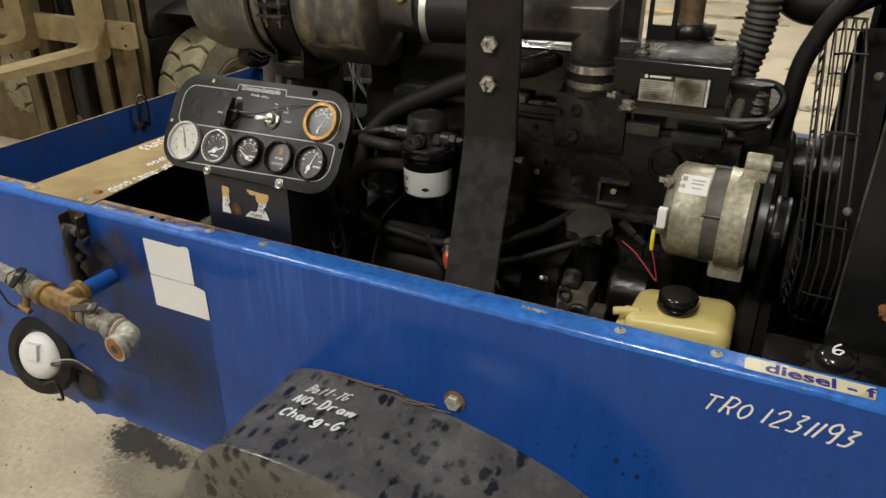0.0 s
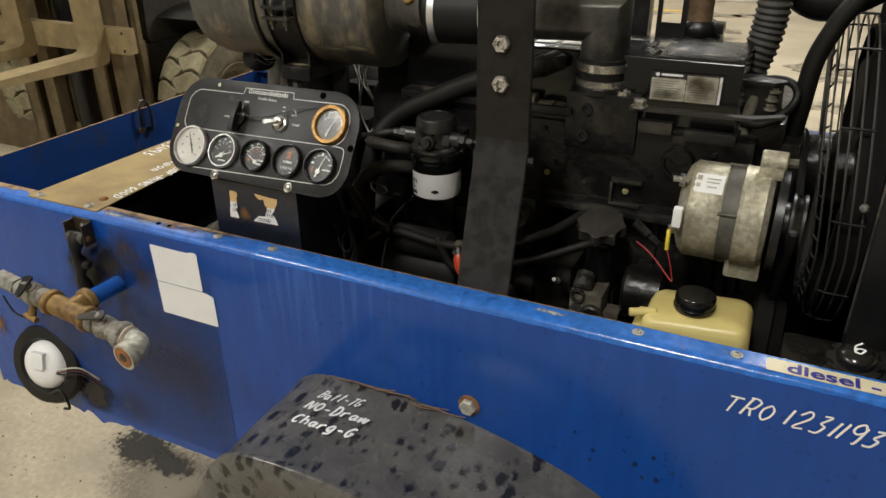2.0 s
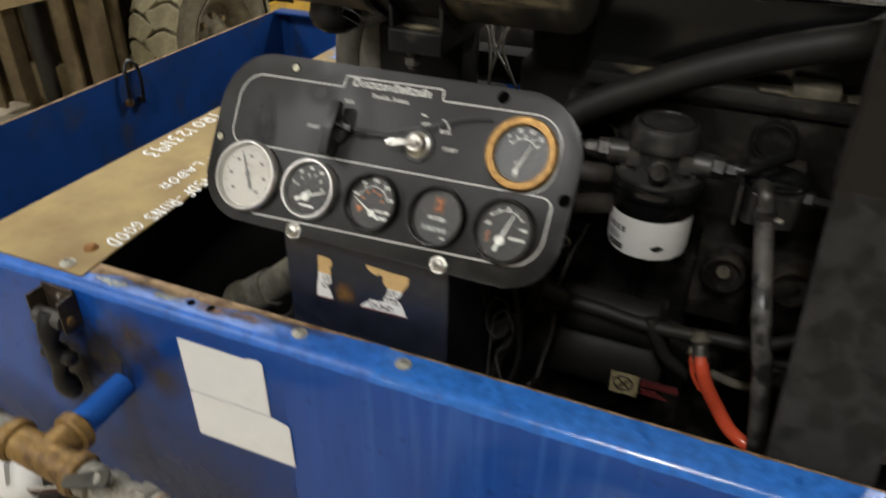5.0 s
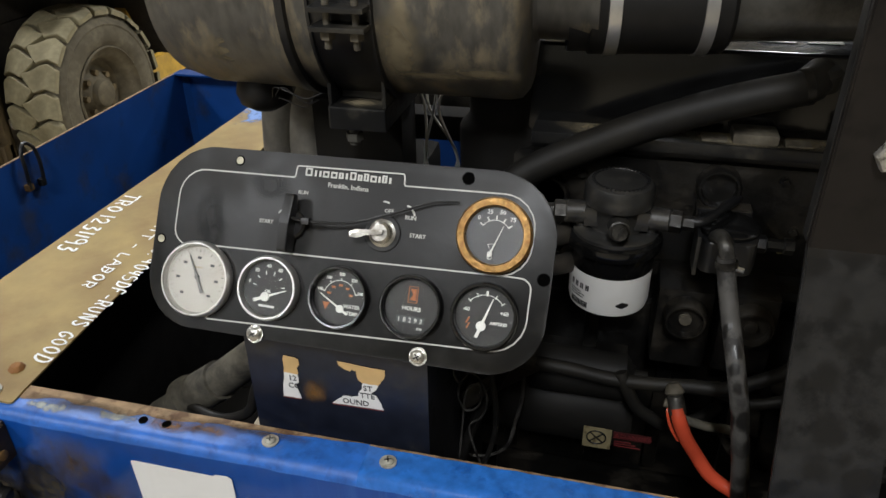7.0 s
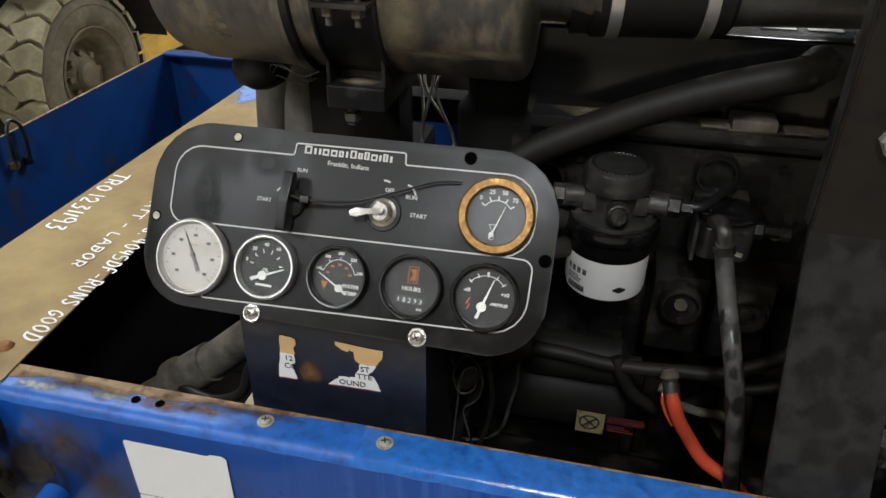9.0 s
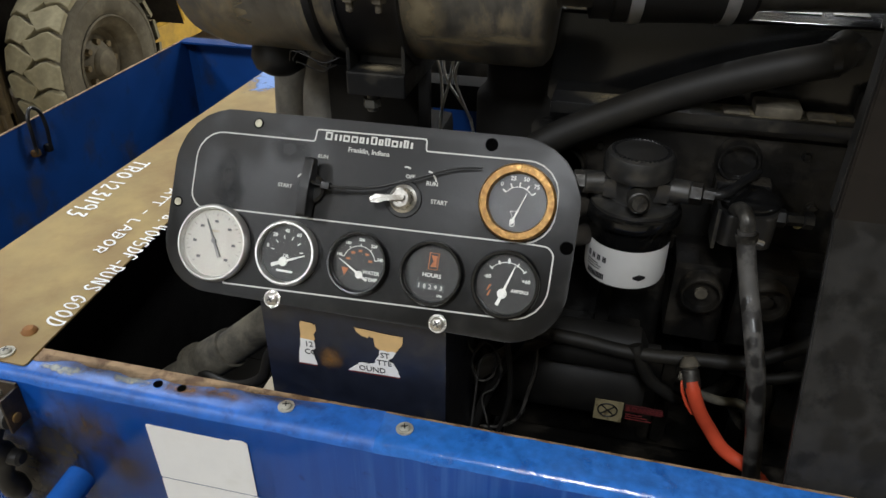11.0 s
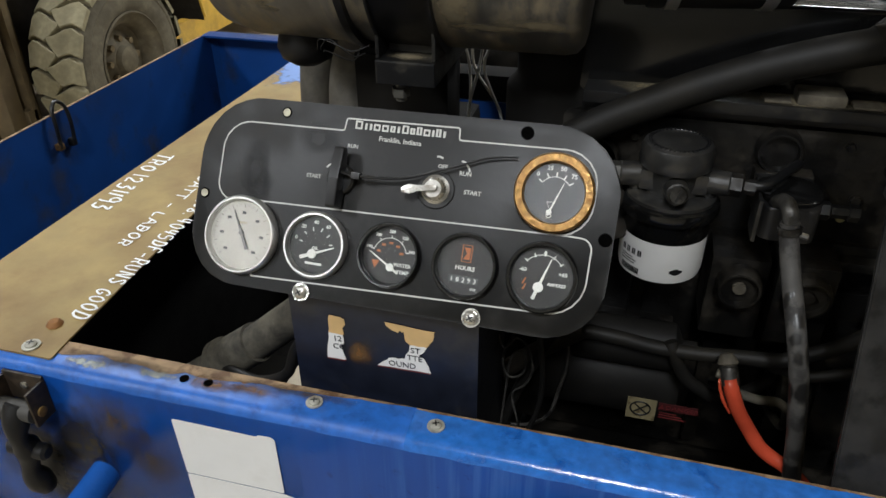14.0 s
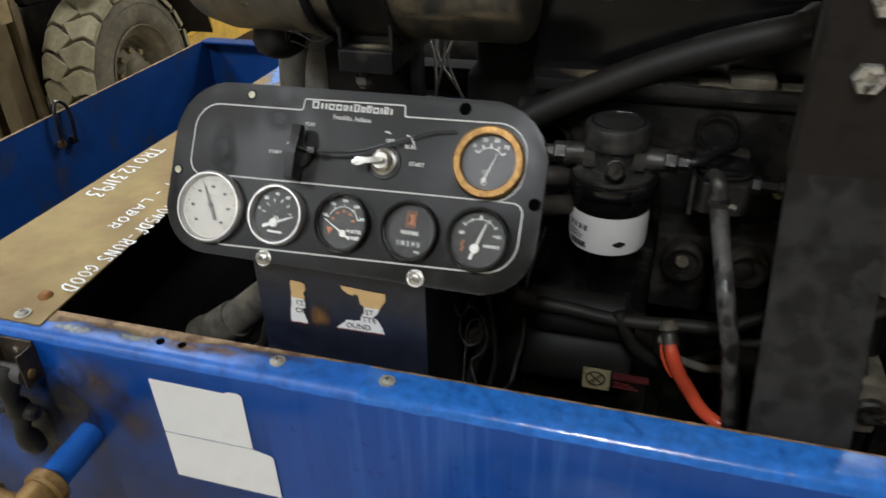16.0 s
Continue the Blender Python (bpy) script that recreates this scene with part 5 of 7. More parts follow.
for lo, hi in (((-0.208, 0.272, 1.2475), (-0.204, 0.42, 1.33)), ((-0.148, 0.272, 1.2475), (-0.144, 0.42, 1.33)), ((-0.203, 0.30, 1.2475), (-0.149, 0.304, 1.30))):
    part("saddle_cheek", box(lo, hi, 0.001), BLACK_DUST, sa, smooth=0)
patch("dust_patch", (-0.176, 0.285, 1.2478), (0.031, 0, 0), (0, 0.017, 0), S_DUST, sa, "settled tan dust")


def on_can(q):
    a = math.atan2(q.z - AC.z, q.y - AC.y)
    return along(q.x, 0.1206 * math.cos(a), 0.1206 * math.sin(a))


for x, z, w, h in ((-0.120, 1.315, 0.035, 0.07), (-0.04, 1.285, 0.06, 0.018), (-0.09, 1.275, 0.07, 0.014), (-0.30, 1.30, 0.05, 0.04)):
    patch("dust_patch", (x, 0.25, z), (w, 0, 0), (0, 0, h), S_DUST, af, "settled tan dust", on_can)
# Post made wide and near-black, standing for the dark under the saddle.
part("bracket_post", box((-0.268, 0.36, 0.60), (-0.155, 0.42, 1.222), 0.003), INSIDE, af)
part("bracket_bolt", rod((-0.186, 0.285, 1.200), (-0.186, 0.285, 1.223), 0.006, 12, 0, lathe((-0.186, 0.285, 1.205), Z, [(0, 0), (0.010, 0), (0.010, 0.009), (0, 0.009)], 6)), STATOR, af)
part("dust_cup", lathe((-0.318, 0.345, 1.262), (0, -0.1, -1), [(0.022, 0), (0.026, 0.008), (0.031, 0.018), (0.033, 0.03), (0.028, 0.043), (0.014, 0.051), (0, 0.053)], 32), RUBBER, af)
for k in range(3):
    a = 0.004 * k
    part("tie_string", tube([(-0.272 + a, 0.272, 1.252), (-0.264 + 0.5 * a, 0.262, 1.266 - 1.6 * a), (-0.246 - a, 0.257, 1.264 + (a if k % 2 else -a)), (-0.228, 0.259, 1.257 - 1.2 * a), (-0.212 - a, 0.266, 1.262 - (2 * a if k % 2 else 0))], 0.0007, 6, 6), RUBBER, af)

# ---- intake pipe ----


def mitred(points, r, segs=28, bm=None):
    """A pipe of straight lengths that meet in sharp mitres."""
    bm = bm or bmesh.new()
    ps = [Vector(p) for p in points]
    d0 = (ps[1] - ps[0]).normalized()
    up = d0.orthogonal().normalized()
    ring0 = [r * (math.cos(2 * math.pi * k / segs) * up + math.sin(2 * math.pi * k / segs) * d0.cross(up)) for k in range(segs)]
    rows = [[ps[0] + o for o in ring0]]
    for i in range(1, len(ps)):
        d = (ps[i] - ps[i - 1]).normalized()
        n = (d + (ps[i + 1] - ps[i]).normalized()).normalized() if i < len(ps) - 1 else d
        rows.append([v + d * ((ps[i] - v).dot(n) / d.dot(n)) for v in rows[-1]])
    vr = [[bm.verts.new(v) for v in row] for row in rows]
    for a, b in zip(vr, vr[1:]):
        for k in range(segs):
            bm.faces.new((a[k], a[(k + 1) % segs], b[(k + 1) % segs], b[k]))
    bm.faces.new(vr[0]), bm.faces.new(vr[-1])
    return bm


ip = thing("intake_pipe", (0.2, 0.38, 1.25), "dark metal intake pipe with mitred elbow and clamps", "pipe")
E0, E1, E2 = Vector((0.03, 0.362, 1.345)), Vector((0.366, 0.408, 1.350)), Vector((0.366, 0.408, 1.232))
pd_ = (E1 - E0).normalized()
part("pipe", mitred([E0 + pd_ * 0.16, E1, E2 + Z * 0.045], 0.0405, 36), PIPE, ip, "dark brushed metal pipe")
part("inlet_sleeve", lathe(E0 + pd_ * 0.0, pd_, [(0.05, 0), (0.05, 0.02), (0.053, 0.022), (0.053, 0.155), (0.048, 0.16), (0.04, 0.16)], 36), RUBBER, ip, "black rubber sleeve")
for dd in (0.037, 0.128):
    cl = part("hose_clamp", lathe(E0 + pd_ * dd, pd_, [(0.053, 0), (0.0546, 0.0005), (0.0546, 0.0125), (0.053, 0.013)], 40), CHROME, ip, "bright steel hose clamp")
part("sleeve_port", rod((0.048, 0.318, 1.372), (0.045, 0.303, 1.380), 0.013, 18, 0.002), BRONZE, ip)
part("down_sleeve", lathe(E2, Z, [(0.043, 0), (0.0435, 0.001), (0.0435, 0.052), (0.041, 0.054)], 36), RUBBER, ip)
for dz in (0.004, 0.032):
    part("hose_clamp", lathe(E2 + Z * dz, Z, [(0.0435, 0), (0.0455, 0.0005), (0.0455, 0.0135), (0.0435, 0.014)], 40), STEEL, ip, "dull steel hose clamp")

# ---- engine ----
en = thing("engine", (0.28, 0.52, 0.50), "black painted diesel engine with oily dust", "engine")
bm = box((-0.06, 0.40, 0.66), (0.64, 0.66, 1.03), 0.012)
box((-0.05, 0.385, 0.80), (0.62, 0.40, 0.97), 0.006, bm)
part("block", bm, BLACK_CAST, en)
for i in range(7):
    x = -0.02 + 0.10 * i
    part("block_rib", box((x, 0.372, 0.70), (x + 0.018, 0.386, 1.02), 0.003), BLACK_CAST, en)
part("oil_pan", box((-0.04, 0.42, 0.505), (0.60, 0.64, 0.665), 0.02), BLACK_CAST, en)
bm = box((-0.055, 0.37, 1.03), (0.63, 0.65, 1.175), 0.008)
box((-0.055, 0.362, 1.028), (0.60, 0.40, 1.046), 0.003, bm)
part("cylinder_head", bm, BLACK_CAST, en)
part("head_ledge", box((0.20, 0.345, 1.022), (0.58, 0.375, 1.034), 0.003), BLACK_DUST, en)
part("manifold_cover", box((0.0, 0.352, 1.190), (0.33, 0.46, 1.204), 0.003), BLACK_DUST, en, "dusty intake manifold")
for x, w in ((0.10, 0.10), (0.22, 0.09), (0.29, 0.05)):
    patch("dust_patch", (x, 0.378, 1.2046), (w, 0, 0), (0, 0.040, 0), S_DUST, en, "settled tan dust", lambda q: Vector((min(q.x, 0.317), min(max(q.y, 0.354), 0.46), q.z)))
part("manifold_port", box((0.215, 0.358, 1.204), (0.262, 0.40, 1.216), 0.004), DIRTY, en)
for x in (0.196, 0.281):
    part("port_clip", box((x - 0.012, 0.356, 1.2055), (x + 0.014, 0.374, 1.2080), 0.0005), DIRTY, en)
part("breather_can", lathe((-0.036, 0.43, 1.13), Z, [(0, 0), (0.062, 0), (0.062, 0.05), (0.060, 0.054), (0.054, 0.060), (0.050, 0.066), (0.050, 0.13), (0, 0.13)], 32), INSIDE, en)
# Added dark box: keeps the blue far panel out of a dark gap.
part("added_dark_box", box((-0.27, 0.50, 0.62), (-0.165, 0.60, 1.085), 0.02), INSIDE, en)
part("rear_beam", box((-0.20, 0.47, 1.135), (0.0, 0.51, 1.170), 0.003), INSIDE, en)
part("front_cover", box((0.625, 0.42, 0.60), (0.70, 0.86, 1.17), 0.02), BLACK_CAST, en)
vc = part("valve_cover", prism(rounded([(0.388, 1.178), (0.393, 1.2945), (0.57, 1.295), (0.595, 1.284), (0.60, 1.178)], [0.002, 0.005, 0.01, 0.012, 0.002], 4), Matrix.Translation((-0.02, 0, 0)) @ plane_at((0, 0, 0), Y, Z), 0.612), GLOSS_BLACK, en, "glossy black valve cover", 30)
part("cover_flange", box((-0.03, 0.378, 1.172), (0.602, 0.61, 1.182), 0.002), BLACK, en)
LV = plane_at((0.452, 0.3855, 1.226), (1, 0, 0.012), (0, 0.03, 1))
part("maker_label", prism(rounded([(0, 0), (0.112, 0), (0.112, 0.047), (0, 0.047)], 0.002, 2), LV, 0.0006), DIAL_BLACK, vc, "black and grey engine data label", 0)
part("label_field", prism(rounded([(0.001, 0.001), (0.056, 0.001), (0.056, 0.037), (0.001, 0.037)], 0.001, 2), LV @ Matrix.Translation((0, 0, 0.0006)), 0.0004), LABEL_GREY, vc, smooth=0)
part("label_field", prism(rounded([(0.057, 0.001), (0.106, 0.001), (0.106, 0.044), (0.057, 0.044)], 0.001, 2), LV @ Matrix.Translation((0, 0, 0.0006)), 0.0004), LABEL_GREY, vc, smooth=0)
part("label_edge", prism([(0.1075, 0.001), (0.1115, 0.001), (0.1115, 0.045), (0.1075, 0.045)], LV @ Matrix.Translation((0, 0, 0.0006)), 0.0004), WHITE, vc, smooth=0)
for i in range(8):
    for u, w in ((0.005, 0.047), (0.061, 0.042)):
        k = w * (0.95 - 0.09 * ((i * 3 + int(u * 90)) % 4))
        part("print_bar", prism([(u, 0.005 + 0.0039 * i), (u + k, 0.005 + 0.0039 * i), (u + k, 0.0062 + 0.0039 * i), (u, 0.0062 + 0.0039 * i)], LV @ Matrix.Translation((0, 0, 0.0011)), 0.0002), PRINT_GREY, vc, smooth=0)
for u, v, w, h in ((0.083, 0.024, 0.034, 0.026), (0.028, 0.010, 0.034, 0.014), (0.070, 0.036, 0.03, 0.012)):
    patch("label_stain", LV @ Vector((u, v, 0.0016)), (w, 0, 0), (0, 0.03 * h, h), S_OIL, vc, "brown oily stain on the label")
part("print_bar", prism([(0.016, 0.041), (0.05, 0.041), (0.05, 0.0445), (0.016, 0.0445)], LV @ Matrix.Translation((0, 0, 0.0008)), 0.0003), WHITE, vc, smooth=0)
part("print_dot", rod(LV @ Vector((0.010, 0.0425, 0.0006)), LV @ Vector((0.010, 0.0425, 0.0011)), 0.0032, 14), WHITE, vc)
for x, y in ((0.235, 0.428), (0.283, 0.430)):
    part("cover_tag", prism(rounded([(x, y), (x + 0.036, y), (x + 0.036, y + 0.024), (x, y + 0.024)], 0.002, 2), Matrix.Translation((0, 0, 1.2964)), 0.0006), WHITE, vc, "small white tag", 0)
for x, y, w, h in ((0.47, 0.47, 0.09, 0.05), (0.54, 0.44, 0.05, 0.04), (0.20, 0.45, 0.10, 0.05), (0.36, 0.52, 0.12, 0.05)):
    patch("cover_scuff", (x, y, 1.2958), (w, 0, 0), (0, h, 0), S_SCUFF, vc, "pale scuffed paint")
# Thin dust film, with the cover top's bluish reflection painted in.
for x, w in ((0.08, 0.16), (0.30, 0.17), (0.50, 0.17)):
    patch("dust_and_sheen", (x, 0.48, 1.2955), (w, 0, 0), (0, 0.12, 0), S_FILM, vc, "thin pale dust film with painted bluish sheen", lambda q: Vector((min(max(q.x, -0.018), 0.588), min(max(q.y, 0.399), 0.560), q.z)))
# intake flange block under the elbow
bm = box((0.318, 0.36, 1.132), (0.442, 0.47, 1.232), 0.006)
lathe((0.366, 0.408, 1.228), Z, [(0.052, 0), (0.052, 0.010), (0.043, 0.012), (0, 0.012)], 28, bm)
part("intake_block", bm, BLACK_CAST, en)
for x, z in ((0.355, 1.205), (0.352, 1.158)):
    part("cap_screw", lathe((x, 0.361, z), -Y, [(0, 0), (0.0105, 0), (0.0105, 0.006), (0.006, 0.006), (0.006, 0.002), (0, 0.002)], 16), BLACK, en)
part("cap_screw", lathe((0.412, 0.375, 1.232), Z, [(0, 0), (0.013, 0), (0.013, 0.006), (0.007, 0.006), (0.006, 0.003), (0, 0.003)], 6), STEEL, en)
# bracket strip with its bolt
st_ = part("bracket_strip", prism(rounded([(0.43, 0.332), (0.62, 0.342), (0.665, 0.372), (0.665, 0.39), (0.61, 0.357), (0.43, 0.349)], 0.006, 3), Matrix.Translation((0, 0, 1.219)), 0.005), CAP_DUST, en, "dusty black bracket strip")
lathe_b = lathe((0.447, 0.339, 1.224), Z, [(0, 0), (0.0145, 0), (0.0145, 0.003), (0.0105, 0.0035), (0.0105, 0.011), (0.009, 0.013), (0, 0.013)], 6)
part("strip_bolt", lathe_b, GALV, st_, smooth=30)
part("slot", prism(rounded([(0.52, 0.343), (0.532, 0.343), (0.532, 0.349), (0.52, 0.349)], 0.002, 2), Matrix.Translation((0, 0, 1.2242)), 0.0005), DIAL_BLACK, st_, smooth=0)
part("head_plate", box((0.445, 0.352, 1.178), (0.50, 0.37, 1.198), 0.002, box((0.52, 0.352, 1.172), (0.60, 0.37, 1.190), 0.002)), BLACK_DUST, en)
part("flywheel_housing", box((-0.10, 0.40, 0.60), (-0.055, 0.72, 1.13), 0.02, box((-0.06, 0.42, 1.05), (-0.018, 0.66, 1.22), 0.01)), BLACK_CAST, en)
# bolt heads over the head and block
for i, (x, y, z, r) in enumerate(((0.30, 0.3995, 0.985, 0.007), (0.36, 0.3995, 0.90, 0.008), (0.47, 0.3995, 0.985, 0.007), (0.56, 0.3995, 0.94, 0.008), (0.12, 0.3995, 0.90, 0.008), (0.05, 0.3995, 1.0, 0.007), (0.30, 0.3695, 1.10, 0.0075),
                                  (0.47, 0.3695, 1.10, 0.007), (0.57, 0.3695, 1.15, 0.0075), (0.59, 0.3695, 1.06, 0.007), (0.13, 0.3695, 1.10, 0.007), (0.28, 0.3695, 1.16, 0.007), (0.06, 0.3695, 1.15, 0.007), (0.36, 0.3695, 1.07, 0.007))):
    hex_bolt("block_bolt", (x, y, z), -Y, r * 0.7, en, DARK_STEEL if i % 4 == 0 else BLACK_CAST)
# round core plugs and ports on the side
for x, y, z, r in ((0.211, 0.362, 1.151, 0.0195), (0.192, 0.292, 1.017, 0.0195), (0.262, 0.292, 1.017, 0.0195), (0.515, 0.366, 1.130, 0.022), (0.02, 0.37, 1.12, 0.022)):
    pl = part("core_plug", lathe((x, y + 0.01, z), -Y, [(r * 1.25, 0), (r * 1.25, 0.014), (r * 1.12, 0.019), (r, 0.019), (r * 0.94, 0.010), (0, 0.010)], 32), BLACK_CAST, en)
    if z < 1.02:
        part("plug_body", box((x - 0.032, 0.303, z - 0.075), (x + 0.030, 0.375, z + 0.030), 0.006), BLACK_CAST, pl)
        part("plug_bolt", lathe((x, y + 0.001, z), -Y, [(0, 0), (0.0075, 0), (0.007, 0.005), (0, 0.006)], 10), DIRTY if x < 0.2 else BLACK_CAST, pl)
for x, z in ((0.290, 1.078), (0.434, 1.064)):
    part("brass_plug", rod((x, 0.372, z), (x, 0.364, z), 0.0055, 16, 0.001), YELLOWED, en, "small yellowed plug")
bm = bmesh.new()
for lo, hi in (((0.408, 0.355, 1.082), (0.462, 0.372, 1.087)), ((0.408, 0.355, 1.045), (0.413, 0.372, 1.087)), ((0.408, 0.355, 1.040), (0.462, 0.372, 1.045))):
    box(lo, hi, 0.001, bm)
part("square_boss", bm, BLACK_DUST, en)
# starter motor with its warning label
sm = thing("starter_motor", (0.10, 0.30, 0.80), "black starter motor with faded warning label", "starter")
part("motor_body", lathe((-0.06, 0.31, 0.865), X, [(0, 0), (0.035, 0), (0.05, 0.006), (0.054, 0.012), (0.054, 0.20), (0.048, 0.21), (0, 0.212)], 36), SLEEVE, sm)
part("solenoid", lathe((0.02, 0.275, 0.935), X, [(0, 0), (0.024, 0), (0.028, 0.004), (0.028, 0.115), (0.022, 0.12), (0.010, 0.125), (0.010, 0.14), (0, 0.14)], 28), SLEEVE, sm)
part("nose", box((-0.10, 0.27, 0.83), (-0.05, 0.40, 0.96), 0.01), BLACK_CAST, sm)
part("mounting_lug", box((-0.055, 0.34, 0.85), (0.14, 0.405, 0.90), 0.006), BLACK_CAST, sm)
WL = plane_at((0.094, 0.2578, 0.838), X, (0, -0.10, 1))
part("warning_label", prism([(0, -0.006), (0.034, -0.006), (0.034, 0.030), (0, 0.030)], WL, 0.0006), LABEL_STAINED, sm, "faded cream warning label", 0)
part("warning_sign", ring(WL @ Vector((0.016, 0.013, 0.001)), (0, -1, -0.1), 0.0115, 0.001, 24, 6), DIAL_BLACK, sm)
part("warning_sign", ribbon([(0.008, 0.021), (0.024, 0.005)], WL, 0.0022, 0.001, ribbon([(0.008, 0.005), (0.024, 0.021)], WL, 0.0022, 0.0012)), DIAL_BLACK, sm)
for k in range(3):
    part("print_bar", prism([(0.038, 0.002 + 0.004 * k), (0.070 - 0.006 * k, 0.002 + 0.004 * k), (0.070 - 0.006 * k, 0.0035 + 0.004 * k), (0.038, 0.0035 + 0.004 * k)], WL, 0.0005), LABEL_RED, sm, smooth=0)
part("warning_field", prism([(0.036, 0.016), (0.08, 0.016), (0.08, 0.028), (0.036, 0.028)], WL, 0.0006), DARK_RED, sm, smooth=0)
writing("DANGER", WL @ Matrix.Translation((0.044, 0.0185, 0.0008)), 0.0066, LABEL_RED, sm, "label_print")
part("warning_triangle", prism([(0.037, 0.018), (0.043, 0.018), (0.040, 0.026)], WL @ Matrix.Translation((0, 0, 0.0007)), 0.0003), LABEL_RED, sm, smooth=0)
# red battery cable on the solenoid
rc = thing("battery_cable", (0.19, 0.20, 0.80), "red sleeved battery cable with brass lug", "cable")
part("red_sleeve", tube([(0.188, 0.200, 0.964), (0.1925, 0.193, 0.952), (0.202, 0.193, 0.930), (0.217, 0.195, 0.905), (0.231, 0.190, 0.888), (0.2435, 0.186, 0.880), (0.264, 0.179, 0.872), (0.29, 0.168, 0.848), (0.32, 0.15, 0.80)], 0.0078, 16, 8), RED, rc)
part("thin_lead", tube([(0.180, 0.206, 0.963), (0.180, 0.200, 0.953), (0.186, 0.195, 0.938), (0.195, 0.194, 0.924)], 0.0018, 8), RED, rc)
part("boot", rod((0.185, 0.209, 0.974), (0.1905, 0.197, 0.956), 0.0092, 16, 0.002), DARK_STEEL, rc)
part("lug", rod((0.1848, 0.2105, 0.9735), (0.182, 0.2165, 0.9835), 0.0110, 10, 0.002, rod((0.175, 0.208, 0.963), (0.197, 0.204, 0.960), 0.0052, 10, 0.001), 0.0075), DIRTY, rc, "dirty grey crimped lug")
part("stud", rod((0.183, 0.219, 0.974), (0.182, 0.262, 0.938), 0.0045, 10), INSIDE, rc)

# ---- fuel filter ----
FX, FY = 0.1035, 0.290
ff = thing("fuel_filter", (FX, FY, 1.02), "white fuel filter can on black cast head", "filter")
FV = Vector((FX, FY, 0))
fc = part("filter_can", lathe(FV + Z * 1.031, Z, [(0, 0), (0.02, 0.0), (0.035, 0.002), (0.043, 0.007), (0.0445, 0.014), (0.0445, 0.054)], 44), WHITE, ff, "white filter can")
part("collar", lathe(FV + Z * 1.085, Z, [(0.0445, 0), (0.0449, 0.0005), (0.0449, 0.020), (0.0505, 0.024), (0.0515, 0.030), (0.0500, 0.036), (0.045, 0.039), (0, 0.039)], 44), GLOSS_BLACK, ff)
bm = lathe(FV + Z * 1.123, Z, [(0.046, 0), (0.046, 0.004), (0.042, 0.0065), (0.029, 0.0075), (0.027, 0.012), (0.0285, 0.020), (0.0295, 0.042), (0, 0.042)], 32)
box((-0.034, -0.020, -0.011), (0.034, 0.020, 0.012), 0.005, bm, Matrix.Translation(FV + Z * 1.144))
for s in (-1, 1):
    rod(FV + Z * 1.143, FV + Vector((s * 0.056, -0.012, 1.146)), 0.0125, 18, 0.002, bm)
    rod(FV + Vector((s * 0.036, -0.008, 1.128)), FV + Vector((s * 0.040, -0.009, 1.146)), 0.006, 10, 0.001, bm)
rod(FV + Z * 1.140, FV + Vector((0.004, -0.048, 1.145)), 0.0115, 18, 0.002, bm)
part("filter_head", bm, HEAD, ff)
part("drain_plug", lathe(FV + Vector((0.004, -0.046, 1.1455)), (0.05, -1, 0.25), [(0, 0), (0.0092, 0), (0.0092, 0.007), (0.0075, 0.009), (0, 0.009)], 18), DARK_STEEL, ff, "grooved drain plug")
part("plug_groove", prism([(-0.0065, -0.0012), (0.0065, -0.0012), (0.0065, 0.0012), (-0.0065, 0.0012)], frame_on(FV + Vector((0.0045, -0.0552, 1.1480)), (0.05, -1, 0.25)) @ pose(0, 0, 0, 0, 0, 70), 0.0006), DIAL_BLACK, ff, smooth=0)
cap = part("primer_cap", lathe(FV + Z * 1.157, Z, [(0.031, 0), (0.0360, 0.001), (0.0370, 0.006), (0.0360, 0.018), (0.0335, 0.0235), (0.0285, 0.0258), (0.028, 0.0248), (0.010, 0.0264), (0, 0.0267)], 44), HEAD, ff, "black ribbed primer cap")
for i in range(40):
    a = 2 * math.pi * i / 40
    p = FV + Vector((0.0283 * math.cos(a), 0.0283 * math.sin(a), 1.1823))
    part("rib", box((-0.0008, -0.0018, -0.001), (0.0008, 0.0018, 0.0012), 0, None, Matrix.Translation(p) @ pose(0, 0, 0, 0, 0, math.degrees(a) - 90)), BLACK, cap, smooth=0)
for s in (-1, 1):
    q = FV + Vector((s * 0.054, -0.012, 1.146))
    part("pipe_union", lathe(q, (s, -0.1, 0), [(0, 0), (0.012, 0), (0.012, 0.011), (0.008, 0.013), (0.008, 0.024), (0, 0.024)], 6), DARK_STEEL if s < 0 else BLACK_CAST, ff, smooth=30)
part("fuel_line", tube([FV + Vector((0.076, -0.012, 1.146)), FV + Vector((0.09, -0.006, 1.147)), FV + Vector((0.11, 0.03, 1.145)), FV + Vector((0.13, 0.07, 1.14))], 0.005, 10), BLACK, ff)
part("fuel_line", tube([FV + Vector((-0.076, -0.012, 1.146)), FV + Vector((-0.11, -0.01, 1.138)), FV + Vector((-0.15, 0.02, 1.12)), FV + Vector((-0.2, 0.06, 1.10))], 0.006, 10), BLACK_DUST, ff)
part("mounting_arm", box((FX - 0.03, FY + 0.03, 1.10), (FX + 0.03, 0.38, 1.14), 0.004), BLACK_CAST, ff)
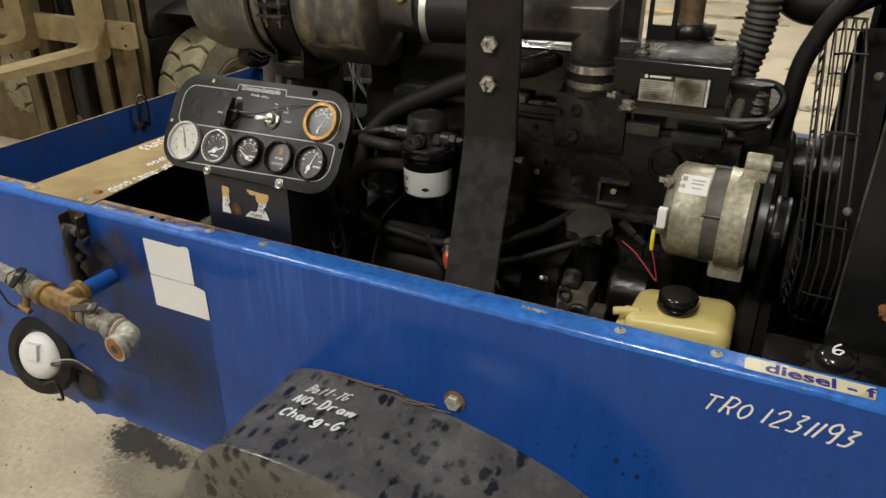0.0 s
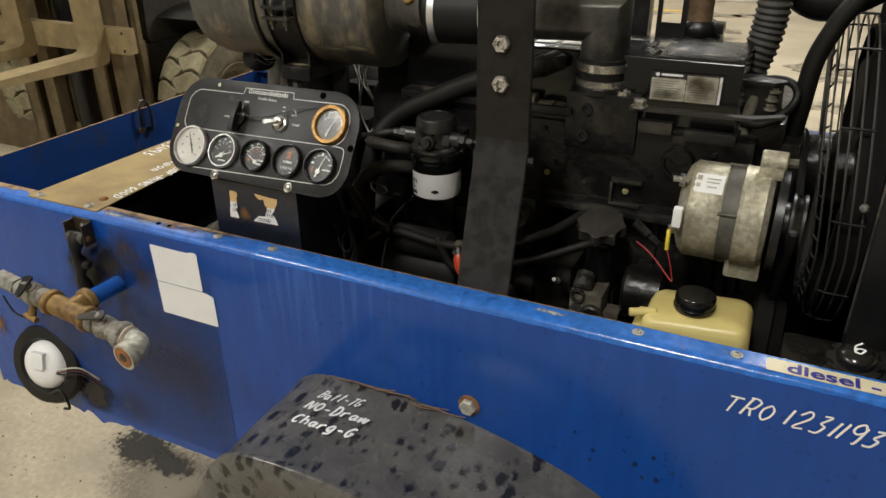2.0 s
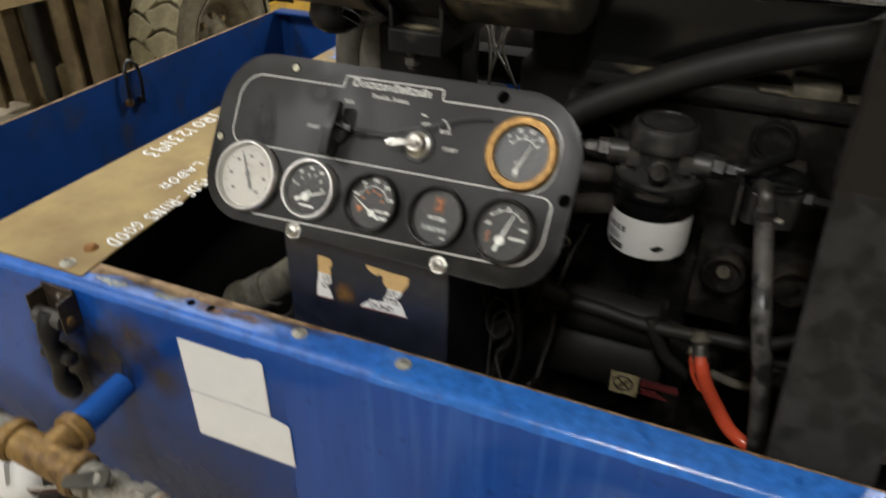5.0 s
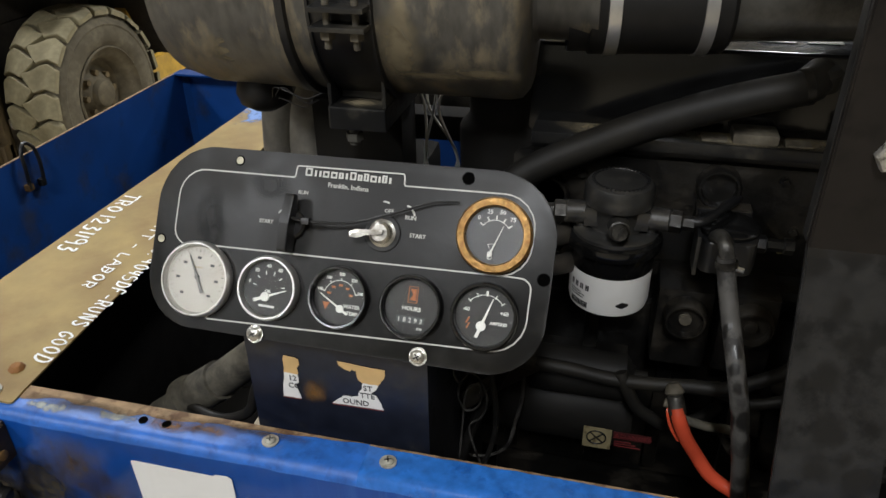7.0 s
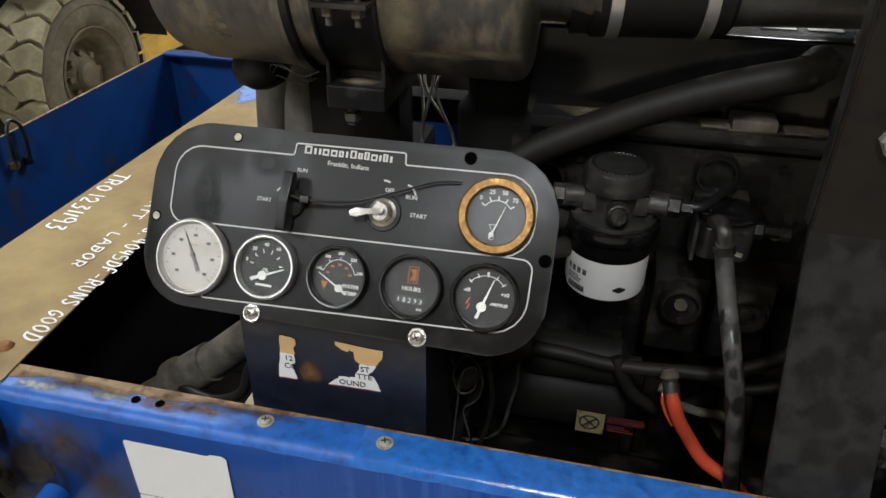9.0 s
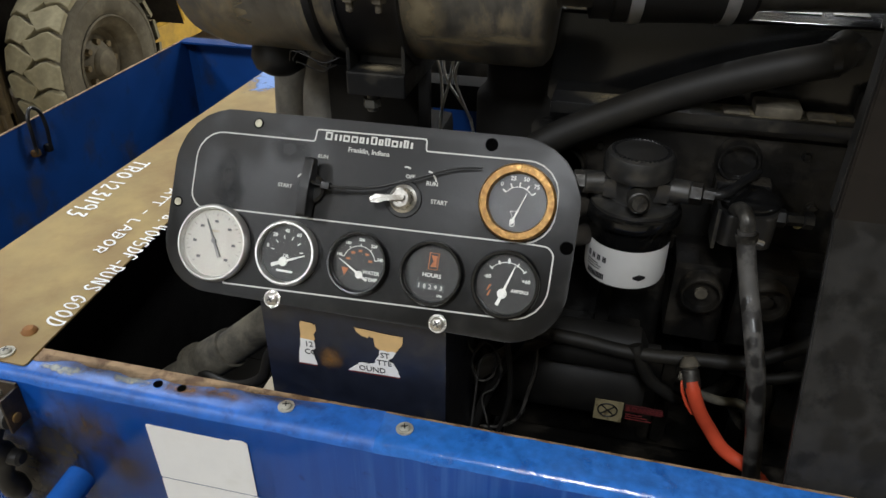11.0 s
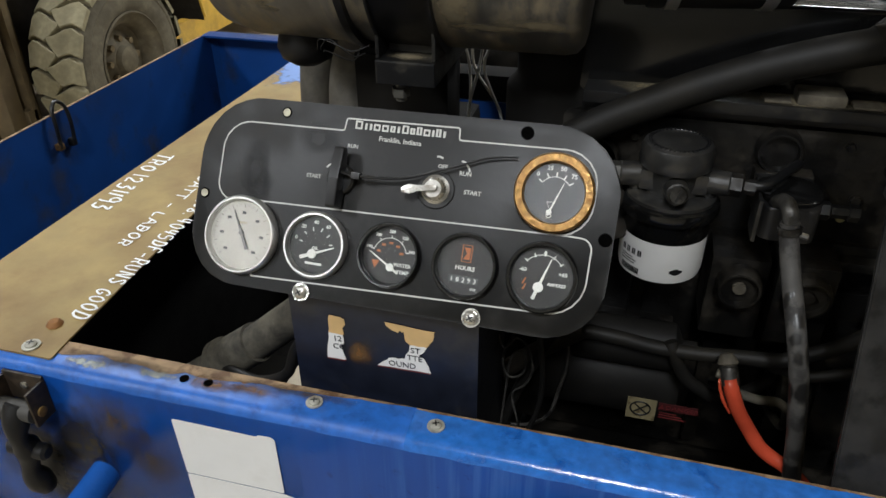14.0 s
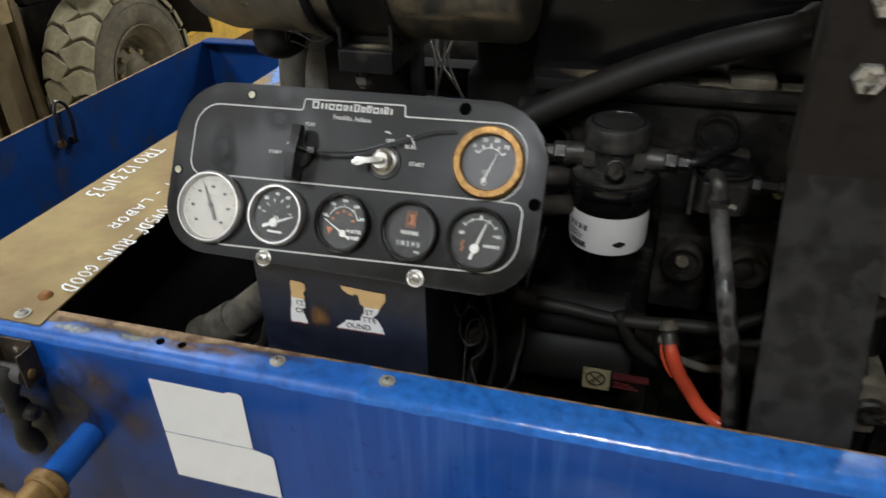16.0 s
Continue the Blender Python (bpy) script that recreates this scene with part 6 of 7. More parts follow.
# print on the can (upside down), wrapped round it
for r0, r1, z0, z1 in ((-60, -28, 1.043, 1.050), (-62, -36, 1.0535, 1.055), (-62, -34, 1.0565, 1.058), (-62, -40, 1.0595, 1.061), (-62, -24, 1.0645, 1.0715)):
    bm = bmesh.new()
    n = 12
    for i in range(n):
        if z1 - z0 > 0.006 and i % 3 == 2 and z0 > 1.05:
            continue
        a, b = radians(-90 + r0 + (r1 - r0) * i / n), radians(-90 + r0 + (r1 - r0) * (i + 0.85) / n)
        vs = [bm.verts.new(FV + Vector((0.0448 * math.cos(q), 0.0448 * math.sin(q), z))) for q, z in ((a, z0), (b, z0), (b, z1), (a, z1))]
        bm.faces.new(vs)
    part("print_bar", bm, DIAL_BLACK, fc, smooth=0)
bm = bmesh.new()
for i in range(10):
    a, b = radians(-72 + 1.8 * i - 6), radians(-72 + 1.8 * i - 4.0)
    h = 0.0012 + 0.0030 * (1 - abs(i - 4.5) / 5)
    bm.faces.new([bm.verts.new(FV + Vector((0.0448 * math.cos(q), 0.0448 * math.sin(q), z))) for q, z in ((a, 1.053 - h), (b, 1.053 - h), (b, 1.053 + h), (a, 1.053 + h))])
part("maker_mark", bm, DIAL_BLACK, fc, smooth=0)

# ---- lift pump and hoses ----
fp = thing("fuel_lift_pump", (0.215, 0.31, 1.10), "black fuel lift pump with brass fittings", "pump")
part("pump_body", prism(rounded([(0.192, 0.272), (0.244, 0.272), (0.252, 0.30), (0.246, 0.36), (0.192, 0.36)], 0.012, 4), Matrix.Translation((0, 0, 1.092)), 0.036, bevel=0.003), BLACK, fp)
part("pump_dome", lathe((0.22, 0.310, 1.128), Z, [(0.033, 0), (0.0335, 0.004), (0.030, 0.006), (0, 0.006)], 28), GLOSS_BLACK, fp)
part("bracket_plate", box((0.186, 0.264, 1.092), (0.190, 0.30, 1.138), 0.001), BLACK_DUST, fp)
part("elbow_fitting", tube([(0.206, 0.285, 1.128), (0.207, 0.266, 1.140), (0.210, 0.252, 1.142), (0.2125, 0.2445, 1.135), (0.2150, 0.241, 1.120)], 0.0078, 14, 6), DARK_STEEL, fp, "grey metal elbow fitting")
part("pump_mount", box((0.19, 0.35, 1.09), (0.25, 0.38, 1.13), 0.003), BLACK_CAST, fp)
part("side_union", lathe((0.246, 0.30, 1.118), (1, 0, 0), [(0, 0), (0.010, 0), (0.010, 0.012), (0.007, 0.014), (0.007, 0.03), (0.009, 0.031), (0.009, 0.04), (0, 0.04)], 6), BLACK_DUST, fp)
GH = [(0.213, 0.243, 1.130), (0.216, 0.240, 1.112), (0.2225, 0.222, 1.082), (0.2315, 0.186, 1.045), (0.240, 0.172, 1.01), (0.250, 0.170, 0.96), (0.260, 0.170, 0.90), (0.268, 0.168, 0.84), (0.274, 0.165, 0.74)]


def hose(name, pts, r, mat, label, segs=14, steps=8, radii=None):
    return solo(name, tube(pts, r, segs, steps, None, radii), mat, pts[-1] if pts[-1][2] < pts[0][2] else pts[0], label, "hose" if "hose" in name else "cable")


fh = thing("fuel_hose", GH[-1], "grey dusty rubber fuel hose hanging from the pump", "hose")
part("hose_body", tube(GH, 0.0092, 14, 8), GREY_HOSE, fh)
GD = (Vector(GH[1]) - Vector(GH[0])).normalized()
part("hose_clamp", lathe(Vector(GH[0]) + GD * 0.004, GD, [(0.0098, 0), (0.0112, 0.0004), (0.0112, 0.0066), (0.0098, 0.007)], 20), DARK_STEEL, fh, "dark steel hose clamp")
part("clamp_screw", rod(Vector(GH[0]) + Vector((0.010, -0.004, -0.010)), Vector(GH[0]) + Vector((0.018, -0.004, -0.012)), 0.0032, 8, 0.0005), STEEL, fh)
VP = [(0.292, 0.385, 1.277), (0.275, 0.358, 1.271), (0.225, 0.35, 1.259), (0.162, 0.35, 1.237), (0.08, 0.35, 1.200), (-0.010, 0.345, 1.148), (-0.045, 0.32, 1.09), (-0.05, 0.285, 0.98), (-0.03, 0.28, 0.90)]
vh = thing("vent_hose", VP[-1], "thick black rubber vent hose curving from the valve cover", "hose")
part("hose_body", tube(VP, 0.0178, 18, 10), SLEEVE, vh)
VD = (Vector(VP[2]) - Vector(VP[1])).normalized()
part("hose_clamp", lathe(Vector(VP[1]) - VD * 0.004, VD, [(0.0178, 0), (0.0192, 0.0005), (0.0192, 0.0085), (0.0178, 0.009)], 24), BLACK_CAST, vh, "black hose clamp")
solo("vent_elbow", lathe((0.290, 0.375, 1.266), (0, -0.1, 1), [(0, 0), (0.018, 0), (0.020, 0.010), (0.020, 0.018), (0.015, 0.023), (0, 0.024)], 24), SLEEVE, (0.290, 0.375, 1.266), "black vent elbow on the valve cover", "fitting")
hose("wiring_loom", [(0.128, 0.243, 0.967), (0.132, 0.240, 0.957), (0.141, 0.240, 0.938), (0.152, 0.240, 0.921), (0.170, 0.243, 0.906), (0.188, 0.250, 0.893), (0.215, 0.27, 0.885), (0.25, 0.31, 0.88), (0.27, 0.375, 0.87)], 0.0075, SLEEVE, "dull black loom branching down to the starter", 12)
hose("black_cable", [(0.205, 0.262, 0.896), (0.232, 0.258, 0.893), (0.256, 0.258, 0.893), (0.268, 0.262, 0.878), (0.272, 0.28, 0.84), (0.27, 0.36, 0.80)], 0.0055, GREY_HOSE2, "grey dusty cable bending round behind the starter", 10)
hose("wiring_loom", [(0.055, 0.340, 1.058), (0.057, 0.280, 1.081), (0.030, 0.250, 1.089), (-0.004, 0.240, 1.080), (-0.028, 0.235, 1.053), (-0.039, 0.235, 1.023), (-0.027, 0.235, 0.993), (0.001, 0.238, 0.975), (0.030, 0.240, 0.966)], 0.0115, CAP_DUST, "dull black conduit arching down beside the filter", 14)
hose("wiring_loom", [(0.057, 0.280, 1.075), (0.032, 0.262, 1.078), (0.001, 0.255, 1.068), (-0.022, 0.250, 1.045), (-0.030, 0.250, 1.018), (-0.018, 0.250, 0.995), (0.008, 0.250, 0.975), (0.034, 0.250, 0.960)], 0.0055, RUBBER, "thin black loom inside the conduit's arch", 10)
hose("wiring_loom", [(0.033, 0.242, 0.966), (0.008, 0.238, 0.948), (-0.023, 0.235, 0.923), (-0.059, 0.230, 0.889), (-0.085, 0.230, 0.855)], 0.0105, CAP_DUST, "dull black conduit running down to the trailer floor", 14)
hose("wiring_loom", [(-0.039, 0.300, 1.112), (-0.009, 0.270, 1.121), (0.023, 0.265, 1.121), (0.049, 0.280, 1.115), (0.051, 0.330, 1.096)], 0.0115, CAP_DUST, "dusty black conduit behind the fuel filter", 14)
hose("black_cable", [(0.000, 0.262, 0.962), (0.020, 0.248, 0.961), (0.040, 0.242, 0.964), (0.072, 0.242, 0.962), (0.110, 0.242, 0.957), (0.143, 0.241, 0.957), (0.176, 0.241, 0.959), (0.20, 0.241, 0.962), (0.228, 0.242, 0.963), (0.248, 0.243, 0.967), (0.273, 0.245, 0.979), (0.302, 0.25, 0.996), (0.34, 0.28, 1.01), (0.38, 0.37, 1.02)], 0.0082, SLEEVE, "dull black cable running along the block")
hose("thin_wire", [(-0.009, 0.240, 1.054), (-0.004, 0.238, 1.042), (0.011, 0.236, 1.037), (0.026, 0.236, 1.043), (0.022, 0.238, 1.050), (0.008, 0.240, 1.052), (-0.012, 0.245, 1.057), (-0.022, 0.250, 1.074), (-0.005, 0.260, 1.085), (0.003, 0.300, 1.047)], 0.0018, GALV, "thin grey wire loop behind the control panel", 8)
hose("thin_wire", [(-0.02, 0.13, 1.10), (-0.005, 0.15, 1.02), (0.0, 0.16, 0.93), (-0.02, 0.15, 0.86), (-0.06, 0.14, 0.80)], 0.003, RUBBER, "thin black wire hanging below the control panel", 8)
hose("black_cable", [(-0.01, 0.14, 1.10), (0.01, 0.17, 1.05), (0.005, 0.20, 0.99), (-0.03, 0.2, 0.90), (-0.05, 0.2, 0.82)], 0.006, RUBBER, "black cable hanging behind the control panel", 10)
for k in range(4):
    solo("braided_strand", tube([(-0.160 + 0.016 * k, 0.435 + 0.01 * (k % 2), 1.235), (-0.148 + 0.006 * k, 0.44, 1.19), (-0.172 + 0.022 * ((k * 2 + 1) % 4), 0.445, 1.12), (-0.17 + 0.02 * k, 0.46, 1.05)], 0.0019, 8, 5), STRAND, (-0.15, 0.46, 1.05), "bright steel strand under the air filter", "wire", "bright strands")
hose("air_hose", [(-0.335, 0.455, 1.262), (-0.350, 0.452, 1.20), (-0.358, 0.45, 1.10), (-0.362, 0.45, 0.95), (-0.365, 0.46, 0.80)], 0.0275, GREY_RUBBER, "large grey rubber hose under the air filter", 22)
hose("air_hose", [(-0.245, 0.44, 1.262), (-0.275, 0.432, 1.228), (-0.298, 0.426, 1.18), (-0.306, 0.425, 1.10), (-0.308, 0.425, 0.95), (-0.31, 0.44, 0.80)], 0.0275, GREY_RUBBER, "large grey rubber hose under the air filter", 22)
dh = thing("discharge_hose", (-0.42, 0.2, 0.80), "dusty grey hose with banded coupling", "hose")
part("hose_body", tube([(-0.27, 0.21, 0.975), (-0.325, 0.205, 0.928), (-0.385, 0.20, 0.877), (-0.43, 0.2, 0.842)], 0.0225, 22, 6), GREY_HOSE2, dh)
part("coupling", lathe((-0.360, 0.202, 0.898), (-0.8, 0, -0.62), [(0.0225, 0), (0.0262, 0.001), (0.0262, 0.045), (0.0240, 0.047), (0.0240, 0.060), (0.030, 0.062), (0.030, 0.074), (0.02, 0.07), (0.02, 0.13), (0, 0.13)], 26), GREY_HOSE2, dh)
hose("black_cable", [(-0.255, 0.15, 0.98), (-0.278, 0.15, 0.945), (-0.294, 0.15, 0.905), (-0.334, 0.155, 0.880), (-0.38, 0.17, 0.872), (-0.43, 0.21, 0.84)], 0.0065, RUBBER, "black cable beside the discharge hose")

hose("thin_wire", [(-0.05, 0.17, 1.04), (-0.05, 0.17, 1.0), (-0.042, 0.165, 0.985), (-0.03, 0.165, 1.0), (-0.017, 0.168, 0.985), (-0.012, 0.172, 0.955), (-0.02, 0.18, 0.925), (-0.034, 0.185, 0.905), (-0.03, 0.19, 0.87), (-0.02, 0.2, 0.82)], 0.0013, GREY_HOSE, "thin grey wire looping below the control panel", 8)
hose("thin_wire", [(-0.03, 0.17, 1.01), (-0.045, 0.175, 0.965), (-0.038, 0.178, 0.935), (-0.022, 0.178, 0.945), (-0.022, 0.176, 0.975), (-0.036, 0.176, 0.965), (-0.042, 0.185, 0.91), (-0.05, 0.2, 0.82)], 0.0013, GREY_HOSE, "thin grey wire looping below the control panel", 8)
hose("thin_wire", [(-0.06, 0.24, 0.80), (-0.022, 0.235, 0.81), (0.004, 0.23, 0.838), (0.014, 0.225, 0.885), (0.02, 0.23, 0.925), (0.015, 0.27, 0.97), (0.02, 0.38, 0.99)], 0.0022, GREY_HOSE, "thin grey wire looping beside the starter", 8)
# ---- alternator ----
al = thing("alternator", (0.61, 0.27, 1.0), "dull aluminium alternator with white label", "alternator")
AX = Vector((-0.008, 0.28, 1.090))
part("rear_housing", lathe(AX + X * 0.548, X, [(0, 0), (0.05, 0.0), (0.066, 0.006), (0.076, 0.016), (0.0755, 0.022), (0.0755, 0.062), (0.074, 0.064)], 44), ALU, al)
part("stator", lathe(AX + X * 0.612, X, [(0.073, 0), (0.073, 0.022)], 44), STATOR, al, "dark laminated stator ring")
bm = lathe(AX + X * 0.634, X, [(0.074, 0), (0.079, 0.001), (0.0775, 0.008), (0.0775, 0.036), (0.070, 0.044), (0.05, 0.046), (0, 0.046)], 44)
part("front_housing", bm, ALU, al)
for k in range(4):
    a = 2 * math.pi * (k + 0.78) / 4
    o = Vector((0, math.cos(a), math.sin(a)))
    part("through_bolt", rod(AX + X * 0.608 + o * 0.0745, AX + X * 0.640 + o * 0.0745, 0.003, 10), STATOR, al)
part("mounting_lug", box((0.644, 0.257, 1.16), (0.678, 0.283, 1.190), 0.006, rod((0.644, 0.27, 1.186), (0.680, 0.27, 1.186), 0.015, 20, 0.002)), ALU, al)
part("lower_lug", box((0.62, 0.24, 1.00), (0.672, 0.30, 1.04), 0.006), ALU, al)
part("lug_bolt", rod((0.680, 0.27, 1.186), (0.694, 0.27, 1.186), 0.007, 6, 0.001), DIRTY, al)
part("cooling_fan", lathe(AX + X * 0.684, X, [(0.02, 0), (0.075, 0.0), (0.0755, 0.003), (0.0755, 0.012), (0.03, 0.014), (0.03, 0.02), (0.045, 0.022), (0.045, 0.026), (0.038, 0.032), (0.045, 0.038), (0.045, 0.042), (0, 0.042)], 40), BLACK_DUST, al)
la, lb2 = radians(-140), radians(-100)
bm = bmesh.new()
n = 10
for i in range(n):
    vs = []
    for q, x in ((i, 0.566), (i + 1, 0.566), (i + 1, 0.609), (i, 0.609)):
        a = radians(113 + 26 * q / n)
        vs.append(bm.verts.new(AX + X * x + Vector((0, 0.07556 * math.cos(a), 0.07556 * math.sin(a)))))
    bm.faces.new(vs)
bmesh.ops.remove_doubles(bm, verts=bm.verts, dist=0.0002)
part("data_label", bm, WHITE, al, "white data label", smooth=60)
for i, (x0, x1, a0, a1) in enumerate(((0.570, 0.577, 117, 124), (0.584, 0.604, 120, 121.5), (0.584, 0.602, 125, 126.5), (0.570, 0.576, 128, 133), (0.586, 0.600, 131, 132.5))):
    bm = bmesh.new()
    vs = [bm.verts.new(AX + X * x + Vector((0, 0.0765 * math.cos(radians(a)), 0.0765 * math.sin(radians(a))))) for x, a in ((x0, a0), (x1, a0), (x1, a1), (x0, a1))]
    bm.faces.new(vs)
    part("print_bar", bm, LABEL_GREY, al, smooth=0)
part("terminal_stud", rod((0.55, 0.235, 1.150), (0.528, 0.23, 1.152), 0.005, 12, 0.001, rod((0.545, 0.234, 1.15), (0.538, 0.232, 1.151), 0.010, 6)), STEEL, al)
part("terminal_stud", rod((0.55, 0.205, 1.085), (0.535, 0.20, 1.085), 0.005, 12, 0.001, rod((0.545, 0.203, 1.085), (0.539, 0.201, 1.085), 0.009, 6)), STEEL, al)
part("plug", box((0.540, 0.186, 1.092), (0.553, 0.200, 1.122), 0.002), WHITE, al, "white wiring plug")
part("yellow_lead", tube([(0.537, 0.196, 1.083), (0.538, 0.188, 1.07), (0.539, 0.184, 1.055)], 0.0032, 10), YELLOW_TAPE, al, "yellow taped wire end")
part("red_lead", tube([(0.539, 0.184, 1.057), (0.5445, 0.182, 1.042), (0.550, 0.182, 1.022), (0.5535, 0.184, 1.004)], 0.0011, 8), PINK, al)
part("red_lead", tube([(0.488, 0.215, 1.045), (0.510, 0.205, 1.036), (0.530, 0.195, 1.022), (0.5485, 0.186, 1.006), (0.5535, 0.184, 1.004)], 0.0013, 8), PINK, al)
part("connector", rod((0.482, 0.215, 1.078), (0.506, 0.212, 1.060), 0.0075, 8, 0.002, rod((0.506, 0.212, 1.060), (0.524, 0.210, 1.048), 0.0060, 8, 0.002)), BEZEL, al)
part("bracket", box((0.62, 0.27, 0.99), (0.66, 0.42, 1.03), 0.004, box((0.60, 0.38, 0.96), (0.68, 0.42, 1.12), 0.004)), BLACK_CAST, al)

# ---- fluted oil cap and small castings below ----
oc = thing("oil_filler_cap", (0.412, 0.31, 0.90), "dusty black fluted oil filler cap on neck", "cap")
OD = Vector((0.0, -0.30, 0.95)).normalized()
bm = bmesh.new()
OM = frame_on((0.412, 0.305, 1.010), OD)
out = []
for i in range(64):
    a = 2 * math.pi * i / 64
    r = 0.038 + 0.005 * math.cos(8 * a)
    out.append((r * math.cos(a), r * math.sin(a)))
part("cap", prism(out, OM, 0.02, bevel=0.004), CAP_DUST, oc)
part("neck", rod(Vector((0.412, 0.305, 1.010)) + OD * 0.002, Vector((0.412, 0.345, 0.88)), 0.026, 24), BLACK, oc)
pb = thing("fuel_rack_casting", (0.40, 0.29, 0.84), "dirty metal pump casting on the engine side", "pump")
part("casting", box((0.375, 0.26, 0.83), (0.435, 0.34, 0.905), 0.012), DIRTY, pb)
part("spigot", rod((0.395, 0.270, 0.905), (0.395, 0.30, 0.926), 0.017, 16, 0.004), DARK_STEEL, pb)
part("bolt", lathe((0.39, 0.262, 0.875), -Y, [(0, 0), (0.011, 0), (0.011, 0.008), (0, 0.008)], 6), STEEL, pb)
part("cover", rod((0.42, 0.262, 0.87), (0.42, 0.25, 0.868), 0.02, 20, 0.003), DARK_STEEL, pb)
part("port", lathe((0.392, 0.2605, 0.900), -Y, [(0.013, 0), (0.013, 0.006), (0.009, 0.006), (0.008, -0.004), (0, -0.004)], 18), DARK_STEEL, pb)
part("bleed_screw", lathe((0.357, 0.25, 0.926), (-0.2, -0.8, 0.5), [(0, 0), (0.006, 0), (0.006, 0.006), (0.004, 0.008), (0.004, 0.018), (0, 0.019)], 6), STEEL, pb, "bright bleed screw")
part("bleed_arm", rod((0.357, 0.252, 0.925), (0.378, 0.275, 0.892), 0.006, 10), BLACK_CAST, pb)
part("side_lug", box((0.434, 0.275, 0.835), (0.462, 0.31, 0.868), 0.005, rod((0.448, 0.274, 0.852), (0.448, 0.268, 0.852), 0.009, 12, 0.001)), DIRTY, pb)
part("mount", box((0.38, 0.33, 0.80), (0.44, 0.41, 0.88), 0.004), BLACK_CAST, pb)
ij = thing("injection_pump", (0.4, 0.36, 0.8), "black injection pump body on the engine side", "pump")
part("pump_body", box((0.30, 0.29, 0.80), (0.37, 0.41, 0.93), 0.015), BLACK_CAST, ij)
part("drive_end", rod((0.46, 0.32, 0.90), (0.53, 0.32, 0.90), 0.045, 28, 0.006, box((0.47, 0.33, 0.87), (0.52, 0.405, 0.93), 0.004)), BLACK_CAST, ij)
part("governor", rod((0.30, 0.315, 0.87), (0.26, 0.315, 0.87), 0.03, 24, 0.004), BLACK_CAST, ij)
hose("black_hose", [(0.22, 0.33, 0.895), (0.25, 0.28, 0.925), (0.280, 0.25, 0.944), (0.335, 0.25, 0.970), (0.375, 0.255, 0.990), (0.405, 0.268, 1.0), (0.43, 0.30, 0.985), (0.44, 0.38, 0.96)], 0.0065, SLEEVE, "thin black hose beside the oil cap", 10)

# ---- coolant bottle ----
cb = thing("coolant_bottle", (0.60, 0.14, 0.80), "yellowed plastic coolant bottle with black cap", "bottle")
out = rounded([(0.524, 0.086), (0.678, 0.092), (0.676, 0.200), (0.528, 0.196)], 0.018, 6)
bm = bmesh.new()
rows = []
cc = Vector((0.601, 0.143))
for s, z in ((0.97, 0.80), (1.0, 0.81), (1.0, 0.962), (0.985, 0.975), (0.94, 0.984), (0.86, 0.989), (0.45, 0.992)):
    rows.append([bm.verts.new((cc.x + (a - cc.x) * s, cc.y + (b - cc.y) * s, z + 0.004 * (a - cc.x) / 0.08)) for a, b in out])
for a, b in zip(rows, rows[1:]):
    for j in range(len(a)):
        bm.faces.new((a[j], a[(j + 1) % len(a)], b[(j + 1) % len(a)], b[j]))
bm.faces.new(rows[0]), bm.faces.new(rows[-1])
part("bottle_body", bm, CREAM, cb, smooth=60)
part("shoulder", box((0.512, 0.10, 0.80), (0.535, 0.17, 0.960), 0.008), CREAM, cb)
part("spout", rod((0.545, 0.118, 0.984), (0.508, 0.104, 0.982), 0.0065, 16, 0.0015), CREAM, cb)
part("neck", rod((0.595, 0.132, 0.986), (0.595, 0.132, 0.998), 0.0265, 32, 0.002), CREAM, cb)
cpz = [(0, 0), (0.0275, 0), (0.0295, 0.003), (0.0295, 0.008), (0.0285, 0.009), (0.0285, 0.022), (0.026, 0.025), (0, 0.025)]
part("cap", lathe((0.595, 0.132, 0.994), Z, cpz, 36), GLOSS_BLACK, cb, "glossy black screw cap")
part("bottle_tray", box((0.505, 0.08, 0.785), (0.69, 0.21, 0.80), 0.002, box((0.58, 0.12, 0.505), (0.62, 0.16, 0.785))), BLACK_CAST, cb)

# ---- fuel tank and its cap ----
ft = thing("fuel_tank", (0.95, 0.13, 0.505), "black steel fuel tank with screw cap", "tank")
part("tank_shell", box((0.72, 0.055, 0.515), (1.22, 0.215, 0.945), 0.015), BLACK_CAST, ft)
part("tank_feet", box((0.75, 0.06, 0.5055), (0.80, 0.21, 0.52), 0.001, box((1.12, 0.06, 0.5055), (1.17, 0.21, 0.52), 0.001)), BLACK_CAST, ft)
part("filler_neck", rod((0.808, 0.116, 0.94), (0.808, 0.112, 0.975), 0.034, 28), BLACK_DUST, ft)
CD = Vector((0, -0.18, 1)).normalized()
CM = frame_on((0.808, 0.110, 0.968), CD)
out = []
for i in range(72):
    a = 2 * math.pi * i / 72
    r = 0.0325 + 0.0032 * (1 if math.cos(8 * a) > 0.1 else -1)
    out.append((r * math.cos(a), r * math.sin(a)))
fk = part("fuel_cap", prism(out, CM, 0.014), BLACK, ft, "black fluted fuel cap", 30)
part("cap_dome", lathe((0.808, 0.110, 0.968), CD, [(0.0245, 0.0142), (0.0245, 0.020), (0.0222, 0.026), (0.0155, 0.0305), (0.008, 0.0322), (0, 0.0326)], 40), BEZEL, fk, "glossy domed top")
scrawl("6", plane_at(CM @ Vector((0, 0, 0.0331)), (0.95, 0.3, 0.05), (-0.3, 0.95, 0.17)) @ Matrix.Translation((-0.009, -0.009, 0)), 0.019, 0.024, CHALK, fk, 0.0030, 0.15, 2)
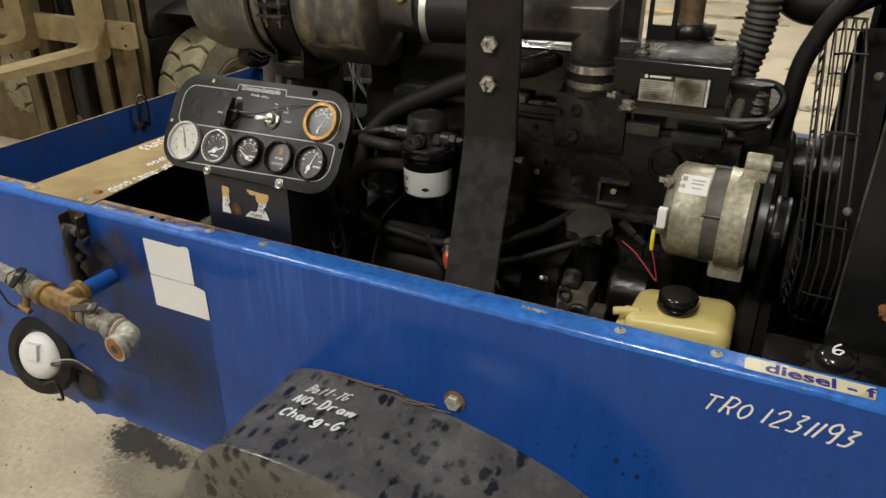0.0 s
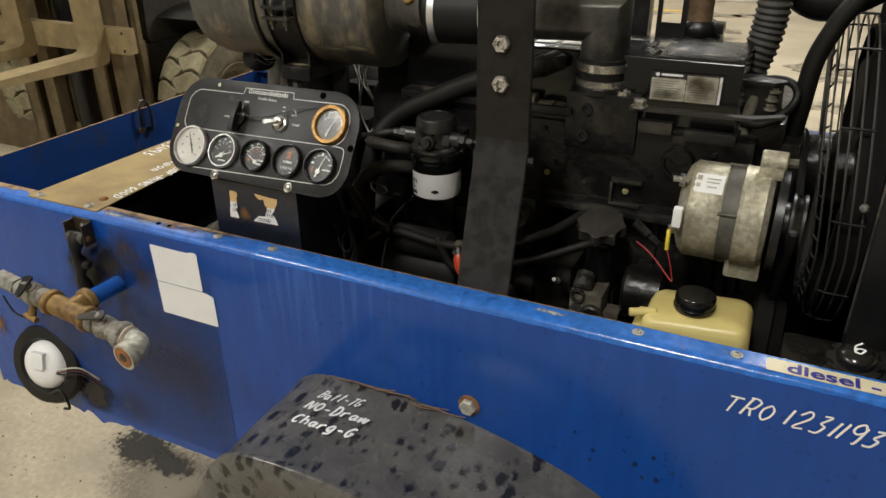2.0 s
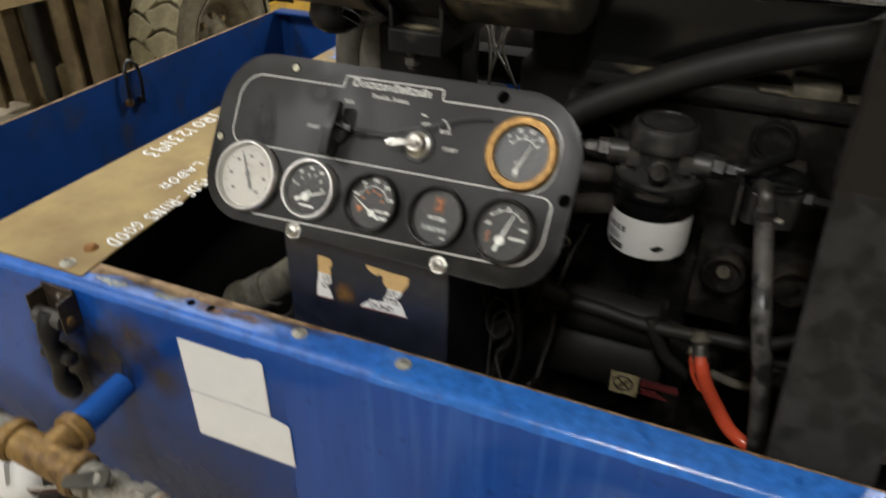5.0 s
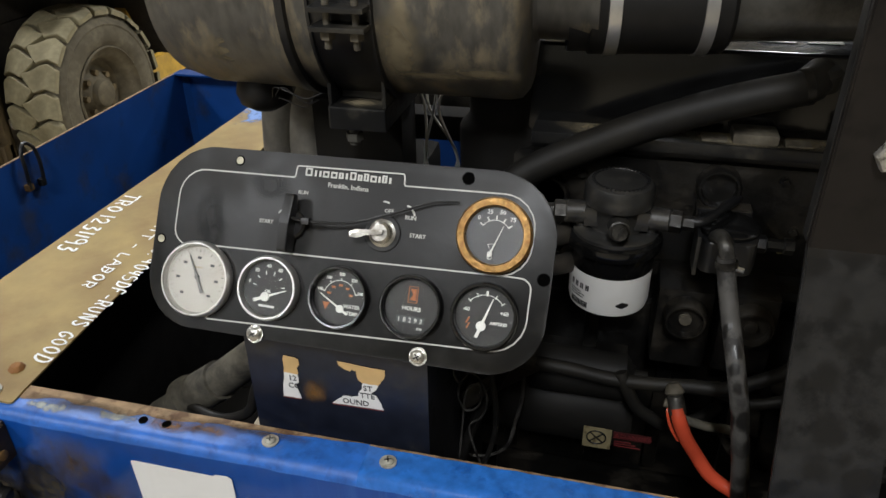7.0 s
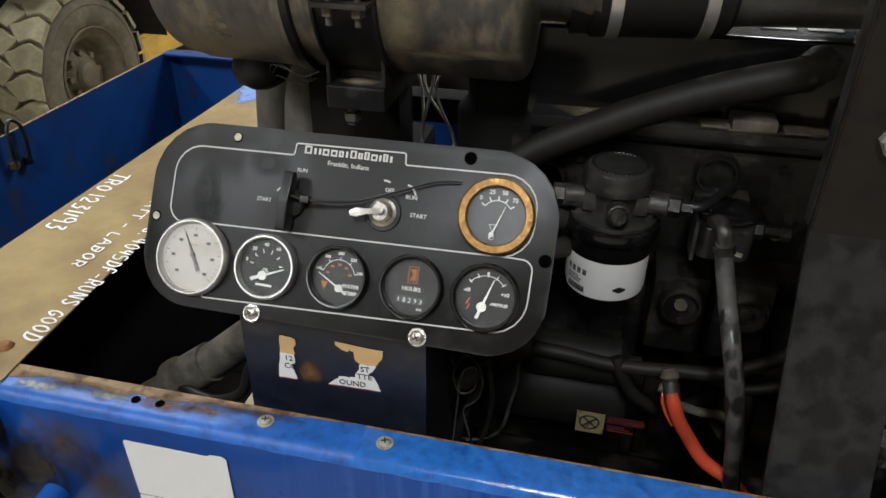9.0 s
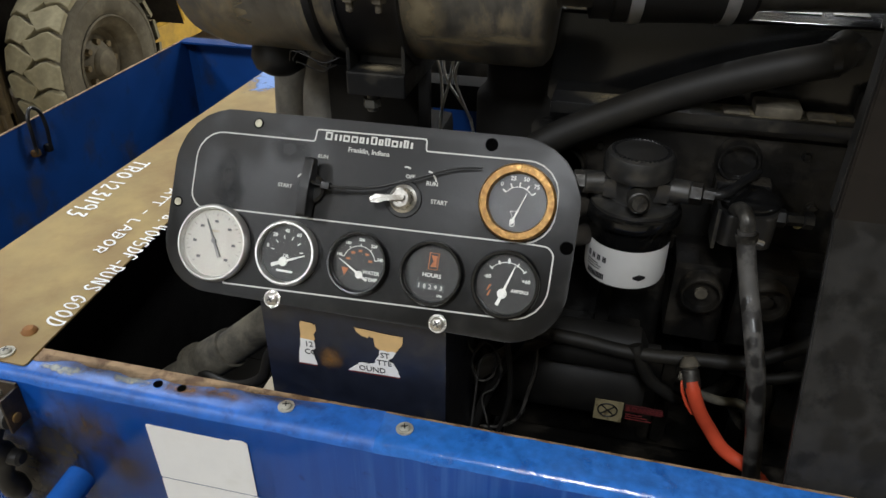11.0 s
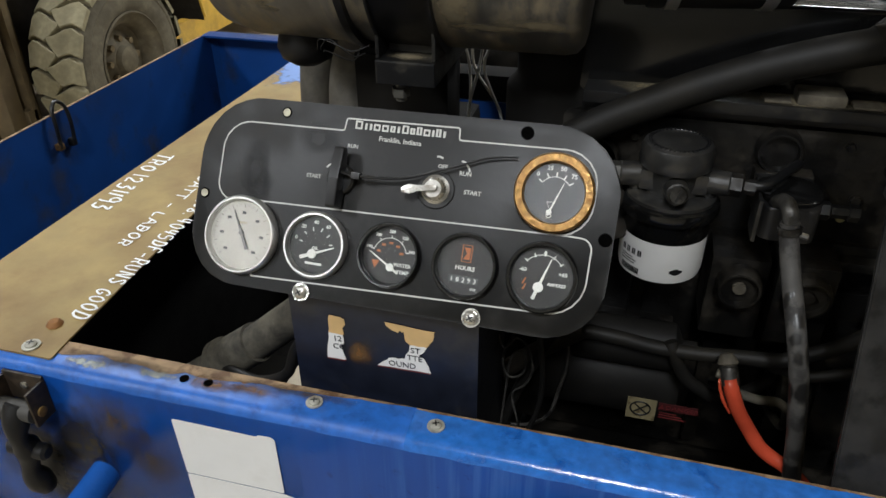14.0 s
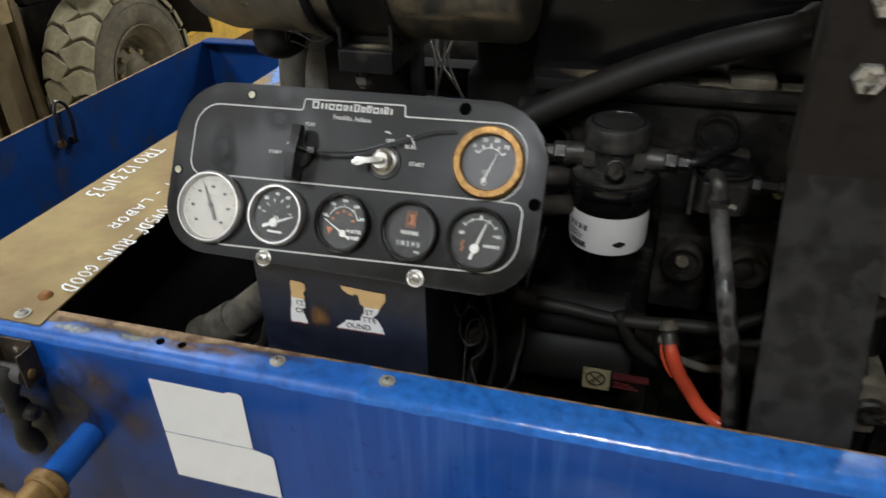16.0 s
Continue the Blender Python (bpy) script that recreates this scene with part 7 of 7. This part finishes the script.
part("rusty_bracket", box((0.845, 0.15, 0.93), (0.875, 0.19, 0.958), 0.006), BLACK_DUST, ft, "small dirty bracket")
part("tank_lid", rod((0.735, 0.085, 0.943), (0.735, 0.085, 0.953), 0.028, 24, 0.003), BLACK_DUST, ft)

# ---- fan, guard, radiator ----
FC = Vector((0, 0.635, 1.065))
fg = thing("fan_guard", (0.76, 0.635, 0.80), "black wire cage guard round the cooling fan", "fan guard")


def circ(x, r, a):
    return Vector((x, FC.y + r * math.cos(a), FC.z + r * math.sin(a)))


def leaned(bm):
    """The guard tips a little towards the engine at its top."""
    for v in bm.verts:
        v.co.x += min(0.034, 0.1 * (1.34 - v.co.z))
    return bm


for x, r in ((0.718, 0.262), (0.731, 0.275), (0.745, 0.279), (0.760, 0.279), (0.776, 0.279)):
    part("hoop", leaned(ring((x, FC.y, FC.z), X, r, 0.0019, 84, 6)), TYRE_DARK, fg)
for r in (0.08, 0.13, 0.18, 0.215, 0.232, 0.246):
    part("hoop", leaned(ring((0.710, FC.y, FC.z), X, r, 0.0018, 60, 6)), TYRE_DARK, fg)
for k in range(44):
    a = 2 * math.pi * k / 44
    part("radial_wire", leaned(tube([circ(0.710, 0.08, a), circ(0.710, 0.246, a), circ(0.716, 0.262, a)], 0.0017, 6, 1, raw=True)), TYRE_DARK, fg)
for k in range(12):
    a = 2 * math.pi * (k - 0.048) / 12
    part("cross_bar", leaned(tube([circ(0.731, 0.277, a), circ(0.745, 0.281, a), circ(0.760, 0.2812, a), circ(0.780, 0.2812, a)], 0.0021, 8, 1, raw=True)), RUBBER, fg)
part("guard_bolt", lathe((0.800, 0.346, 1.106), (-0.6, -0.8, 0), [(0, 0), (0.0065, 0), (0.0065, 0.006), (0.005, 0.007), (0, 0.007)], 8), GALV, fg)
part("guard_bolt", lathe((0.800, 0.42, 1.298), (-0.6, -0.8, 0), [(0, 0), (0.0065, 0), (0.0065, 0.006), (0.005, 0.007), (0, 0.007)], 8), GALV, fg)
fn = thing("cooling_fan", (0.74, 0.635, 0.83), "black six bladed engine cooling fan", "fan")
part("hub", lathe((0.66, FC.y, FC.z), X, [(0, 0), (0.06, 0.0), (0.06, 0.09), (0.075, 0.10), (0.075, 0.16), (0, 0.16)], 32), BLACK_CAST, fn)
for k in range(7):
    a = 2 * math.pi * k / 7 + 0.2
    m = Matrix.Translation((0.803, FC.y, FC.z)) @ pose(0, 0, 0, math.degrees(a), 0, 0) @ pose(0, 0, 0, 0, 0, 28)
    part("blade", prism(rounded([(-0.035, 0.06), (0.035, 0.06), (0.05, 0.25), (-0.045, 0.25)], 0.015, 3), m @ plane_at((0, 0, 0), Y, Z) @ Matrix.Translation((0, 0, -0.0015)), 0.003), RUBBER, fn)
ra = thing("radiator", (1.0, 0.62, 0.505), "black radiator with sheet steel fan shroud", "radiator")
part("shroud_side", prism([(0.96, 0.235), (0.806, 0.235), (0.806, 0.265), (0.809, 0.265), (0.809, 0.238), (0.96, 0.238)], Matrix.Translation((0, 0, 0.66)), 0.84), SHROUD, ra, smooth=0)
part("shroud_side", box((0.806, 1.00, 0.66), (0.96, 1.003, 1.50), 0.001), SHROUD, ra, smooth=0)
outer = [(0.238, 0.66), (1.0, 0.66), (1.0, 1.5), (0.238, 1.5)]
bm = bmesh.new()
n = 48
cv, sv = [], []
for i in range(n):
    a = 2 * math.pi * i / n
    c, s = math.cos(a), math.sin(a)
    k = min((0.362 if c > 0 else 0.395) / max(abs(c), 1e-6), (0.408 if s > 0 else 0.428) / max(abs(s), 1e-6))
    cv.append(bm.verts.new((0.818, FC.y + 0.275 * c, FC.z + 0.275 * s)))
    sv.append(bm.verts.new((0.818, FC.y + k * c, FC.z + k * s)))
for i in range(n):
    j = (i + 1) % n
    bm.faces.new((cv[i], cv[j], sv[j], sv[i]))
bmesh.ops.solidify(bm, geom=bm.faces[:], thickness=0.003)
part("shroud_front", bm, SHROUD, ra)
part("shroud_ring", lathe((0.775, FC.y, FC.z), X, [(0.258, 0), (0.263, 0.0), (0.266, 0.044), (0.262, 0.044), (0.258, 0)], 72), INSIDE, ra, "black fan ring")
# Added dark sheet that hides the far panel behind the guard.
part("added_screen", box((0.725, 0.955, 0.505), (0.895, 0.96, 0.99), 0.001), SHROUD, ra)
part("core", box((0.90, 0.25, 0.68), (0.96, 0.99, 1.47), 0.004), BLACK_CAST, ra)
part("top_tank", box((0.88, 0.24, 1.47), (0.98, 1.0, 1.56), 0.012), BLACK, ra)
for yy in (0.30, 0.88):
    part("stand", box((0.85, yy, 0.505), (0.95, yy + 0.06, 0.67), 0.003), BLACK_CAST, ra)
bm = rod((0.874, 0.2346, 1.006), (0.874, 0.2335, 1.006), 0.014, 24)
for v in bm.verts:
    v.co.x += 0.008 * noise.noise(v.co * 120)
    v.co.z = 1.006 + (v.co.z - 1.006) * 1.1 + 0.008 * noise.noise(v.co * 120 + X * 5)
part("rust_patch", bm, BORE, ra, "orange rust patch", 0)
# Highlight along the sheet's front edge, built as a pale rod.
part("edge_highlight", rod((0.8045, 0.2345, 0.95), (0.8045, 0.2345, 1.50), 0.0022, 8), PIPE, ra, "thin pale rod standing for the edge highlight")
part("side_bolt", lathe((0.862, 0.235, 1.085), -Y, [(0, 0), (0.005, 0), (0.004, 0.003), (0, 0.003)], 10), BLACK_DUST, ra)
# drive pulley and belt below the alternator
dv = thing("crank_pulley", (0.69, 0.53, 0.62), "black crank pulley with drive belt", "pulley")
part("pulley", lathe((0.66, 0.53, 0.74), X, [(0, 0), (0.09, 0), (0.1, 0.004), (0.1, 0.012), (0.088, 0.018), (0.1, 0.024), (0.1, 0.032), (0.03, 0.034), (0, 0.034)], 40), BLACK_CAST, dv)
part("belt", tube([(0.705, 0.225, 1.10), (0.705, 0.24, 1.06), (0.69, 0.42, 0.76), (0.68, 0.45, 0.70)], 0.007, 8, 4, tube([(0.705, 0.31, 1.12), (0.70, 0.52, 1.16), (0.69, 0.60, 1.12)], 0.007, 8, 4)), RUBBER, dv)
part("idler", lathe((0.675, 0.33, 0.86), X, [(0, 0), (0.075, 0), (0.085, 0.006), (0.085, 0.03), (0.07, 0.034), (0.06, 0.05), (0, 0.05)], 36), INSIDE, dv)
part("pulley_mount", rod((0.63, 0.53, 0.74), (0.66, 0.53, 0.74), 0.05, 20), BLACK_CAST, dv)
part("idler_mount", box((0.62, 0.31, 0.83), (0.68, 0.42, 0.89), 0.004), BLACK_CAST, dv)

# ---- behind the valve cover ----
hose("harness_loop", [(0.60, 0.42, 1.195), (0.63, 0.41, 1.198), (0.656, 0.415, 1.214), (0.671, 0.43, 1.229), (0.675, 0.44, 1.246), (0.664, 0.445, 1.260), (0.64, 0.455, 1.262), (0.60, 0.46, 1.255)], 0.0068, RUBBER, "black harness loop round the thermostat housing", 12)
th = thing("thermostat_housing", (0.64, 0.48, 1.03), "black thermostat housing with clamped hose stubs", "housing")
part("housing", box((0.612, 0.42, 1.03), (0.67, 0.56, 1.20), 0.012), BLACK_CAST, th)
bm = prism(rounded([(0.606, 1.19), (0.664, 1.19), (0.655, 1.225), (0.653, 1.262), (0.590, 1.262), (0.598, 1.235)], 0.006, 3), Matrix.Translation((0, 0.462, 0)) @ plane_at((0, 0, 0), X, Z), 0.03)
part("web", bm, BLACK_CAST, th, smooth=30)
part("top_plate", prism(rounded([(0.585, 0.418), (0.640, 0.414), (0.657, 0.428), (0.657, 0.452), (0.640, 0.466), (0.585, 0.470)], 0.010, 4), Matrix.Translation((0, 0, 1.260)), 0.005, bevel=0.001), BLACK_CAST, th)
for x, z in ((0.642, 1.250), (0.640, 1.236), (0.639, 1.221)):
    part("stack_bolt", lathe((x, 0.432, z - 0.004), Z, [(0, 0), (0.0105, 0), (0.0105, 0.003), (0.0075, 0.0035), (0.0075, 0.009), (0.006, 0.010), (0, 0.010)], 8), GALV, th, smooth=30)
part("grey_tube", tube([(0.612, 0.44, 1.235), (0.607, 0.43, 1.20), (0.60, 0.42, 1.12), (0.59, 0.40, 1.06)], 0.010, 12), GREY_HOSE2, th)
hose("radiator_hose", [(0.672, 0.49, 1.12), (0.680, 0.475, 1.17), (0.684, 0.460, 1.22), (0.686, 0.452, 1.265), (0.690, 0.449, 1.30), (0.701, 0.447, 1.335), (0.722, 0.446, 1.38), (0.77, 0.447, 1.435), (0.86, 0.45, 1.46), (0.90, 0.46, 1.475)], 0.0150, RUBBER, "thick black radiator hose bending over the fan guard", 22)
hose("charge_hose", [(0.50, 0.80, 1.50), (0.58, 0.76, 1.43), (0.64, 0.72, 1.375), (0.70, 0.70, 1.355), (0.78, 0.69, 1.40), (0.89, 0.68, 1.49)], 0.036, RUBBER, "large black hose crossing behind the engine", 22)
hose("corrugated_hose", [(0.575, 0.60, 1.16), (0.588, 0.615, 1.23), (0.605, 0.62, 1.30), (0.610, 0.62, 1.37), (0.605, 0.62, 1.48), (0.58, 0.62, 1.60)], 0.028, TYRE_DARK, "dusty black corrugated breather hose", 22, 44, lambda f: 0.0285 + 0.0019 * math.cos(f * 2 * math.pi * 30))
ex = thing("exhaust_pipe", (0.48, 0.66, 1.20), "rust brown exhaust pipe on dark manifold", "exhaust")
part("pipe", rod((0.479, 0.66, 1.30), (0.476, 0.66, 1.80), 0.027, 28), PIPE_RUST, ex, "rust brown pipe")
bm = lathe((0.483, 0.66, 1.288), Z, [(0, 0), (0.036, 0), (0.038, 0.006), (0.038, 0.016), (0.03, 0.026), (0, 0.028)], 24)
box((0.505, 0.64, 1.292), (0.53, 0.68, 1.312), 0.005, bm)
part("flange", bm, BLACK_DUST, ex)
part("manifold", box((0.42, 0.63, 1.05), (0.53, 0.71, 1.29), 0.02, box((0.0, 0.64, 1.08), (0.56, 0.72, 1.17), 0.02)), BLACK_CAST, ex)
sb = thing("slotted_bracket", (0.43, 0.62, 1.18), "black slotted steel bracket beside the exhaust", "bracket")
bm = bmesh.new()
for lo, hi in (((0.41, 0.618, 1.17), (0.464, 0.624, 1.312)), ((0.41, 0.618, 1.312), (0.4185, 0.624, 1.40)), ((0.4545, 0.618, 1.312), (0.464, 0.624, 1.40)), ((0.41, 0.618, 1.40), (0.464, 0.624, 1.55))):
    box(lo, hi, 0, bm)
part("plate", bm, BLACK, sb, smooth=0)
part("post", box((0.35, 0.618, 1.17), (0.395, 0.66, 1.60), 0.003), BLACK, sb)
part("foot", box((0.35, 0.60, 1.12), (0.464, 0.66, 1.175), 0.003), BLACK_CAST, sb)

# Added dark drum: closes the bright gap under the air filter.
mf = thing("muffler", (-0.17, 0.85, 1.0), "dark drum added behind the air filter to close the gap", "muffler")
part("drum", lathe((-0.40, 0.86, 1.095), X, [(0, 0), (0.08, 0.002), (0.1, 0.012), (0.105, 0.03), (0.105, 0.42), (0.1, 0.44), (0, 0.45)], 36), BLACK_CAST, mf)
part("hanger", box((-0.32, 0.90, 0.505), (-0.29, 0.94, 1.06), 0.002), BLACK_CAST, mf)
part("hanger", box((-0.06, 0.90, 0.505), (-0.03, 0.94, 1.06), 0.002), BLACK_CAST, mf)
# ---- black tank added in the shade under the deck plate, and compressor ----
rt = thing("added_black_tank", (-0.76, 0.5, 0.505), "black tank added in the shade under the deck plate", "tank")
part("tank", lathe((-0.78, 0.10, 0.64), Y, [(0, 0), (0.06, 0.004), (0.10, 0.03), (0.115, 0.07), (0.115, 0.80), (0.10, 0.84), (0.06, 0.866), (0, 0.87)], 40), INSIDE, rt)
part("saddle", box((-0.86, 0.25, 0.505), (-0.67, 0.29, 0.56), 0.002, box((-0.86, 0.75, 0.505), (-0.67, 0.79, 0.56), 0.002)), BLACK_CAST, rt)
ae = thing("compressor_unit", (-0.15, 0.62, 0.505), "black screw compressor unit behind the panel", "compressor")
part("casing", lathe((-0.34, 0.62, 0.72), X, [(0, 0), (0.1, 0), (0.13, 0.02), (0.13, 0.16), (0.16, 0.18), (0.16, 0.27), (0, 0.27)], 36), INSIDE, ae)
part("feet", box((-0.30, 0.52, 0.505), (-0.10, 0.72, 0.62), 0.01), BLACK_CAST, ae)

# ---- forklift behind the trailer, facing the near side ----
fo = thing("forklift", (-2.9, 3.4, 0), "yellow forklift truck with dusty brown mast and forks", "forklift")
bm = bmesh.new()
# side frame with a square opening
for lo, hi in (((-2.44, 2.90, 0.27), (-2.38, 2.96, 0.95)), ((-2.44, 2.96, 0.27), (-2.38, 3.20, 0.40)), ((-2.44, 2.96, 0.58), (-2.38, 3.20, 0.95)), ((-2.44, 3.20, 0.27), (-2.38, 4.9, 0.95))):
    box(lo, hi, 0, bm)
part("side_frame", bm, YELLOW, fo, smooth=0)
part("floor_pan", box((-3.5, 2.95, 0.30), (-2.46, 4.9, 0.60), 0.01), BLACK_CAST, fo)
part("counterweight", box((-3.6, 4.4, 0.25), (-2.36, 5.2, 1.3), 0.06), YELLOW, fo)
part("tilt_post", box((-2.60, 2.9, 0.6), (-2.45, 3.0, 2.2), 0.01), BLACK, fo)
bm = bmesh.new()
rows = []
for i in range(15):
    a = math.pi * (0.02 + 0.62 * i / 14)
    rows.append([bm.verts.new((x, 2.48 + 0.50 * math.cos(a), 0.43 + 0.50 * math.sin(a))) for x in (-2.16, -2.56)])
for a, b in zip(rows, rows[1:]):
    bm.faces.new((a[0], a[1], b[1], b[0]))
bmesh.ops.solidify(bm, geom=bm.faces[:], thickness=0.02)
part("wheel_arch", bm, CAP_DUST, fo)
part("arch_edge", tube([(-2.155, 2.48 + 0.505 * math.cos(a), 0.43 + 0.505 * math.sin(a)) for a in (0.1, 0.5, 0.9, 1.3, 1.7, 2.0)], 0.008, 8, 4), YELLOW, fo)
part("front_axle", rod((-3.7, 2.48, 0.40), (-2.42, 2.48, 0.40), 0.10, 24), MUD, fo)
part("front_bulkhead", box((-3.45, 2.15, 0.35), (-2.58, 2.9, 0.75), 0.02), CAP_DUST, fo)
part("cowl", prism(rounded([(2.20, 0.752), (2.88, 0.752), (2.88, 1.75), (2.55, 1.75), (2.22, 1.15)], 0.04, 4), Matrix.Translation((-3.40, 0, 0)) @ plane_at((0, 0, 0), Y, Z), 0.82), CAP_DUST, fo, "dirty dark cowl")

# mast and carriage
mt_ = fo
for x0 in (-2.74, -3.32):
    bm = box((x0, 1.93, 0.06), (x0 + 0.03, 2.10, 2.6), 0.004)
    box((x0, 2.08, 0.06), (x0 + 0.22, 2.11, 2.6), 0.004, bm)
    box((x0, 1.93, 0.06), (x0 + 0.09, 1.95, 2.6), 0.004, bm)
    part("upright", bm, MUD, mt_)
    part("inner_upright", box((x0 + 0.11, 1.97, 0.10), (x0 + 0.20, 2.05, 2.5), 0.006), MUD, mt_)
for z0 in (0.785, 1.25):
    cr = part("carriage_bar", box((-3.75, 1.80, z0), (-2.30, 1.86, z0 + 0.125), 0.006), FORK, mt_, "worn tan carriage bar")
    for zz in (0.02, 0.105):
        part("bar_hole", rod((-2.325, 1.7995, z0 + zz), (-2.325, 1.798, z0 + zz), 0.008, 12), DIAL_BLACK, cr)
for xx in (-3.35, -2.72):
    part("carriage_plate", box((xx, 1.86, 0.78), (xx + 0.07, 1.96, 1.4), 0.005), MUD, mt_)
part("lift_cylinder", rod((-3.0, 2.05, 0.08), (-3.0, 2.05, 2.4), 0.05, 20), BLACK, mt_)
part("mast_guard", box((-4.4, 2.13, 0.0), (-2.56, 2.16, 0.78), 0.006), MUD, mt_)
part("cross_tie", box((-3.32, 2.05, 0.10), (-2.52, 2.11, 0.28), 0.006), MUD, mt_)


def fork(x):
    outline = rounded([(1.80, 1.45), (1.74, 1.45), (1.74, 0.795), (0.75, 0.775), (0.75, 0.765), (1.74, 0.735), (1.80, 0.74)], [0.002, 0.002, 0.05, 0.002, 0.002, 0.03, 0.06], 6)
    m = Matrix.Translation((x - 0.065, 0, 0)) @ plane_at((0, 0, 0), Y, Z)
    f = part("fork", prism(outline, m, 0.13), FORK, fo, "worn tan steel lifting fork", 30)
    part("hook", box((x - 0.065, 1.79, 1.36), (x + 0.065, 1.84, 1.42), 0.004), MUD, f)


fork(-2.50)
fork(-3.02)


# wheels with lugged tyres
def wheel(at, side):
    c = Vector(at)
    d = X * side
    half = 0.13
    ty = part("wheel", lathe(c - d * half, d, [(0.22, 0.0), (0.29, -0.004), (0.345, 0.012), (0.366, 0.03), (0.372, half), (0.366, 2 * half - 0.03), (0.345, 2 * half - 0.012), (0.318, 2 * half + 0.002), (0.31, 2 * half - 0.002), (0.28, 2 * half + 0.006), (0.25, 2 * half + 0.004), (0.235, 2 * half - 0.004), (0.222, 2 * half - 0.012), (0.22, 0)], 64), TYRE_WALL, fo, "dusty lugged tyre")
    n = 20
    step = 2 * math.pi / n
    for s in (-1, 1):
        # one lug: a kinked block that runs from the shoulder to the middle of the tread
        bm = bmesh.new()
        rows = []
        for u, wd in ((-0.024, 0.009), (0.006, 0.030), (0.035, 0.053), (0.06, 0.0555), (0.09, 0.0545), (0.112, 0.053), (0.129, 0.050)):
            sh = 0.011 * math.sin(u * 55) + 0.002
            top = 0.400 - 0.020 * max(0, (u - 0.085) / 0.045) ** 2
            a0, a1 = (sh - wd) / 0.4, (sh + wd) / 0.4
            rows.append([(s * u, r, a) for r, a in ((0.362, a0 - 0.008), (top - 0.004, a0), (top, a0 + 0.012), (top, a1 - 0.012), (top - 0.004, a1), (0.362, a1 + 0.008))])
        vr = [[bm.verts.new((x, r * math.cos(a), r * math.sin(a))) for x, r, a in row] for row in rows]
        for a, b in zip(vr, vr[1:]):
            for j in range(5):
                bm.faces.new((a[j], a[j + 1], b[j + 1], b[j]))
        bm.faces.new(vr[0]), bm.faces.new(vr[-1])
        me = mesh_of("lug", bm, TYRE, 25)
        for k in range(n):
            o = new("lug", me)
            o.parent = ty
            o.matrix_local = Matrix.Translation(c - root_place(ty)) @ pose(0, 0, 0, math.degrees(step * (k + (0.5 if s > 0 else 0))), 0, 0)
    part("rim", lathe(c + d * (half - 0.02), d, [(0.222, 0.012), (0.215, 0.018), (0.205, 0.002), (0.185, -0.006), (0.165, -0.03), (0.155, -0.07), (0.13, -0.08), (0.10, -0.07), (0.085, -0.05), (0.07, -0.045), (0.06, -0.02), (0.045, -0.012), (0, -0.010)], 48), RIM_MUD, ty, "dusty brown wheel rim")
    for k in range(8):
        a = 2 * math.pi * k / 8
        q = c + d * (half - 0.10) + Vector((0, 0.098 * math.cos(a), 0.098 * math.sin(a)))
        part("wheel_nut", rod(q, q + d * 0.035, 0.016, 6, 0.002), MUD, ty)


wheel((-2.36, 2.48, 0.40), 1)
wheel((-3.66, 2.48, 0.40), 1)

# ---- far end of the hall ----
kb = thing("barrier_wall", (0, 10.5, 0), "pale concrete barrier along the far wall", "barrier")
for i in range(9):
    x = -8 + 1.8 * i
    bb = part("barrier_block", box((x, 10.45, 0), (x + 1.78, 10.75, 0.80), 0.02), PALE, kb)
    for k in range(6):
        part("tie_hole", rod((x + 0.15 + 0.3 * k, 10.4495, 0.12), (x + 0.15 + 0.3 * k, 10.4485, 0.12), 0.02, 12), DIAL_BLACK, bb)
solo("floor_line", box((-1.6, 9.30, 0.0), (-0.7, 9.42, 0.004)), YELLOW, (-1.15, 9.36, 0), "worn yellow painted line on the concrete", "line", kind="structure", smooth=0)
rnd = random.Random(11)


def stain(x, y, r, k, name="damp_stain", mat=None, stretch=1.0):
    pts = []
    for i in range(40):
        a = 2 * math.pi * i / 40
        q = r * (1 + 0.45 * noise.noise((math.cos(a) * 1.6, math.sin(a) * 1.6, k)) + 0.16 * noise.noise((math.cos(a) * 6, math.sin(a) * 6, k + 4)))
        pts.append((q * stretch * math.cos(a), q * math.sin(a)))
    solo(name, prism(pts, Matrix.Translation((x, y, 0.0005)), 0.0035), mat or DAMP, (x, y, 0), "dark damp stain on the concrete floor", "stain", "damp stains", smooth=0)


# Broad patch: damp floor plus the trailer's shadow, put into one colour.
patch("damp_stain", (-0.72, 0.24, 0.0015), (0.36, -0.05, 0), (0.03, 0.24, 0), S_DAMP, None, "dark damp stain on the concrete floor")
patch("wet_stain", (-0.79, 0.31, 0.0035), (0.13, -0.02, 0), (0.02, 0.07, 0), S_WET, None, "black wet speckled stain on the concrete floor")
patch("wet_stain", (-0.93, 0.33, 0.003), (0.17, -0.02, 0), (0.02, 0.12, 0), S_WET, None, "black wet speckled stain on the concrete floor")
for i in range(34):
    stain(rnd.uniform(-2.2, 1.9), rnd.uniform(4.2, 10.2), rnd.uniform(0.05, 0.24), i * 1.7, stretch=rnd.uniform(1.2, 3.0))

# crumbs of grit on the floor by the trailer
bm = bmesh.new()
for i in range(260):
    x, y = rnd.uniform(-1.6, -0.3), rnd.uniform(-0.3, 0.9)
    r = rnd.uniform(0.001, 0.003)
    bmesh.ops.create_icosphere(bm, subdivisions=1, radius=r, matrix=Matrix.Translation((x, y, r * 0.5 + 0.001)))
solo("floor_grit", bm, MUD, (-1, 0.3, 0), "loose dark grit on the concrete floor", "grit", kind="stuff")
